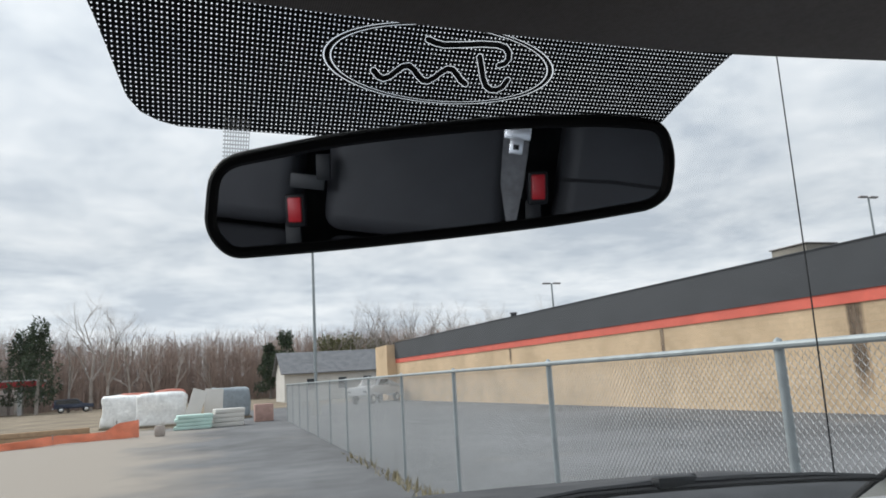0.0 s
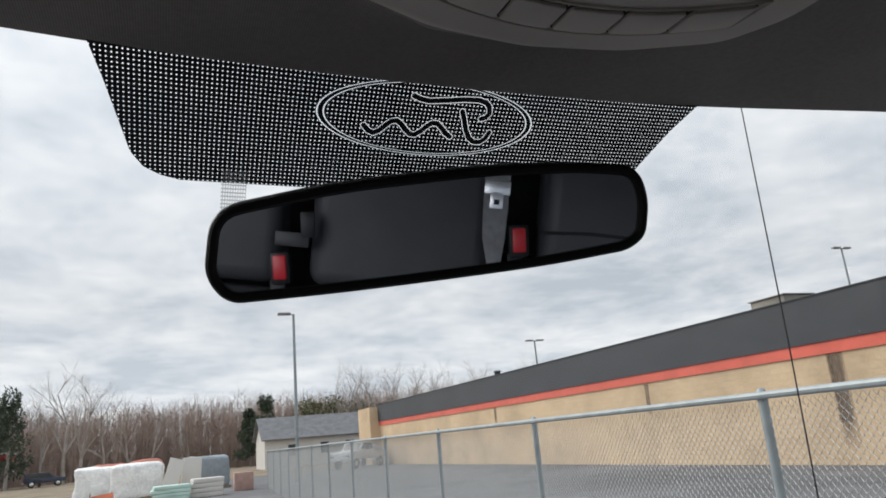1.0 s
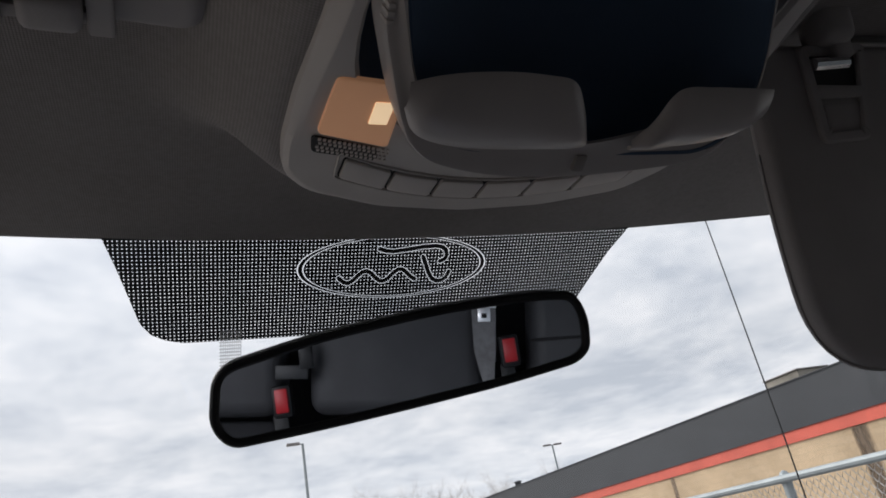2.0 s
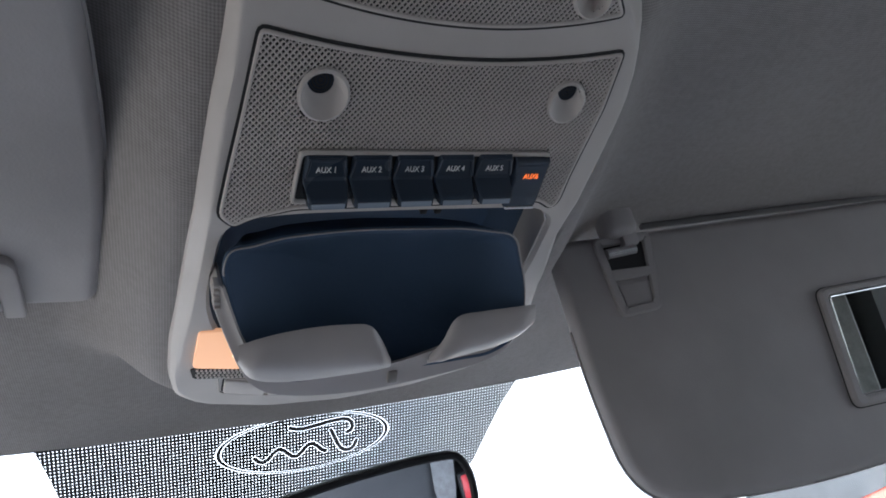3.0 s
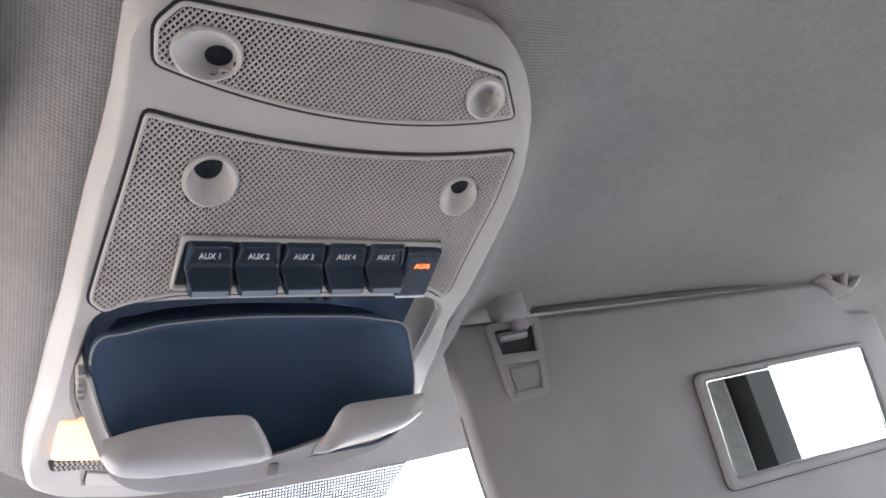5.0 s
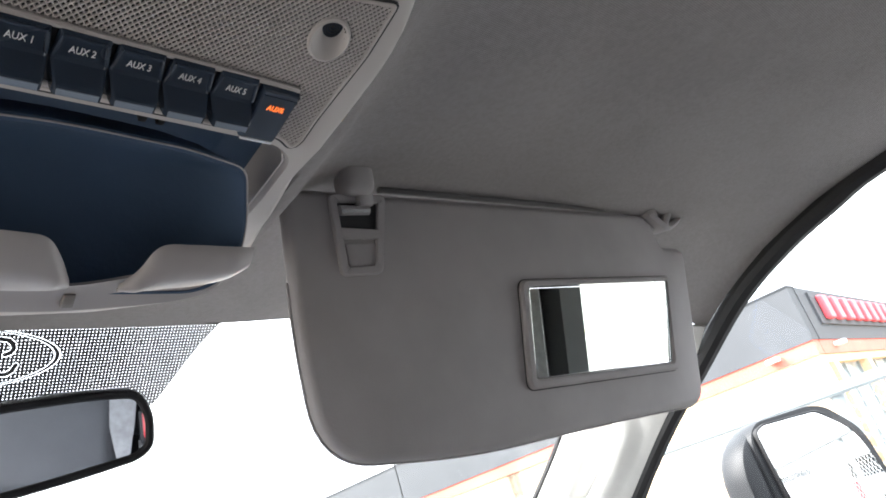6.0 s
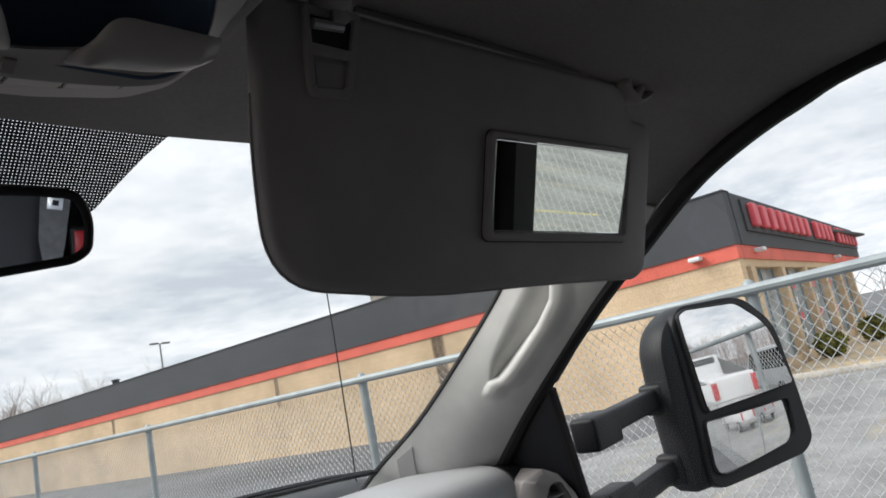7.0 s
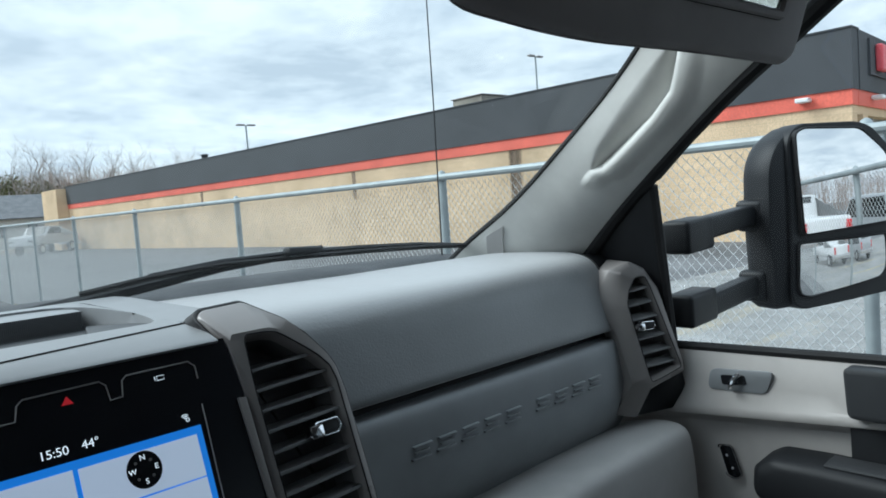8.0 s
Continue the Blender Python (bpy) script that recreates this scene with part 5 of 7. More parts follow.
mr = Matrix((rx2, ry2, rn)).transposed().to_4x4()
mr.translation = (-0.0095, 0.4715, 1.8635)
rv = thing("rear_view_mirror", mr.translation, "black framed rear-view mirror hung from the windscreen", "mirror")
ro = rounded([(-0.1217, 0.0272), (-0.057, 0.0315), (-0.013, 0.0306), (0.0318, 0.0289), (0.0866, 0.0227), (0.1169, 0.016), (0.1232, -0.0037), (0.1198, -0.0264), (0.1083, -0.0333), (0.0582, -0.0345), (-0.0023, -0.0327), (-0.0662, -0.0299), (-0.1232, -0.0259), (-0.1323, -0.0087)], [0.015, 0.03, 0.03, 0.03, 0.03, 0.012, 0.012, 0.010, 0.012, 0.03, 0.03, 0.03, 0.014, 0.02], 6)
ri = grown(ro, -0.0062)
part("housing", stack([(grown(ro, -0.004), 0.0015), (grown(ro, -0.001), 0.003), (ro, 0.0), (grown(ro, -0.001), -0.012), (grown(ro, -0.012), -0.026), (grown(ro, -0.022), -0.031)], mr, False, True), BLACK, rv, "rounded black housing")
part("frame", ring(grown(ro, -0.0005), ri, -0.001, 0.0038, mr, 0.0016), BLACK, rv, "black frame")
part("mirror_glass", slab(grown(ri, 0.001), -0.001, 0.0012, mr), DIM_MIRROR, rv, "slightly dim mirror glass")
part("stem", tube([mr @ Vector((0.0, 0.0, -0.026)), Vector((0.0, 0.535, 1.886)), ws(0.0, 1.897, -0.008)], [0.009, 0.010, 0.013], 10), BLACK, rv, "black ball-jointed stem")

# ---- dashboard ----
dash = thing("dashboard", (0.4, 0.75, 1.0), "dark vinyl dashboard with air vents, grey panel and centre screen", "dashboard")
PAD = ((0.955, 1.560), (0.90, 1.581), (0.80, 1.5835), (0.72, 1.5800), (0.682, 1.5740), (0.658, 1.5620), (0.642, 1.5420), (0.632, 1.517), (0.623, 1.490), (0.618, 1.472), (0.624, 1.466), (0.655, 1.465))


def swept(prof, x0, x1, n, bend=None, lift=None):
    rows = []
    for x in np.linspace(x0, x1, n):
        rows.append([(x, y - (bend(x) if bend else 0.0) * max(0.0, min(1.0, (y - 0.60) / 0.3)), z + (lift(x, y) if lift else 0.0)) for y, z in smoothed2(prof)])
    return loft(rows)


def smoothed2(prof, n=4):
    return [(p.x, p.y) for p in smoothed([(y, z, 0) for y, z in prof], n)]


curve = lambda x: 0.10 * (x / 0.75) ** 2
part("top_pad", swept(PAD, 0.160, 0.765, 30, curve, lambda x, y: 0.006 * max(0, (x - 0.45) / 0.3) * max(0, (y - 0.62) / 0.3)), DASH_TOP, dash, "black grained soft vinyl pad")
part("pad_seam", tube([(0.765, y - curve(0.765) * max(0, min(1, (y - 0.6) / 0.3)), z + 0.001) for y, z in smoothed2(PAD)][:34], 0.002, 6), RUBBER, dash)
part("end_cap", swept(PAD, 0.768, 0.845, 5, curve), BLACK, dash, "black end of the dashboard")
PANEL = ((0.655, 1.452), (0.624, 1.453), (0.611, 1.451), (0.606, 1.438), (0.604, 1.41), (0.603, 1.378), (0.606, 1.360), (0.614, 1.340), (0.624, 1.322), (0.640, 1.300), (0.665, 1.270))
pn = part("front_panel", swept(PANEL, 0.225, 0.79, 16), DASH_LOW, dash, "dark grey panel with raised bar marks")
# black strip closes the gap under the pad and draws its shade
part("groove", swept(((0.640, 1.472), (0.641, 1.460), (0.640, 1.446)), 0.17, 0.79, 10), RUBBER, dash, "black strip that draws the shaded groove under the pad")
# raised plain marks: nine blocks of three bars in two groups
for k in range(9):
    x = 0.362 + 0.0385 * k + (0.022 if k > 4 else 0.0)
    for q, (dx, dz, w) in enumerate(((0.0016, 0.0066, 0.028), (0.0, 0.0, 0.021), (-0.0016, -0.0066, 0.028))):
        part("raised_mark", box(0, 0, 0, w, 0.0060, 0.0030, 0.0008, Matrix.Translation((x + dx, 0.6030, 1.4045 + dz))), DASH_LOW, pn)
LOW = ((0.665, 1.300), (0.618, 1.314), (0.580, 1.322), (0.552, 1.3235), (0.536, 1.320), (0.527, 1.311), (0.523, 1.296), (0.519, 1.26), (0.517, 1.20), (0.522, 1.10), (0.56, 0.95))
part("lower_panel", swept(LOW, 0.225, 0.812, 10, None, lambda x, y: -0.012 * max(0.0, (0.6 - x) / 0.4)), LEDGE, dash, "grey lower dashboard with a rounded ledge")
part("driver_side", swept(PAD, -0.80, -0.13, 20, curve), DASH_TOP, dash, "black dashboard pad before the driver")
part("driver_face", swept(((0.640, 1.458), (0.60, 1.44), (0.58, 1.30), (0.55, 1.1)), -0.80, -0.13, 6), DASH_LOW, dash)


# centre stack: face plane leans back
def face(x, z, h=0.0):
    """A place on the centre stack's face, h metres out towards the cab."""
    return Vector((x, 0.52 + 0.38 * (z - 1.46) - 0.935 * h, z + 0.355 * h))


def on_face(bm):
    for v in bm.verts:
        v.co = face(v.co.x, v.co.y, v.co.z)
    return bm


I4 = Matrix.Identity(4)
def tray_span(x):
    """Near and far edge and depth of the open tray in the top of the centre console: it runs out to a point beside the vent."""
    near = lerp_at(x, (0.100, 0.108, 0.114, 0.117), (0.650, 0.662, 0.694, 0.735))
    far = lerp_at(x, (0.050, 0.076, 0.090, 0.104, 0.112, 0.117), (0.8975, 0.892, 0.880, 0.852, 0.810, 0.742))
    return near, far, 0.026 * min(1.0, max(0.0, (0.1172 - x) / 0.003))


TOP_Y, TOP_Z = (0.57, 0.60, 0.65, 0.72, 0.90, 0.945, 0.965), (1.5868, 1.5885, 1.5900, 1.5905, 1.5920, 1.5900, 1.57)
seam_y = lambda x: 0.592 + 0.19 * (x + 0.03)
rows = []
for x in [*np.linspace(-0.15, 0.04, 20), *np.linspace(0.043, 0.1170, 34)]:
    near, far, deep = tray_span(x)
    k = min(1.0, (far - near) / 0.03)
    inside = np.linspace(near + 0.005 * k, far - 0.005 * k, 12)
    line = [(y, 0.0) for y in [*np.linspace(seam_y(x), near - 0.004, 6), near - 0.0005]] + [(near + 0.0015 * k, 0.5), (near + 0.003 * k, 1.0)] + [(y, 1.0) for y in inside]
    line += [(far - 0.003 * k, 1.0), (far - 0.0015 * k, 0.5)] + [(y, 0.0) for y in (far + 0.0005, far + 0.004, 0.915, 0.945, 0.965)]
    rows.append([(x, y, lerp_at(y, TOP_Y, TOP_Z) - deep * d) for y, d in line])
# beside the vent's head the top reaches less far back
side_rows = [[(x, y, lerp_at(y, TOP_Y, TOP_Z)) for y in (0.632, 0.64, 0.66, 0.70, 0.76, 0.82, 0.88, 0.91, 0.945, 0.965)] for x in np.linspace(0.1170, 0.166, 12)]
part("centre_top", join(loft(rows), loft(side_rows)), TRAY, dash, "black top of the centre console with an open tray")
top_z = lambda y: lerp_at(y, TOP_Y, TOP_Z)
step_x = lambda y: 0.049 + 0.27 * (min(y, 0.8345) - 0.651)
end_x = lambda y: lerp_at(y, (0.650, 0.662, 0.694, 0.742, 0.810, 0.852, 0.880), (0.099, 0.107, 0.113, 0.116, 0.1115, 0.1035, 0.0895))
part("tray_floor", loft([[(-0.145 + (step_x(y) + 0.145) * f, y, top_z(y) - 0.0225) for f in (0.0, 0.3, 0.6, 0.8, 0.9, 1.0)] for y in np.linspace(0.651, 0.838, 16)]), TRAY_SHADED, dash, "tray floor, its shade put into a darker plastic")
scoop = []
for y in np.linspace(0.6515, 0.876, 26):
    a, b, z = step_x(y), end_x(y), top_z(y) - 0.0020 - 0.0185 * min(1.0, (y - 0.650) / 0.20)
    scoop.append([(a, y, top_z(y) - 0.0228), (a + 0.0004, y, z - 0.001), (a + 0.0016, y, z)] + [(a + (b - a) * f, y, z) for f in (0.2, 0.4, 0.6, 0.8, 0.93, 1.0)])
part("tray_scoop", loft(scoop), TRAY_SHADED, dash, "scooped end of the tray, darkened to draw its shade")
part("tray_ledge", thick(loft([[(x, 0.8345 + (tray_span(x)[1] - 0.0015 - 0.8345) * f, top_z(0.81) - 0.0016) for f in (0.0, 0.25, 0.5, 0.75, 1.0)] for x in np.linspace(-0.148, 0.0970, 28)]), 0.002), TRAY, dash, "ledge behind the tray")
LAYTOP = lambda bm: place_all(bm, lambda x, y, h: Vector((x, y, lerp_at(y, TOP_Y, TOP_Z) + h)))


def place_all(bm, place):
    for w in bm.verts:
        w.co = place(w.co.x, w.co.y, w.co.z)
    return bm


ribs = [(-0.145 + 0.0009 * k, 0.8380 - 0.0009 * (k % 2)) for k in range(269)]
part("tray_grille", LAYTOP(loft([[(x, y - 0.004, h) for x, y in ribs] for h in (-0.0022, -0.0070, -0.0120, -0.0170, -0.0224)])), SLAT_GREY, dash, "dark finely ribbed grille at the back of the tray", False)
part("trim_seam", tube([(x, seam_y(x), lerp_at(seam_y(x), TOP_Y, TOP_Z) + 0.0002) for x in np.linspace(-0.145, 0.121, 9)], 0.0007, 5), RUBBER, dash)
blk = part("gloss_panel", on_face(slab([(-0.14, 1.580), (0.126, 1.5795), (0.131, 1.535), (0.129, 1.36), (-0.14, 1.36)], -0.004, 0.0, I4)), PIANO, dash, "gloss black screen surround")
rows = []
for x in np.linspace(-0.145, 0.1200, 14):
    a, b = Vector((x, seam_y(x), lerp_at(seam_y(x), TOP_Y, TOP_Z) - 0.0004)), face(x, 1.5790, 0.0022)
    rows.append([(x, a.y + (b.y - a.y) * f, a.z + (b.z - a.z) * f ** 1.7) for f in (0.0, 0.15, 0.3, 0.45, 0.6, 0.75, 0.88, 1.0)] + [face(x, 1.5778, 0.0030), face(x, 1.5768, 0.0022), face(x, 1.5768, -0.001)])
part("upper_trim", loft(rows), TRAY, dash, "smooth dark trim that slopes down to the screen")
scr = part("screen", on_face(slab([(-0.115, 1.5195), (0.090, 1.5205), (0.0895, 1.385), (-0.115, 1.385)], 0.0, 0.0010, I4)), SCREEN_BLUE, dash, "lit touch screen with a blue border")
part("screen_edge", on_face(tube([(0.0953, 1.5346, 0.0004), (0.0940, 1.4800, 0.0004), (0.0932, 1.40, 0.0004)], 0.0005, 5)), BEZEL, blk)
for a, b, c, d in ((-0.112, -0.003, 1.5140, 1.385), (0.0005, 0.085, 1.5140, 1.4850), (0.0005, 0.085, 1.4835, 1.385)):
    part("screen_field", on_face(slab([(a, c), (b, c + 0.0006), (b, d), (a, d)], 0.0011, 0.0016, I4)), SCREEN_WHITE, scr, "pale blue screen field")
part("compass", on_face(slab([(0.0425 + 0.0125 * math.cos(2 * math.pi * k / 28), 1.5015 + 0.0125 * math.sin(2 * math.pi * k / 28)) for k in range(28)], 0.0017, 0.0020, I4)), PIANO, scr, "round black compass sign")


def face_text(name, body, x, z, size, mat, parent, h=0.0024):
    text(name, body, size, axes(face(x, z, h), (1, 0, 0), (0, -0.935, 0.355)), mat, parent, 0.0001)


for s, x, z in (("N", 0.0425, 1.5095), ("E", 0.0510, 1.5015), ("S", 0.0425, 1.4935), ("W", 0.0340, 1.5015)):
    face_text("compass_letter", s, x, z, 0.0055, ICON_WHITE, scr)
for q in range(4):
    a = math.pi / 4 + q * math.pi / 2
    part("compass_dot", on_face(slab([(0.0425 + 0.0075 * math.cos(a) + 0.0011 * math.cos(2 * math.pi * k / 8), 1.5015 + 0.0075 * math.sin(a) + 0.0011 * math.sin(2 * math.pi * k / 8)) for k in range(8)], 0.0021, 0.0024, I4)), BEZEL, scr)
face_text("clock", "15:50", -0.0115, 1.5275, 0.0085, ICON_WHITE, blk, 0.0006)
face_text("temperature", "44\u00b0", 0.0120, 1.5280, 0.0085, ICON_WHITE, blk, 0.0006)
for k, r in enumerate((0.0012, 0.0024, 0.0036)):
    part("signal_arc", on_face(tube([(0.080 + r * math.cos(a), 1.5265 + r * math.sin(a), 0.0006) for a in np.linspace(0.8, 2.35, 7)], 0.0003, 4)), ICON_WHITE, blk)
part("signal_dot", on_face(tube([(0.0815 + 0.0013 * math.cos(a), 1.5262 + 0.0013 * math.sin(a), 0.0007) for a in np.linspace(0, 6.28, 9)], 0.0003, 4)), ICON_WHITE, blk)
for pts in (((-0.040, 1.5525), (-0.030, 1.5528), (-0.0275, 1.5625), (-0.0235, 1.5655), (0.0260, 1.5665), (0.0300, 1.5630), (0.0310, 1.5525), (0.0395, 1.5530), (0.0415, 1.5640), (0.0450, 1.5668), (0.0925, 1.5672), (0.0970, 1.5630), (0.0970, 1.5535)),):
    part("button_outline", on_face(tube([(x, z, 0.0004) for x, z in pts], 0.0006, 5)), BEZEL, blk, "raised outline of the buttons")
part("hazard_sign", on_face(raw([(-0.0010, 1.5560, 0.0006), (0.0070, 1.5562, 0.0006), (0.0030, 1.5618, 0.0006)], [(0, 1, 2)])), ICON_RED, blk, "red warning triangle")
part("camera_sign", on_face(tube([(x, z, 0.0005) for x, z in ((0.0665, 1.5585), (0.0718, 1.5586), (0.0718, 1.5617), (0.0665, 1.5616), (0.0665, 1.5585))], 0.00022, 4)), ICON_WHITE, blk)
part("camera_sign", on_face(tube([(x, z, 0.0005) for x, z in ((0.0662, 1.5593), (0.0648, 1.5586), (0.0648, 1.5616), (0.0662, 1.5609))], 0.00022, 4)), ICON_WHITE, blk)
part("side_slit", on_face(slab([(0.1240, 1.5320), (0.1310, 1.5310), (0.1335, 1.4300), (0.1285, 1.43)], 0.0, 0.004, I4, 0.001)), BEZEL, dash)


def vent(name, fo, fm, fi, place, depth, slats, knob, label):
    """An air outlet: painted bezel between three outlines, black throat, level slats and a chromed slider. place lays (x, z, h) onto its face."""
    lay = lambda bm: place_all(bm, place)
    rings = [(fo, -depth), (fo, 0.0070), (grown(fo, -0.0008), 0.0085), (fm, 0.0100), (grown(fi, 0.0012), 0.0100), (grown(fi, 0.0006), 0.0088), (grown(fi, 0.0003), 0.0094), (fi, 0.0088), (grown(fi, -0.0030), -0.004), (grown(fi, -0.0030), -depth)]
    v = part(name, lay(stack(rings, I4, False, False)), BEZEL, dash, label)
    part("throat", lay(stack([(grown(fi, -0.0029), -0.002), (grown(fi, -0.005), -0.03)], I4, False, True)), GAP_GREY, v, "dark grey throat")
    part("inner_rim", lay(ring(grown(fi, 0.0016), grown(fi, 0.0007), 0.007, 0.0106, I4, 0.0003)), RUBBER, v, "thin black line round the opening")
    for x0, z0, x1, z1 in slats:
        a, b = Vector((x0, z0)), Vector((x1, z1))
        bm = bmesh.new()
        vs = [bm.verts.new((p.x, p.y + dz, h)) for h, dz in ((0.0050, -0.0006), (0.0050, 0.0016), (-0.014, 0.0066), (-0.014, 0.0044)) for p in (a, b)]
        for i in range(0, 8, 2):
            j = (i + 2) % 8
            bm.faces.new((vs[i], vs[i + 1], vs[j + 1], vs[j]))
        part("slat", lay(bm), SLAT, v)
    kx, kz, kw = knob
    so = rounded([(kx - kw * 0.5, kz - 0.0040), (kx - kw * 0.25, kz + 0.0062), (kx + kw * 0.42, kz + 0.0062), (kx + kw * 0.5, kz - 0.0010), (kx + kw * 0.36, kz - 0.0062), (kx - kw * 0.30, kz - 0.0062)], 0.002, 3)
    k = part("slider", lay(ring(so, shrunk(so, 0.84), 0.004, 0.0160, I4, 0.0007)), CHROME, v, "chromed vent slider")
    part("slider_pad", lay(slab(shrunk(so, 0.86), 0.004, 0.0150, I4, 0.0010)), BLACK, k)
    part("slider_lip", lay(box(kx - kw * 0.28, kz - 0.001, 0.0155, kw * 0.36, 0.0105, 0.005, 0.0015)), CHROME, k)
    return v


fo = rounded([(0.1264, 1.6018), (0.1668, 1.6033), (0.1733, 1.5978), (0.1877, 1.5861), (0.2046, 1.5684), (0.2183, 1.5509), (0.2242, 1.5383), (0.2268, 1.5154), (0.2262, 1.3950), (0.1362, 1.3950), (0.1334, 1.5101), (0.1277, 1.5718), (0.1185, 1.5969)], 0.003, 3)
fm = rounded([(0.1330, 1.5806), (0.1600, 1.5808), (0.1690, 1.5806), (0.1795, 1.5765), (0.1975, 1.5631), (0.2110, 1.5513), (0.2192, 1.5405), (0.2225, 1.5262), (0.2215, 1.3990), (0.1405, 1.3990), (0.1378, 1.5021), (0.1323, 1.5591), (0.1310, 1.5760)], 0.002, 3)
fi = rounded([(0.1461, 1.5772), (0.1630, 1.5768), (0.1730, 1.5750), (0.1797, 1.5710), (0.1955, 1.5588), (0.2065, 1.5495), (0.2155, 1.5390), (0.2186, 1.5262), (0.2178, 1.4050), (0.1450, 1.4050), (0.1433, 1.4919), (0.1427, 1.5343), (0.1442, 1.5730)], 0.002, 3)
sl = []
for k, z in enumerate(np.linspace(1.5493, 1.4180, 9)):
    xr = lerp_at(z, (1.405, 1.47, 1.51, 1.535, 1.550, 1.5640), (0.2165, 0.2172, 0.2176, 0.2150, 0.2055, 0.1880))
    sl.append((lerp_at(z, (1.46, 1.55), (0.1450, 0.1440)), z, xr, z + 0.0028))


def crest(x, z, h=0.0):
    """The centre stack's face, with the bezel's head rolled back over the top."""
    over = max(0.0, z - 1.5822)
    return face(x, z, h - 0.0090) + Vector((0, 1.4 * over, -0.08 * over))


vent("centre_vent", fo, fm, fi, crest, 0.020, sl, (0.1920, 1.4905, 0.034), "tall angular centre air vent")
part("vent_gap", place_all(ring(grown(fo, 0.0026), grown(fo, 0.0001), -0.020, 0.0050, I4, 0.0008), crest), RUBBER, dash, "dark gap round the centre vent")


def side_face(x, z, h=0.0):
    return Vector((x - 0.42 * h, 0.600 + 0.09 * (z - 1.566) - 0.50 * (x - 0.75) - 0.88 * h, z))


fo = rounded([(0.7482, 1.5575), (0.7750, 1.5687), (0.7962, 1.5563), (0.8134, 1.5248), (0.8369, 1.4110), (0.8360, 1.3960), (0.7840, 1.3790), (0.7692, 1.3311), (0.7421, 1.3368), (0.7562, 1.3901), (0.7487, 1.4578), (0.7350, 1.5094), (0.7390, 1.5335)], 0.0025, 3)
fm = rounded([(0.7600, 1.5530), (0.7790, 1.5600), (0.7935, 1.5525), (0.8085, 1.5235), (0.8330, 1.4110), (0.8335, 1.3990), (0.8050, 1.3880), (0.7820, 1.3835), (0.7770, 1.3840), (0.7720, 1.3960), (0.7640, 1.4580), (0.7530, 1.5080), (0.7545, 1.5300)], 0.003, 3)
fi = rounded([(0.7800, 1.5425), (0.7870, 1.5445), (0.7945, 1.5435), (0.8000, 1.5280), (0.8290, 1.4150), (0.8310, 1.4050), (0.8000, 1.3935), (0.7880, 1.3903), (0.7855, 1.3910), (0.7830, 1.4000), (0.7745, 1.4500), (0.7650, 1.5050), (0.7690, 1.5250)], 0.003, 3)
sl = [(lerp_at(z, (1.40, 1.45, 1.505, 1.53), (0.783, 0.7745, 0.766, 0.769)), z, lerp_at(z, (1.41, 1.53), (0.8265, 0.7965)), z + 0.0045) for z in (1.5225, 1.5015, 1.4800, 1.4505, 1.4290, 1.4097)]


def side_crest(x, z, h=0.0):
    """The side vent's face; its foot turns under and its shoulder away."""
    return side_face(x, z, h - 0.0090 - 0.5 * max(0.0, 1.3830 - z) - 0.9 * max(0.0, 0.760 - x))


vent("side_vent", fo, fm, fi, side_crest, 0.05, sl, (0.7850, 1.4730, 0.028), "angular air vent at the dashboard's end")
part("vent_foot", place_all(slab([(0.7850, 1.3790), (0.8370, 1.3960), (0.8420, 1.3750), (0.8380, 1.3350), (0.7700, 1.3310)], -0.050, 0.0030, I4, 0.003), side_crest), BLACK, dash, "black moulding under the side vent")
part("vent_body", box(0.805, 0.655, 1.44, 0.075, 0.06, 0.19, 0.012), BLACK, dash, "black moulding behind the side vent")

# ---- seats at the back, seen in the mirrors ----
bench = thing("rear_bench", (0, -1.0, 0.6), "black vinyl rear bench seat", "car seat")
part("cushion", box(0, -0.92, 0.95, 1.44, 0.50, 0.18, 0.05, None, 4), SEAT, bench)
part("backrest", box(0, 0, 0, 1.44, 0.14, 0.72, 0.04, Matrix.Translation((0, -1.22, 1.30)) @ pose(0, 0, 0, 8, 0, 0), 4), SEAT, bench, "black vinyl backrest")
for x in (-0.46, 0.52):
    part("headrest", box(x, -1.31, 1.70, 0.26, 0.09, 0.14, 0.035, None, 4), SEAT, bench)


# ---- front bench: its backs lean, seen from above in the rear-view mirror ----
def seat_at(x, u, w=0.0):
    """On the front bench's back: x across, u up the back, w out of it."""
    return Vector((x, -0.305 - 0.6 * u + 0.8 * w, 1.228 + 0.8 * u + 0.6 * w))


def seat_m(x, u, w, turn=0.0):
    m = Matrix(((1, 0, 0, 0), (0, -0.6, 0.8, 0), (0, 0.8, 0.6, 0), (0, 0, 0, 1)))
    m.translation = seat_at(x, u, w)
    return m @ pose(0, 0, 0, 0, 0, turn)


front = thing("front_bench", (0, -0.3, 0.6), "black vinyl front bench with a narrow middle seat", "car seat")
for x, w_, lift in ((-0.555, 0.50, 0.012), (-0.072, 0.36, 0.0), (0.455, 0.50, 0.012)):
    part("backrest", box(0, 0, 0, w_, 0.66, 0.12, 0.035, seat_m(x, 0.20, -0.072 + lift), 4), SEAT, front, "black vinyl backrest")
    part("cushion", box(x, -0.06, 1.00, w_, 0.46, 0.16, 0.04, None, 4), SEAT, front, "black vinyl cushion")
# dark bar paints the shade in the backrest's fold
part("fold_shade", tube([seat_at(0.205, 0.020, -0.002), seat_at(0.30, 0.026, -0.001), seat_at(0.42, 0.024, -0.001), seat_at(0.66, 0.03, -0.001)], 0.004, 6), DARK_BACK, front)


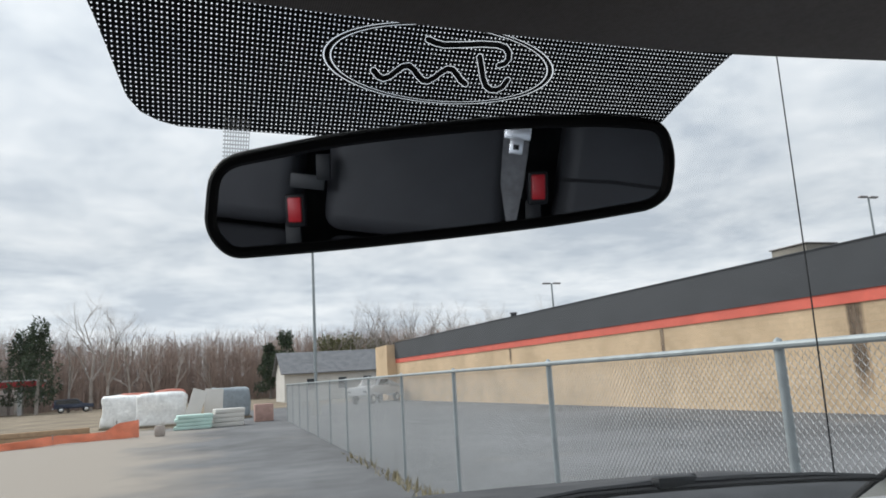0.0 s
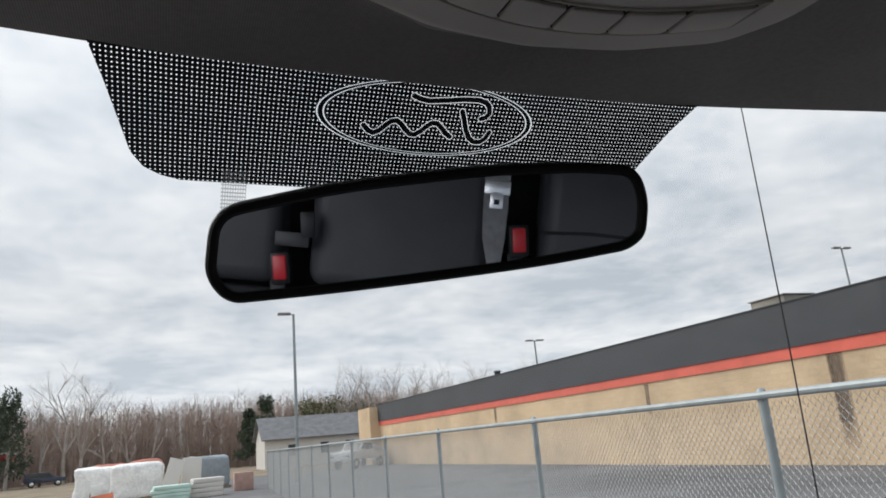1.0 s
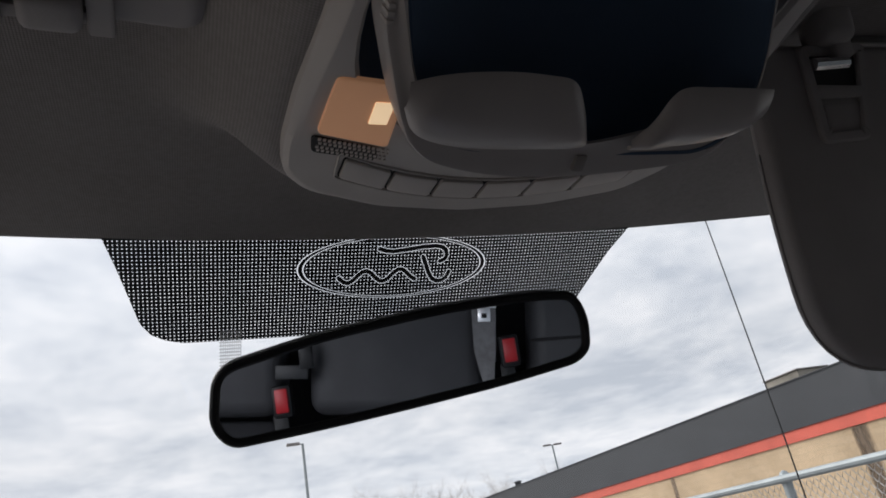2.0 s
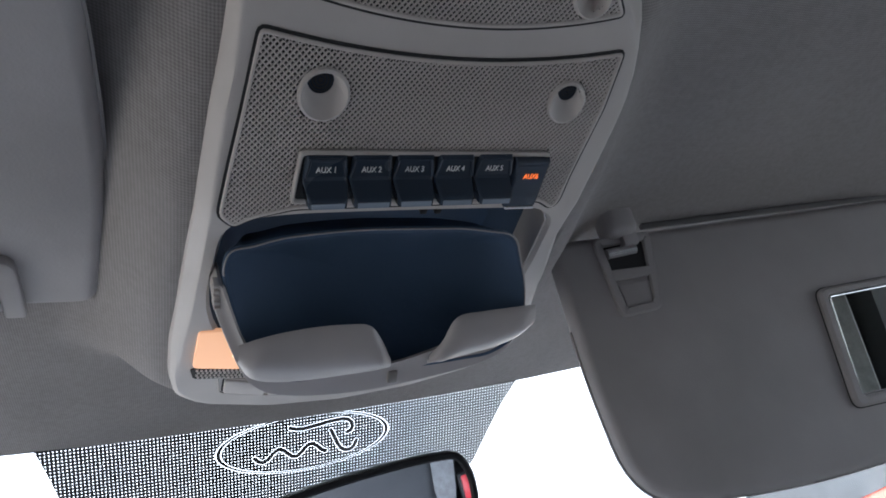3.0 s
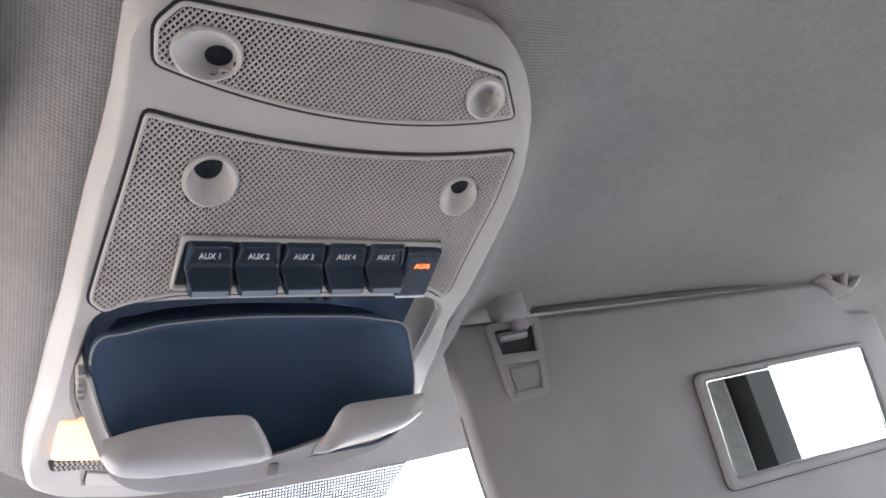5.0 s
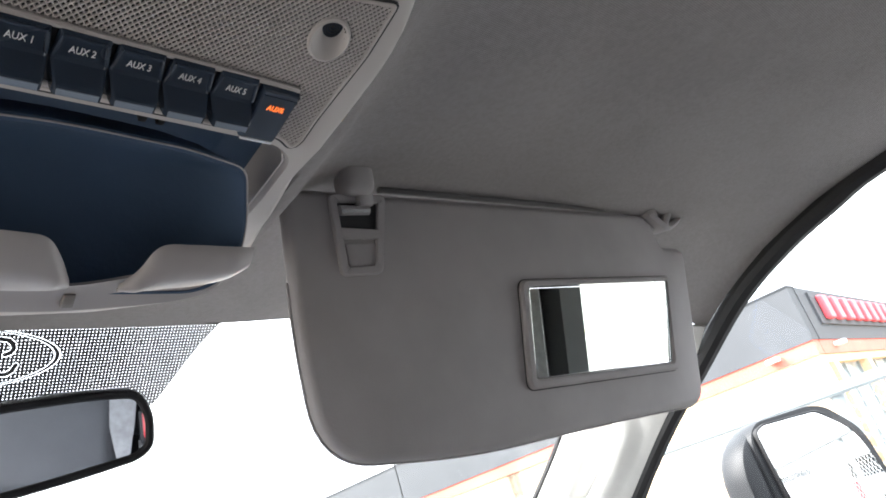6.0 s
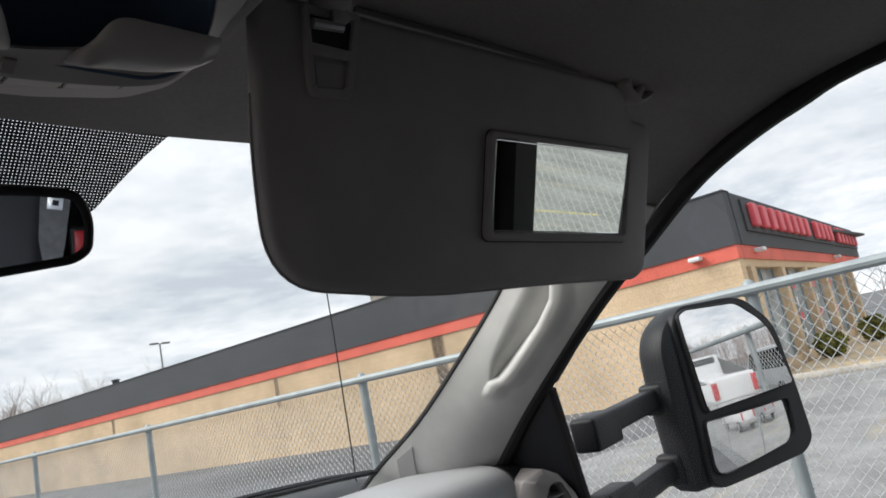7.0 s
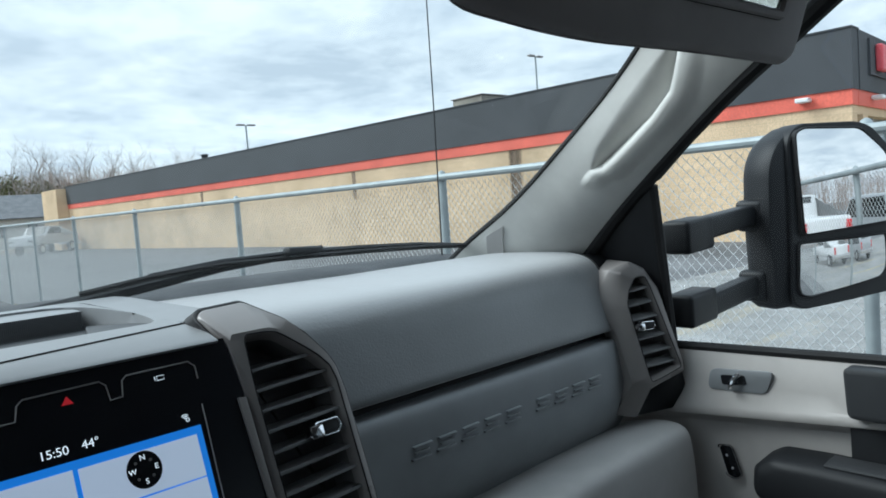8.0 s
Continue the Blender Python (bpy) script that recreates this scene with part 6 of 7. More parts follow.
def buckle(x, u, turn):
    b = thing("belt_buckle", seat_at(x, u - 0.05, 0.0), "black seat belt buckle with a red release button", "seat belt buckle", "bench belt buckles")
    part("housing", box(0, 0, 0, 0.040, 0.064, 0.026, 0.006, seat_m(x, u, 0.004, turn)), BLACK, b)
    part("release", box(0, 0, 0, 0.026, 0.048, 0.010, 0.003, seat_m(x, u + 0.002, 0.0165, turn)), RED_PLASTIC, b, "red release button")
    part("stalk", box(0, 0, 0, 0.030, 0.07, 0.010, 0.002, seat_m(x, u - 0.06, 0.0, turn)), BLACK, b)
    return b


buckle(0.160, 0.0, 8)
buckle(-0.300, -0.095, 8)
belt = thing("bench_seat_belt", seat_at(0.11, -0.06, 0.0), "grey seat belt with a steel tongue laid over the bench", "seat belt")
part("webbing", thick(loft([[seat_at(x - q, u, w), seat_at(x, u, w + 0.002), seat_at(x + q, u, w)] for x, u, w, q in ((0.108, 0.20, 0.006, 0.025), (0.108, 0.10, 0.008, 0.025), (0.109, 0.05, 0.009, 0.024), (0.110, 0.0, 0.010, 0.022), (0.113, -0.035, 0.012, 0.016), (0.117, -0.07, 0.010, 0.010))]), 0.002), BELT, belt)
tng = part("tongue", join(box(0, 0, 0, 0.050, 0.026, 0.003, 0.0012, seat_m(0.109, 0.100, 0.014)), box(0, 0, 0, 0.026, 0.034, 0.003, 0.0012, seat_m(0.109, 0.076, 0.014))), TONGUE, belt, "bright steel belt tongue")
part("slot", box(0, 0, 0, 0.011, 0.010, 0.001, 0.0003, seat_m(0.109, 0.072, 0.0162)), BLACK, tng)
strap = thing("stowed_strap", seat_at(-0.28, -0.05, 0.0), "dark folded strap lying on the bench", "strap")
part("webbing", box(0, 0, 0, 0.066, 0.028, 0.006, 0.002, seat_m(-0.280, -0.036, 0.018)), BLACK_PAD, strap)
part("loop", box(0, 0, 0, 0.028, 0.050, 0.008, 0.003, seat_m(-0.252, -0.005, 0.018, 6)), BLACK, strap)

# ---- outside of the cab: wiper, antenna, door mirror ----
wp = thing("windscreen_wiper", (0.40, 0.94, 1.56), "black windscreen wiper parked along the cowl", "wiper")
part("blade", tube([ws(x, z, 0.022) for x, z in ((0.685, 1.603), (0.60, 1.6085), (0.50, 1.6125), (0.40, 1.615), (0.29, 1.617), (0.20, 1.611), (0.12, 1.600))], 0.0038, 6), RUBBER, wp, "long black rubber blade")
part("blade_spine", tube([ws(x, z, 0.034) for x, z in ((0.685, 1.604), (0.60, 1.612), (0.50, 1.617), (0.40, 1.620), (0.29, 1.620), (0.20, 1.612))], [0.003, 0.0045, 0.005, 0.005, 0.004, 0.003], 6), BLACK, wp)
part("arm", tube([ws(0.44, 1.622, 0.045), ws(0.30, 1.612, 0.045), ws(0.14, 1.588, 0.05), ws(0.02, 1.570, 0.06)], [0.006, 0.007, 0.009, 0.012], 8), BLACK, wp, "black wiper arm")
part("joint", box(0, 0, 0, 0.060, 0.018, 0.014, 0.005, Matrix.Translation(ws(0.405, 1.622, 0.035)) @ pose(0, 0, 0, 0, 3, 6)), BLACK, wp, "hooked joint between arm and blade")
ant = thing("radio_antenna", (0.785, 1.0, 1.555), "thin black whip antenna on the cowl", "antenna")
part("mast", tube([(0.785, 1.0, 1.56), (0.792, 1.0, 1.85), (0.797, 1.0, 2.30)], [0.0016, 0.0014, 0.0011], 6), BLACK, ant)
part("base", tube([(0.785, 1.0, 1.545), (0.785, 1.0, 1.562), (0.785, 1.0, 1.575)], [0.010, 0.007, 0.003], 10), BLACK, ant, "black rubber antenna base")

dm = thing("door_mirror", (1.02, 0.53, 1.52), "large black telescopic towing mirror with two glasses", "door mirror")
mx_axis = Vector((1.0, -0.404, 0.0)).normalized()
mm = Matrix((mx_axis, Vector((0, 0, 1)), mx_axis.cross(Vector((0, 0, 1))))).transposed().to_4x4()
mm.translation = (1.15, 0.495, 0.0)
if (mm.to_3x3() @ Vector((0, 0, 1))).y > 0:
    mm = mm @ Matrix.Diagonal((1, 1, -1, 1))
K = math.sqrt(1 + 0.404 ** 2)
P = lambda pts: [((x - 1.15) * K, z) for x, z in pts]
ho = rounded(P([(1.140, 1.742), (1.165, 1.765), (1.296, 1.7660), (1.330, 1.756), (1.388, 1.702), (1.402, 1.580), (1.408, 1.472), (1.378, 1.450), (1.250, 1.443), (1.160, 1.440), (1.136, 1.455), (1.140, 1.60)]), [0.02, 0.02, 0.02, 0.02, 0.03, 0.03, 0.03, 0.02, 0.02, 0.02, 0.015, 0.02], 5)
part("housing", stack([(grown(ho, -0.006), 0.006), (grown(ho, -0.001), 0.004), (ho, -0.004), (ho, -0.035), (grown(ho, -0.012), -0.062), (grown(ho, -0.030), -0.078), (grown(ho, -0.050), -0.085)], mm, False, True), BLACK, dm, "black grained housing")
g1 = rounded(P([(1.152, 1.747), (1.172, 1.7545), (1.294, 1.7510), (1.358, 1.700), (1.3800, 1.584), (1.1595, 1.574)]), [0.008, 0.008, 0.015, 0.03, 0.008, 0.008], 4)
g2 = rounded(P([(1.1545, 1.556), (1.362, 1.5560), (1.357, 1.494), (1.335, 1.482), (1.170, 1.4640), (1.1500, 1.473)]), [0.006, 0.008, 0.015, 0.02, 0.012, 0.01], 4)
part("split_line", tube([mm @ Vector((x, z, h)) for x, z, h in ((-0.030, 1.640, -0.004), (-0.0475, 1.640, -0.014), (-0.0485, 1.640, -0.050), (-0.040, 1.640, -0.068))], 0.0012, 5), RUBBER, dm)
f = part("face_frame", slab(grown(ho, -0.003), 0.002, 0.006, mm), BLACK, dm, "black inner frame")


def bowed(points, radius, base, tilt=0.0):
    """Mirror glass bowed outwards like the cap of a ball."""
    fine = []
    for (x0, y0), (x1, y1) in zip(points, points[1:] + points[:1]):
        steps = max(1, int(math.hypot(x1 - x0, y1 - y0) / 0.008))
        fine += [(x0 + (x1 - x0) * i / steps, y0 + (y1 - y0) * i / steps) for i in range(steps)]
    points = fine
    cx, cy = (min(p[0] for p in points) + max(p[0] for p in points)) / 2, (min(p[1] for p in points) + max(p[1] for p in points)) / 2
    rows = []
    for k in range(13):
        q = 1 - k / 12 * 0.999
        ring_ = [(cx + (x - cx) * q, cy + (y - cy) * q) for x, y in points]
        rows.append([mm @ Vector((x, y, base - tilt * (y - cy) - ((x - cx) ** 2 + (y - cy) ** 2) / (2 * radius))) for x, y in ring_])
    return loft(rows, closed=True)


part("main_glass", bowed(g1, 4.0, 0.0165, 0.040), SIDE_MIRROR, dm, "slightly bowed main mirror glass")
part("spotter_glass", bowed(g2, 0.7, 0.0150), SIDE_MIRROR, dm, "lower wide-angle mirror glass")
part("glass_rim", ring(grown(g1, 0.004), grown(g1, 0.0004), 0.005, 0.0150, mm, 0.0015), RUBBER, dm)
part("glass_rim", ring(grown(g2, 0.004), grown(g2, 0.0004), 0.005, 0.012, mm, 0.0015), RUBBER, dm)
shell = rounded(P([(1.112, 1.445), (1.104, 1.60), (1.107, 1.695), (1.126, 1.735), (1.168, 1.7635), (1.200, 1.760), (1.200, 1.445)]), [0.012, 0.03, 0.03, 0.03, 0.02, 0.01, 0.01], 5)
part("inner_side", stack([(grown(shell, -0.010), -0.002), (grown(shell, -0.003), -0.006), (shell, -0.014), (shell, -0.050), (grown(shell, -0.006), -0.066), (grown(shell, -0.016), -0.076)], mm), BLACK, dm, "black rounded inner shell")
for z, za in ((1.602, 1.607), (1.488, 1.482)):
    part("arm", box(0, 0, 0, 0.30, 0.034, 0.036, 0.007, Matrix.Translation((1.030, 0.560, za)) @ pose(0, 0, 0, 0, -3, 0), 3), BLACK, dm, "black telescopic arm")
    part("collar", box(0, 0, 0, 0.030, 0.050, 0.056, 0.009, Matrix.Translation((1.128, 0.555, za + 0.004)) @ pose(0, 0, 0, 0, -3, 0), 3), BLACK, dm, "black rubber collar")
    part("arm_socket", box(0, 0, 0, 0.085, 0.046, 0.052, 0.007, Matrix.Translation((0.905, 0.560, z - 0.006)) @ pose(0, 0, 0, 0, -2, 0), 3), BLACK, dm, "black arm socket")

# ---- ground ----
rows = [[(x, y, 0.0) for x in (-2500, -200, -40, 0, 40, 200, 2500)] for y in (-2500, -200, -40, 0, 40, 200, 2500)]
single("ground", loft(rows), ASPHALT, "worn grey asphalt car park", "ground", kind="structure")


def patch(pts, z, mat, label, name="ground_patch"):
    v = [(x, y, z) for x, y in pts] + [(x, y, -0.02) for x, y in pts]
    n = len(pts)
    return single(name, raw(v, [tuple(range(n))] + [(i, (i + 1) % n, n + (i + 1) % n, n + i) for i in range(n)]), mat, label, "ground", kind="structure", smooth=False)


patch([(-60, 42), (-12, 38), (2.0, 40), (3.6, 60), (16.0, 66), (17, 100), (60, 110), (60, 190), (-90, 190), (-90, 60)], 0.012, DIRT, "bare trampled earth with dry grass")
_o = Nodes("old_pale_asphalt", (0.245, 0.245, 0.24), 0.9, 0.0, 0.3)
_o.vary(_o.noise(0.35, 6.0), 0.75, 1.2).vary(_o.noise(2.2, 5.0), 0.86, 1.12).vary(_o.noise(60.0, 2.0), 0.82, 1.16)
_o.tint(_o.noise(0.5, 6.0, 0.65, (0.35, 1.6, 1.0)), (0.34, 0.30, 0.22), 0.56, 0.72).bump(_o.noise(90.0, 2.0), 0.4, 0.006)
patch([(3.2, -45), (70, -45), (70, 0.45), (18.5, 0.45), (18.5, 5.2), (9.0, 6.4), (3.3, 5.6)], 0.010, _o.m, "pale worn asphalt beyond the fence", "pavement")
LINE = simple("faded_yellow_line", (0.42, 0.36, 0.14), 0.9, 0, 3.0, 0.3, 0.1, 40.0)
for k in range(6):
    patch([(6.0, -2.0 - 2.8 * k), (11.0, -2.0 - 2.8 * k), (11.0, -1.9 - 2.8 * k), (6.0, -1.9 - 2.8 * k)], 0.014, LINE, "faded yellow parking line", "parking_line")
single("kerb", box(18.62, 2.85, 0.07, 0.16, 4.9, 0.16, 0.03), CONCRETE, "pale concrete kerb round the planting bed", "kerb", kind="structure")
patch([(18.70, 0.5), (60, 0.5), (60, 6.4), (39.5, 6.5), (18.70, 5.4)], 0.11, MULCH, "bed of tan mulch before the shop front", "planting_bed")

# ---- chain-link fence ----


def fence_x(y):
    return 2.871 + 0.0435 * y


POST_Y = [0.872 - 3.05 * k for k in range(5, 0, -1)] + [0.872] + [3.339 + 3.05 * k for k in range(12)]
fence = thing("chain_link_fence", (fence_x(3.3), 3.3, 0.0), "galvanised chain-link fence along the car park", "fence")
for y in POST_Y:
    r = 0.026 if y in (0.872,) else 0.028
    p = part("post", tube([(fence_x(y), y, -0.05), (fence_x(y), y, 1.815)], r, 12), GALV, fence, "galvanised steel post")
    part("post_cap", tube([(fence_x(y), y, 1.80), (fence_x(y), y, 1.835), (fence_x(y), y, 1.862), (fence_x(y), y, 1.870)], [r + 0.004, r + 0.006, r * 0.7, 0.004], 12), GALV, p)
part("top_rail", tube([(fence_x(y) - 0.035, y, 1.825) for y in (POST_Y[0], 0.872, 12.0, POST_Y[-1])], 0.022, 10), GALV, fence, "galvanised top rail")


def wires(y0, y1, name):
    """Woven wire: each wire zigzags from the ground to the rail, hooked into its neighbours."""
    w, rise, z0, z1, r = 0.0128, 0.0268, 0.03, 1.80, 0.0018
    n = int((z1 - z0) / rise)
    v, f = [], []
    for c in range(int((y1 - y0) / (2 * w))):
        yc = y0 + 2 * w * (c + 0.5)
        base = len(v)
        for i in range(n + 1):
            side = 1 if ((i + c) % 2) else -1
            y, z = yc + side * w * 1.04, z0 + i * rise
            x = fence_x(y) + 0.004 * side
            v += [(x - r, y, z - r * 0.6), (x + r, y - r * side, z), (x + r * 0.2, y + r * side, z + r)]
            if i:
                b = base + 3 * i
                for k in range(3):
                    m = (k + 1) % 3
                    f.append((b - 3 + k, b - 3 + m, b + m, b + k))
    me = bpy.data.meshes.new(name)
    me.from_pydata(v, [], f)
    me.materials.append(WIRE)
    ob = new(name, me)
    ob.parent, ob.matrix_parent_inverse = fence, fence.matrix_world.inverted()
    ob["kind"] = "stuff"
    return ob


wires(POST_Y[0], POST_Y[-1], "wire_mesh")

# ---- the long shop building ----
B0, B1, B2 = Vector((18.39, 5.51, 0)), Vector((17.08, 61.36, 0)), Vector((41.6, 6.73, 0))
shop = thing("shop_building", (25, 30, 0), "long tan block shop with charcoal fascia and red band", "building")


def wall_frame(a, b):
    """x along the wall from a to b, y up, z outwards."""
    d = (b - a).normalized()
    n = d.cross(Vector((0, 0, 1)))
    m = Matrix((d, Vector((0, 0, 1)), n)).transposed().to_4x4()
    m.translation = a
    return m, (b - a).length


mw, LW = wall_frame(B1, B0)
if (mw.to_3x3() @ Vector((0, 0, 1))).x > 0:
    mw = mw @ Matrix.Diagonal((1, 1, -1, 1))


def wbox(m, x0, x1, z0, z1, d0, d1, bevel=0.0):
    return box((x0 + x1) / 2, (z0 + z1) / 2, (d0 + d1) / 2, x1 - x0, z1 - z0, abs(d1 - d0), bevel, m)


part("wall", wbox(mw, 0, LW, 0, 3.19, -0.4, 0), BLOCK, shop, "tan split-faced block side wall", False)
part("red_band", wbox(mw, -0.03, LW + 0.03, 3.19, 3.55, -0.4, 0.05), RED_PAINT, shop, "faded red painted band", False)
part("fascia", wbox(mw, -0.06, LW + 0.06, 3.55, 4.95, -0.4, 0.09), CLADDING, shop, "charcoal cladding along the top", False)
part("coping", wbox(mw, -0.08, LW + 0.08, 4.95, 4.985, -0.45, 0.12), CLADDING, shop, "thin metal coping", False)
mf, LF = wall_frame(B0, B2)
if (mf.to_3x3() @ Vector((0, 0, 1))).y > 0:
    mf = mf @ Matrix.Diagonal((1, 1, -1, 1))
part("front_red_band", wbox(mf, 0.4, LF, 3.19, 3.55, -0.4, 0.05), RED_PAINT, shop, "faded red painted band", False)
part("front_fascia", wbox(mf, 0.4, LF, 3.55, 4.95, -0.4, 0.09), CLADDING, shop, "charcoal cladding along the top", False)
part("front_soffit", wbox(mf, 0.4, LF, 2.98, 3.19, -0.4, 0), BLOCK, shop, "tan block lintel", False)
part("roof_sheet", box(29.6, 33.5, 4.55, 22.5, 55, 0.1), CLADDING, shop, "dark flat roof", False)
x = 0.4
for k in range(6):
    part("column", wbox(mf, x + 0.3, x + 0.76, 0, 2.98, -0.4, 0.06), BLOCK, shop, "tan block column", False)
    if k < 5:
        w = part("shop_window", wbox(mf, x + 0.76, x + 3.92, 0.35, 2.98, -0.30, -0.24), SHOP_GLASS, shop, "tall shop window, pale sky reflection painted into its glass", False)
        part("window_sill", wbox(mf, x + 0.76, x + 3.92, 0.0, 0.35, -0.4, -0.02), BLOCK, w, "", False)
        for q in (0, 1.55, 3.09):
            part("mullion", wbox(mf, x + 0.76 + q, x + 0.83 + q, 0.35, 2.98, -0.24, -0.18), GALV, w, "", False)
        if k >= 1:
            for r in range(4):
                part("window_notice", wbox(mf, x + 1.35 + 0.3 * (r % 2), x + 2.9 + 0.2 * (r % 2), 0.75 + 0.52 * r, 1.0 + 0.52 * r, -0.235, -0.23), SIGN_RED if r % 2 else MARK, w, "", False)
    x += 4.62 - 1.0
sg = part("shop_sign", wbox(mf, 1.2, LF - 0.1, 3.95, 4.82, 0.09, 0.15), CLADDING, shop, "sign board with raised red bars", False)
xs, gap = 1.65, 0.0
for group in (8, 4, 6):
    for k in range(group):
        part("sign_bar", wbox(mf, xs, xs + 0.56, 4.06, 4.72, 0.15, 0.32, 0.05), SIGN_RED, sg, "", False)
        xs += 1.06
    xs += 0.95
for m, u in ((mw, LW - 1.0), (mf, 1.7), (mf, 15.0)):
    part("flood_lamp", wbox(m, u - 0.16, u + 0.16, 3.36, 3.47, 0.05, 0.32, 0.03), WHITE_PAINT, shop, "small white flood lamp", False)
for u, w, z0, z1 in ((LW - 10.2, 0.42, 1.2, 3.12), (LW - 10.15, 0.62, 0.4, 3.18), (LW - 19.0, 0.30, 1.9, 3.15), (LW - 33.0, 0.35, 2.2, 3.15)):
    part("stain", wbox(mw, u - w / 2, u + w / 2, z0, z1, 0.001, 0.005, 0.001), STAIN, shop, "dark water stain down the wall", False)
part("end_wall", box(20.25, 63.4, 2.4, 8.0, 4.0, 4.8), BLOCK, shop, "lower tan block end of the building", False)
hv = thing("roof_unit", (19.4, 18.4, 4.6), "grey-tan air-conditioning unit on the roof", "air conditioner")
part("casing", box(19.4, 18.3, 4.95, 1.3, 1.5, 0.80, 0.04), simple("weathered_unit_paint", (0.24, 0.22, 0.185), 0.8, 0, 2.0, 0.2), hv)
part("cap", box(19.4, 18.3, 5.365, 1.4, 1.6, 0.04, 0.01), BEZEL, hv)
vt = thing("roof_vent", (18.2, 38.9, 4.95), "small dark roof vent", "roof vent")
part("pipe", tube([(18.2, 38.9, 4.5), (18.2, 38.9, 5.25)], 0.18, 10), CLADDING, vt)
part("hood", tube([(18.2, 38.9, 5.25), (18.2, 38.9, 5.32)], [0.28, 0.16], 10), CLADDING, vt)

# shrubs before the shop
random.seed(4)


def shrub(x, y, r, label):
    b = thing("shrub", (x, y, 0.1), label, "shrub", "shrubs before the shop")
    v, f = [], []
    for _ in range(1500):
        d = Vector((random.gauss(0, 1), random.gauss(0, 1), random.gauss(0, 1))).normalized()
        rr = r * (0.75 + 0.3 * random.random()) * (0.9 + 0.2 * noise.noise(d * 2.5 + Vector((x, y, 0))))
        p = Vector((x, y, 0.15 + r * 0.72)) + Vector((d.x * rr, d.y * rr, d.z * rr * 0.85))
        if p.z < 0.12:
            continue
        a, c = Vector((random.gauss(0, 1), random.gauss(0, 1), random.gauss(0, 1))).normalized() * 0.075, Vector((random.gauss(0, 1), random.gauss(0, 1), random.gauss(0, 1))).normalized() * 0.05
        k = len(v)
        v += [p - a, p + c, p + a, p - c]
        f += [(k, k + 1, k + 2, k + 3)]
    part("leaves", raw(v, f), SHRUB, b, "", False)
    part("stem", tube([(x, y, 0.05), (x, y, 0.6)], [0.05, 0.03], 6), BARK, b)


shrub(23.0, 5.05, 0.46, "clipped yellow-green round shrub")
shrub(27.6, 4.6, 0.52, "clipped yellow-green round shrub")

# ---- lamp posts ----


def lamp_post(x, y, h, arms, label, base=True):
    p = thing("street_lamp", (x, y, 0), label, "street lamp", "car park lamps")
    part("pole", tube([(x, y, 0), (x, y, h)], [0.11, 0.075], 10), GALV, p, "tall grey steel pole")
    if base:
        part("foot", tube([(x, y, 0), (x, y, 0.75)], 0.28, 14), CONCRETE, p, "round concrete foot")
    for a in arms:
        hd = part("lamp_head", box(x + a * 0.55, y, h + 0.02, 0.75, 0.34, 0.14, 0.03), BEZEL, p, "flat grey lamp head")
        part("bracket", box(x + a * 0.12, y, h - 0.02, 0.24, 0.07, 0.06, 0.01), GALV, hd)
    return p


lamp_post(6.86, 42.6, 9.65, (-1,), "tall grey car park lamp with one head")
lamp_post(50.2, 40.0, 13.7, (-1, 1), "tall grey car park lamp with two heads")
lamp_post(32.4, 60.0, 9.9, (-1, 1), "tall grey car park lamp with two heads")
lamp_post(9.5, -28.0, 9.0, (1,), "tall grey car park lamp with one head")

# ---- far house and shed ----
hs = thing("small_house", (15, 83, 0), "white sided house with a grey shingle roof", "house")
part("wall", raw([(9.6, 80, 0), (20.8, 80, 0), (20.8, 88, 0), (9.6, 88, 0), (9.6, 80, 3.1), (20.8, 80, 3.1), (20.8, 88, 3.1), (9.6, 88, 3.1), (9.6, 84, 5.3), (20.8, 84, 5.3)], [(0, 1, 5, 4), (1, 2, 6, 9, 5), (2, 3, 7, 6), (3, 0, 4, 8, 7)]), SIDING, hs, "white board siding", False)
for s in (-1, 1):
    part("roof", thick(raw([(9.2, 84, 5.42), (21.2, 84, 5.42), (21.2, 84 + s * 4.5, 2.95), (9.2, 84 + s * 4.5, 2.95)], [(0, 1, 2, 3)]), 0.12), SHINGLE, hs, "grey shingle roof slope", False)
for xx in (12.5, 16.0, 18.8):
    part("window", box(xx, 79.97, 1.8, 0.9, 0.06, 1.2, 0.01), CAR_GLASS, hs, "small dark window")
gas = thing("fuel_station", (-24, 110, 0), "red and white roadside station far off", "shop")
part("canopy", box(-25, 110, 4.0, 12, 7, 0.7, 0.05), RED_PLASTIC, gas, "red canopy edge")
part("canopy_top", box(-25, 110, 4.45, 12.2, 7.2, 0.2, 0.02), WHITE_PAINT, gas)
for xx in (-29, -25, -21):
    part("pillar", box(xx, 108, 1.8, 0.5, 0.5, 3.6, 0.02), WHITE_PAINT, gas)
part("store", box(-30, 118, 1.7, 14, 6, 3.4, 0.05), SIDING, gas)
part("red_base", box(-27, 107, 0.5, 3.0, 1.0, 1.0, 0.05), RED_PLASTIC, gas)


# ---- vehicles ----


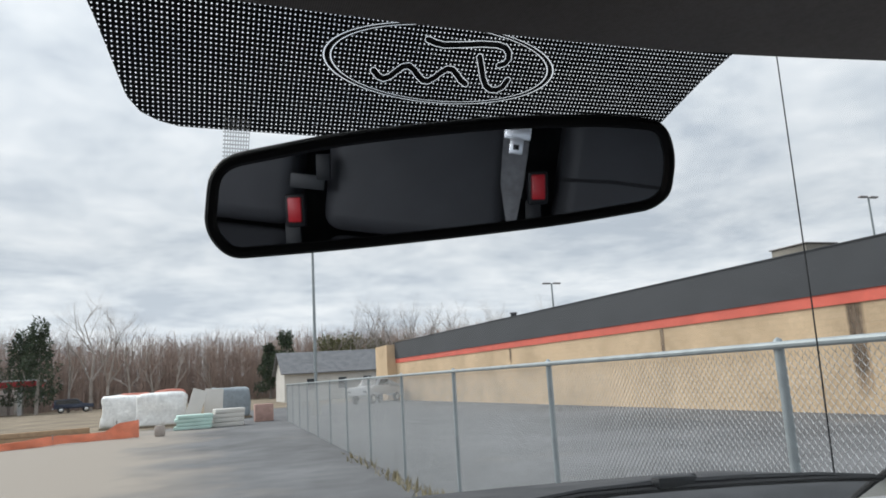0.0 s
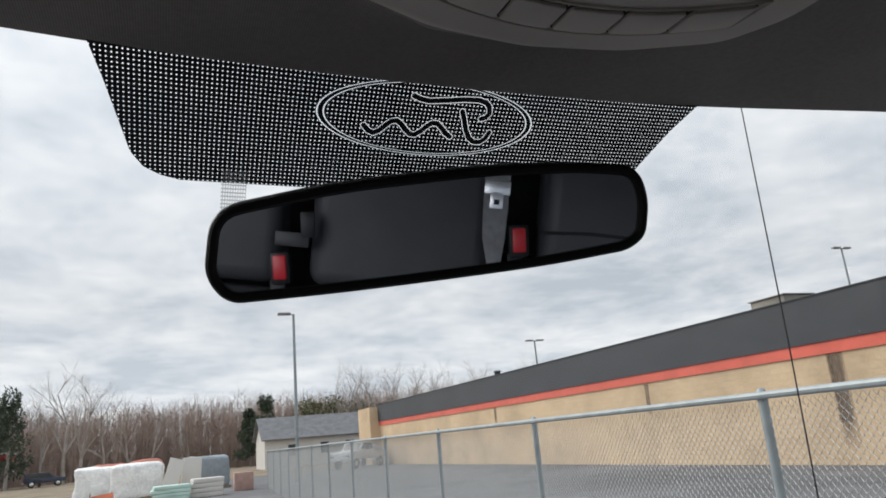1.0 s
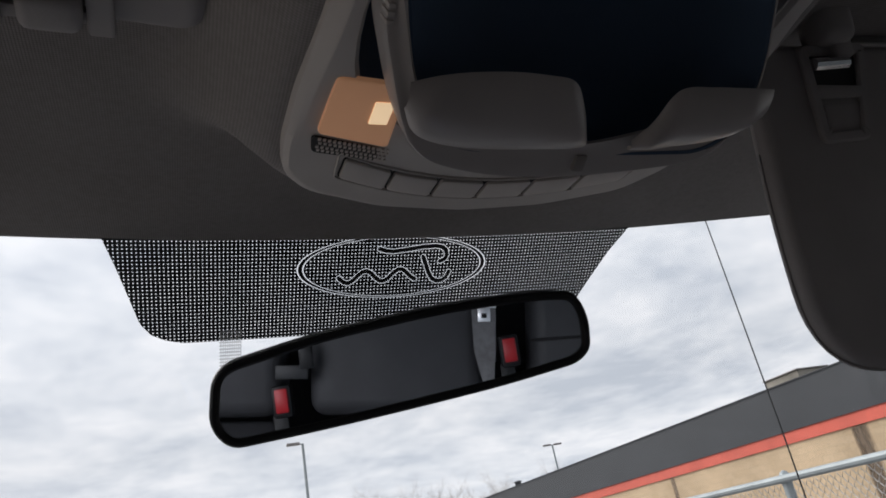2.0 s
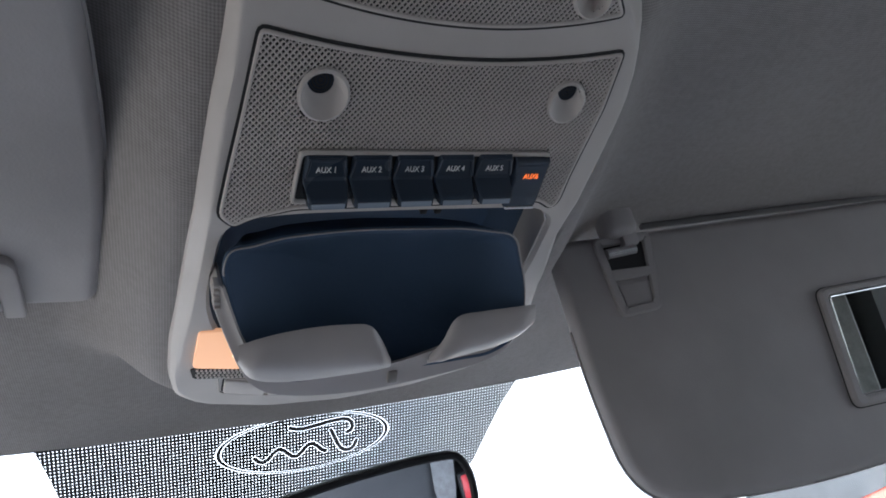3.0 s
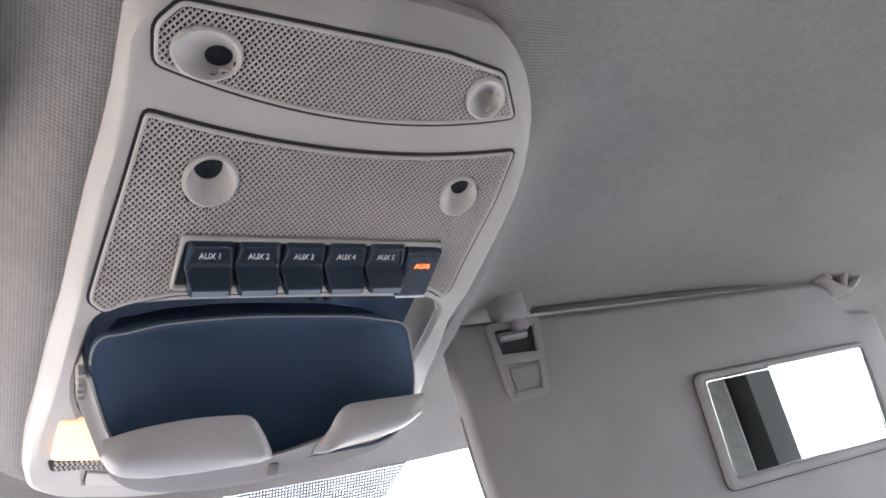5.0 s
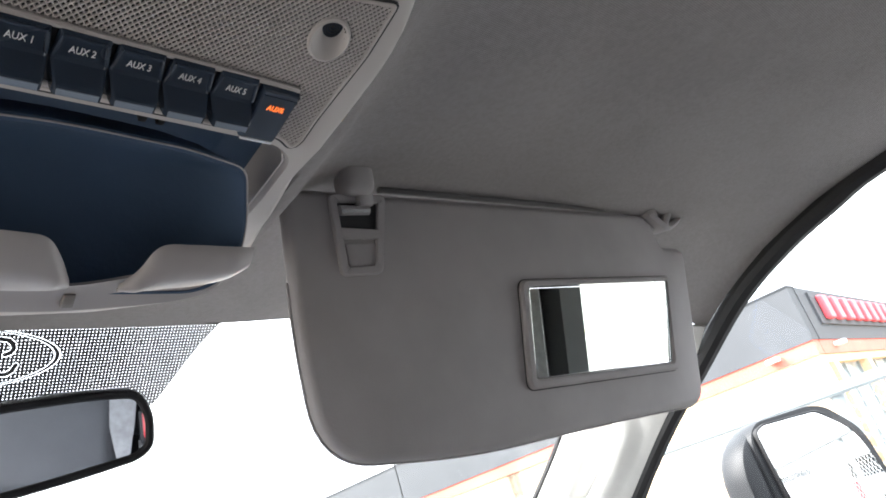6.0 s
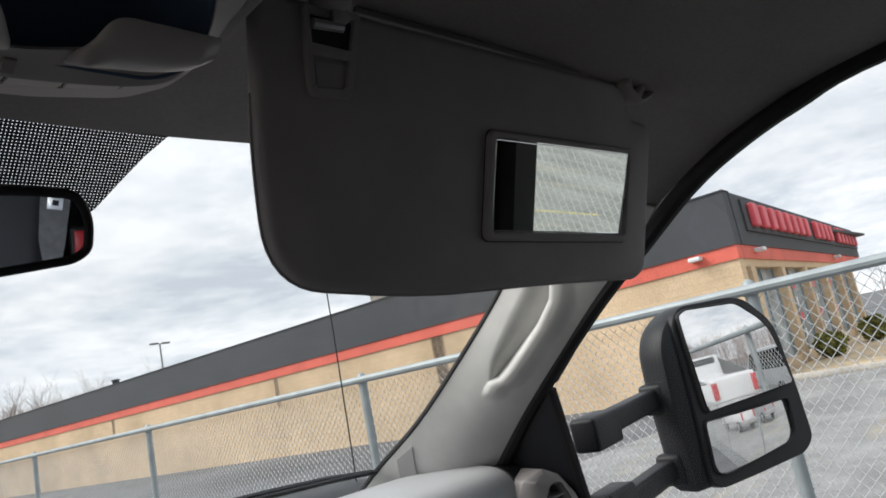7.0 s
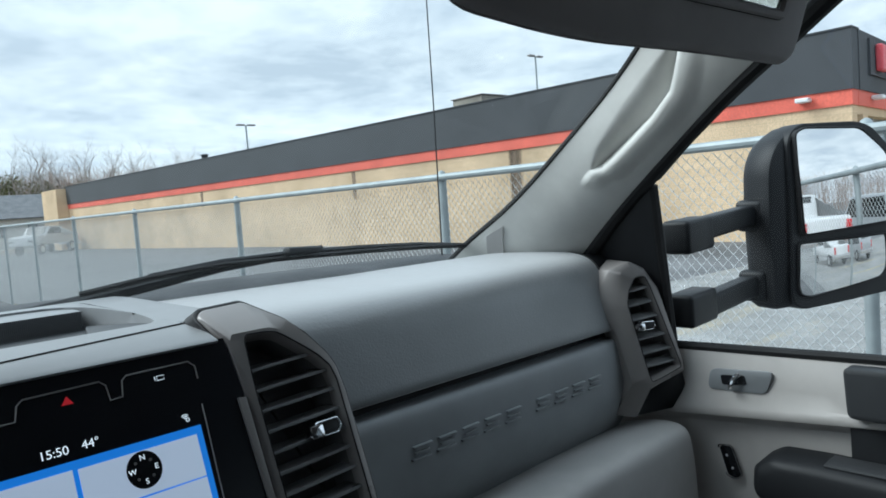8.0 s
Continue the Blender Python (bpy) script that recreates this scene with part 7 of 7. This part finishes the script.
def pickup(m, paint, label, group="parked vehicles", van=False):
    """A parked pickup (or, with van, a closed estate) about 5.6 m long; x forward in its own frame."""
    c = thing("parked_car" if van else "parked_pickup", m.translation, label, "car" if van else "pickup", group)
    if van:
        side = [(-2.3, 0.55), (-2.35, 1.05), (-2.15, 1.72), (0.35, 1.76), (1.05, 1.16), (2.25, 1.02), (2.35, 0.55)]
    else:
        side = [(-2.8, 0.66), (-2.8, 1.29), (-0.80, 1.29), (-0.72, 1.92), (0.66, 1.95), (1.16, 1.38), (2.64, 1.30), (2.76, 0.66)]
    ro = rounded(side, 0.10, 3)
    mm = m @ Matrix(((1, 0, 0, 0), (0, 0, 1, 0), (0, 1, 0, 0), (0, 0, 0, 1)))
    part("body", stack([(grown(ro, -0.10), -0.92), (grown(ro, -0.02), -0.88), (ro, -0.8), (ro, 0.8), (grown(ro, -0.02), 0.88), (grown(ro, -0.10), 0.92)], mm), paint, c, "painted body")
    lo, hi = (1.12, 1.66) if van else (1.40, 1.86)
    xr, xf = (-2.1, 0.4) if van else (-0.62, 0.66)
    for s in (-1, 1):
        part("side_window", slab(rounded([(xr, lo), (xr + 0.12, hi), (xf - 0.05, hi), (xf + 0.42, lo)], 0.05), s * 0.90, s * 0.925, mm), CAR_GLASS, c, "dark side glass")
        part("tail_lamp", box(side[0][0] - 0.01, s * 0.78, 0.98, 0.06, 0.20, 0.42, 0.02, m), TAIL_LIGHT, c, "red tail lamp")
        part("head_lamp", box(side[-1][0] - 0.10, s * 0.72, 0.93, 0.10, 0.32, 0.2, 0.02, m), CAR_GLASS, c)
        for wx in ((-1.45, 1.45) if van else (-1.75, 1.75)):
            w = part("wheel", tube([m @ Vector((wx, s * 0.70, 0.38)), m @ Vector((wx, s * 0.74, 0.38)), m @ Vector((wx, s * 0.92, 0.38)), m @ Vector((wx, s * 0.95, 0.38))], [0.33, 0.38, 0.38, 0.33], 20), TYRE, c, "black tyre")
            part("rim", tube([m @ Vector((wx, s * 0.94, 0.38)), m @ Vector((wx, s * 0.965, 0.38))], [0.24, 0.20], 14), STEEL, w)
    part("rear_window", box(-2.22 if van else -0.71, 0, 1.42 if van else 1.64, 0.08, 1.4, 0.46, 0.03, m @ pose(0, 0, 0)), CAR_GLASS, c, "dark rear glass")
    part("windscreen", slab([(0.40, 1.70), (1.02, 1.18), (1.06, 1.18), (0.44, 1.72)] if van else [(0.71, 1.90), (1.14, 1.41), (1.19, 1.41), (0.75, 1.92)], -0.70, 0.70, mm), CAR_GLASS, c, "dark windscreen")
    part("bumper", box(side[0][0] - 0.08, 0, 0.58, 0.14, 1.8, 0.22, 0.04, m), STEEL, c, "rear bumper")
    return c


pickup(pose(14.3, 58.0, 0, 0, 0, 222), WHITE_PAINT, "white pickup parked by the far end of the shop")
pickup(pose(6.3, -13.5, 0, 0, 0, -96), WHITE_PAINT, "white pickup parked beyond the fence")
pickup(pose(9.8, -13.0, 0, 0, 0, -90), SILVER_PAINT, "silver estate car parked beyond the fence", van=True)
pickup(pose(1.0, -17.0, 0, 0, 0, 92), DARK_PAINT, "dark pickup parked in the row behind")
pickup(pose(-3.2, -24.0, 0, 0, 0, 92), SILVER_PAINT, "silver estate car parked in the row behind", van=True)
pickup(pose(-14.3, 105.0, 0, 0, 0, 10), DARK_PAINT, "dark blue car parked far off", van=True)

# ---- building materials in the yard ----


def lump(x, y, sx, sy, sz, seed):
    """A wrapped stack: a box with sagging, creased sheeting over it."""
    bm = box(x, y, sz / 2, sx, sy, sz, 0.30, None, 4)
    bmesh.ops.subdivide_edges(bm, edges=bm.edges[:], cuts=3, use_grid_fill=True)
    for v in bm.verts:
        d = noise.noise_vector(v.co * 1.3 + Vector((seed, 0, 0)))
        v.co += 0.10 * d + 0.05 * noise.noise_vector(v.co * 4.0)
        v.co.z = max(0.0, v.co.z)
    return bm


for k, (x, y, sx, sy, sz) in enumerate(((-3.35, 43.6, 2.5, 2.0, 1.75), (-1.55, 42.6, 2.5, 2.0, 1.80), (2.2, 46.8, 2.4, 2.0, 1.85))):
    b = thing("wrapped_stack", (x, y, 0), "stack of goods wrapped in white plastic sheet" if k < 2 else "stack of goods under a grey tarpaulin", "building materials", "wrapped stacks")
    part("sheeting", lump(x, y, sx, sy, sz, 5.0 * k), WRAP if k < 2 else simple("grey_tarpaulin", (0.27, 0.31, 0.34), 0.7), b)
    part("pallet", box(x, y, 0.06, sx + 0.1, sy + 0.1, 0.12, 0.01), DIRT, b)
    if k < 2:
        part("red_top", lump(x + 0.35, y + 0.5, sx * 0.7, sy * 0.4, sz + 0.16, 9.0 + k), simple("faded_red_sacking", (0.50, 0.17, 0.12), 0.8), b, "reddish goods showing on top")
for x, y, sx, sz, mat, lab in ((0.05, 37.2, 1.7, 0.68, MINT, "low pile of mint-green foam boards"), (1.65, 37.6, 1.5, 0.85, SIDING, "pile of cream boards")):
    b = thing("board_pile", (x, y, 0), lab, "building materials", "board piles")
    for q in range(4):
        part("board", box(0, 0, 0, sx - 0.1 * (q % 2), 1.2, sz / 4 - 0.01, 0.03, Matrix.Translation((x + 0.05 * (q % 2), y, sz * (q + 0.5) / 4)) @ pose(0, 0, 0, 0, 0, 3 * q - 4)), mat, b)
single("leaning_board", box(0, 0, 0, 0.75, 0.08, 1.95, 0.02, Matrix.Translation((0.15, 41.2, 0.93)) @ pose(0, 0, 0, -14, 17, 0)), SIDING, "cream board leaning on the stacks", "board")
single("leaning_board", box(0, 0, 0, 1.0, 0.08, 1.9, 0.02, Matrix.Translation((1.15, 43.0, 0.92)) @ pose(0, 0, 0, -10, 3, 0)), SIDING, "upright cream board beside the tarpaulin", "board")
single("crate", box(3.6, 40.0, 0.45, 0.95, 0.9, 0.9, 0.03), simple("pinkish_packing_board", (0.42, 0.27, 0.23), 0.85), "pinkish packing crate by the fence", "crate")
bar = thing("barrier", (-4.2, 30.5, 0), "long sagging orange plastic netting barrier", "barrier")
line = [(-7.6, 30.6), (-6.4, 31.4), (-5.2, 32.3), (-4.0, 33.2), (-3.0, 33.4), (-2.15, 33.2)]
net = smoothed([(x, y, 0) for x, y in line], 6)
rows = [[(p.x + 0.04 * math.sin(5.1 * p.x + q), p.y + 0.05 * math.sin(3.7 * p.x + 2 * q), max(0.0, q * lerp_at(p.x, (-7.6, -3.4, -2.9, -2.15), (0.28, 0.36, 0.62, 0.70)) + 0.03 * math.sin(2.3 * p.x + q))) for p in net] for q in np.linspace(0, 1, 6)]
part("netting", thick(loft(rows), 0.02), ORANGE_NET, bar, "orange plastic netting")
for x, y in line[::2] + [(-2.2, 33.2)]:
    part("stake", tube([(x, y + 0.06, -0.05), (x, y + 0.06, 0.42 if x < -3 else 0.75)], 0.03, 6), BARK, bar)
tp = thing("timber_pile", (-6.6, 36, 0), "low pile of tan timber on the ground", "timber")
for k in range(5):
    part("beam", box(0, 0, 0, 4.6, 0.22, 0.22, 0.02, Matrix.Translation((-6.6, 35.6 + 0.25 * (k % 3), 0.12 + 0.23 * (k // 3))) @ pose(0, 0, 0, 0, 0, 12)), simple("weathered_timber", (0.36, 0.25, 0.15), 0.9) if k == 0 else bpy.data.materials["weathered_timber"], tp)
dr = thing("barrel", (-1.3, 33.0, 0), "small dark barrel on the asphalt", "barrel")
part("drum", tube([(-1.3, 33, 0), (-1.3, 33, 0.1), (-1.3, 33, 0.35), (-1.3, 33, 0.45)], [0.18, 0.22, 0.22, 0.17], 14), BARK, dr)

# ---- trees ----
random.seed(11)


def limbs(v, f, p, d, length, r, depth):
    """Bare limbs: tapered three-sided twigs that fork."""
    q = p
    segs = 2 if depth > 1 else 1
    for s in range(segs):
        e = q + d * (length / segs)
        r2 = r * (0.82 if segs > 1 else 0.55)
        side = d.cross(Vector((0.3, 0.2, 0.9))).normalized()
        up = d.cross(side)
        k = len(v)
        for c, rr in ((q, r), (e, r2)):
            for a in range(3):
                v.append(c + rr * (math.cos(2.1 * a) * side + math.sin(2.1 * a) * up))
        for a in range(3):
            b = (a + 1) % 3
            f.append((k + a, k + b, k + 3 + b, k + 3 + a))
        q, r = e, r2
        d = (d + 0.16 * Vector((random.gauss(0, 1), random.gauss(0, 1), random.gauss(0, 0.6)))).normalized()
        if depth > 0:
            for _ in range(2 if depth > 1 else 4):
                n = (d * 1.0 + 0.52 * Vector((random.gauss(0, 1), random.gauss(0, 1), 0.55 + random.gauss(0, 0.5)))).normalized()
                limbs(v, f, q, n, length * random.uniform(0.46, 0.72), r * 0.56, depth - 1)


def bare_tree(h):
    v, f = [], []
    limbs(v, f, Vector((0, 0, -0.1)), Vector((0, 0, 1)), h * 0.46, h * 0.017, 5)
    return v, f


def pydata(name, v, f, mat):
    me = bpy.data.meshes.new(name)
    me.from_pydata(v, [], f)
    me.materials.append(mat)
    return me


protos = []
for h in (14.0, 13.0, 12.0, 11.0):
    v, f = bare_tree(h)
    top = max(p.z for p in v)
    v = [p * (h / top) for p in v]
    protos.append((pydata("branches", v, f, BARK), h))


def plant(k, x, y, s):
    me, h = protos[k % len(protos)]
    t = thing("bare_tree", (x, y, 0), "tall leafless grey-brown tree at the edge of the lot", "tree", "bare trees")
    ob = new("trunk_and_limbs", me)
    ob.matrix_world = Matrix.Translation((x, y, 0)) @ Matrix.Diagonal((s, s, s, 1)) @ pose(0, 0, 0, 0, 0, 67 * k)
    ob.parent, ob.matrix_parent_inverse = t, t.matrix_world.inverted()


k = 0
for x, y, s in ((-32, 112, 1.1), (-26, 104, 1.05), (-22.5, 109, 1.1), (-15.0, 106, 1.22), (-12.8, 109, 1.28), (-10.5, 107, 1.18), (-8.0, 110, 1.12), (-5.0, 110, 0.95), (-2, 112, 0.75), (3, 114, 0.7), (22, 112, 1.0), (24.3, 110, 1.1), (26.5, 112, 1.2), (28.4, 109, 1.1), (30.4, 111, 1.25), (32.6, 114, 1.25), (34.4, 110, 1.15), (36.8, 112, 1.2), (39, 113, 1.1), (41.5, 111, 1.2), (44, 115, 1.15), (47, 112, 1.2), (50, 116, 1.15), (55, 118, 1.2), (60, 116, 1.2), (34, -82, 0.62), (20, -88, 0.58), (12, -90, 0.6), (45, -78, 0.6), (60, -70, 0.55), (4, -92, 0.6), (-8, -90, 0.58), (76, -52, 0.6), (88, -30, 0.55), (92, -2, 0.55), (96, 14, 0.6)):
    plant(k, x, y, s)
    k += 1


def evergreen(x, y, h, r, label, mat=NEEDLES, blunt=1.4):
    """A full crown out of many small sprays on uneven lobes; blunt rounds its outline."""
    t = thing("evergreen_tree", (x, y, 0), label, "tree", "evergreen trees")
    part("trunk", tube([(x, y, -0.1), (x + 0.2, y, h * 0.5), (x, y, h * 0.9)], [h * 0.022, h * 0.014, 0.03], 6), BARK, t)
    v, f = [], []
    lobes = []
    for _ in range(46):
        u = random.uniform(0.06, 0.97)
        a = random.uniform(0, 6.283)
        wide = r * (math.sin(math.pi * min(1.0, 0.22 + 0.78 * u)) ** (0.8 if blunt > 2 else 1.0)) * (1.0 if blunt > 2 else (1.15 - 0.75 * u))
        q = wide * random.uniform(0.35, 1.0)
        lobes.append((Vector((x + q * math.cos(a), y + q * math.sin(a), h * (0.10 + 0.86 * u))), r * random.uniform(0.22, 0.42)))
    for _ in range(3400):
        c, size = random.choice(lobes)
        d = Vector((random.gauss(0, 1), random.gauss(0, 1), random.gauss(0, 0.7))).normalized()
        p = c + d * size * random.uniform(0.55, 1.1)
        e = (d + Vector((0, 0, random.uniform(-0.6, 0.4)))) * random.uniform(0.18, 0.50)
        w = d.cross(Vector((random.gauss(0, 1), random.gauss(0, 1), random.gauss(0, 1)))).normalized() * random.uniform(0.05, 0.16)
        b = len(v)
        v += [p - w, p + e * 0.6 - w * 0.5, p + e, p + w]
        f.append((b, b + 1, b + 2, b + 3))
    part("crown", raw(v, f), mat, t, "", False)


for x, y, h, r in ((-18.6, 105, 12.5, 2.6), (-20.8, 108, 11.5, 2.9), (-25.5, 106, 11.0, 3.2), (-30.5, 106, 10.5, 3.4), (13.2, 108, 10.4, 2.3), (11.3, 111, 8.4, 2.0)):
    evergreen(x, y, h, r, "dark green evergreen tree at the edge of the lot")
for x, y, h, r in ((20.5, 113, 9.0, 3.6), (24.5, 115, 9.6, 3.8), (29, 117, 8.6, 3.8), (35, 118, 8.4, 3.6)):
    evergreen(x, y, h, r, "dull olive-green tree behind the house", HEDGE, 3.0)

# dense leafless thicket behind them, and round the lot
v, f = [], []
for n in range(9400):
    if n < 7600:
        x, y = random.uniform(-75, 110), random.uniform(116, 150)
        h = 9.8 + 1.6 * noise.noise(Vector((x * 0.06, 3.0, 0))) + random.uniform(-2.2, 1.6)
    else:
        a = random.uniform(-2.3, 0.12)
        R = random.uniform(96, 124)
        x, y = R * math.cos(a), R * math.sin(a) - 4
        h = 6.4 + random.uniform(-1.8, 1.2)
    d = Vector((random.gauss(0, 0.07), random.gauss(0, 0.07), 1)).normalized()
    p = Vector((x, y, -0.1))
    rr = 0.075

    def stick(p, e, r0, r1):
        b = len(v)
        for c, q in ((p, r0), (e, r1)):
            for m in range(3):
                v.append((c.x + q * math.cos(2.1 * m), c.y + q * math.sin(2.1 * m), c.z))
        for m in range(3):
            o = (m + 1) % 3
            f.append((b + m, b + o, b + 3 + o, b + 3 + m))

    stick(p, p + d * h, rr, 0.015)
    for _ in range(14):
        s = p + d * h * random.uniform(0.12, 0.97)
        e = s + Vector((random.gauss(0, 1.0), random.gauss(0, 1.0), random.uniform(0.2, 2.0)))
        stick(s, e, 0.032, 0.012)
ob = new("woods", pydata("woods", v, f, TWIGS))
tagged(ob, "dense leafless brown woods round the car park", "woods", "", "stuff")
# weeds at the fence's foot
v, f = [], []
for _ in range(300):
    y = random.choice((8.8, 9.6, 11.0, 12.5, 16)) + random.gauss(0, 0.9)
    x = fence_x(y) - abs(random.gauss(0, 0.14))
    h = random.uniform(0.05, 0.24)
    a = Vector((random.gauss(0, 0.06), random.gauss(0, 0.06), h))
    w = Vector((random.gauss(0, 0.012), random.gauss(0, 0.012), 0))
    b = len(v)
    v += [Vector((x, y, 0)) - w, Vector((x, y, 0)) + w, Vector((x, y, 0)) + a]
    f.append((b, b + 1, b + 2))
ob = new("weeds", pydata("weeds", v, f, simple("dry_weeds", (0.30, 0.255, 0.15), 0.9)))
tagged(ob, "dry yellow weeds along the foot of the fence", "weeds", "", "stuff")
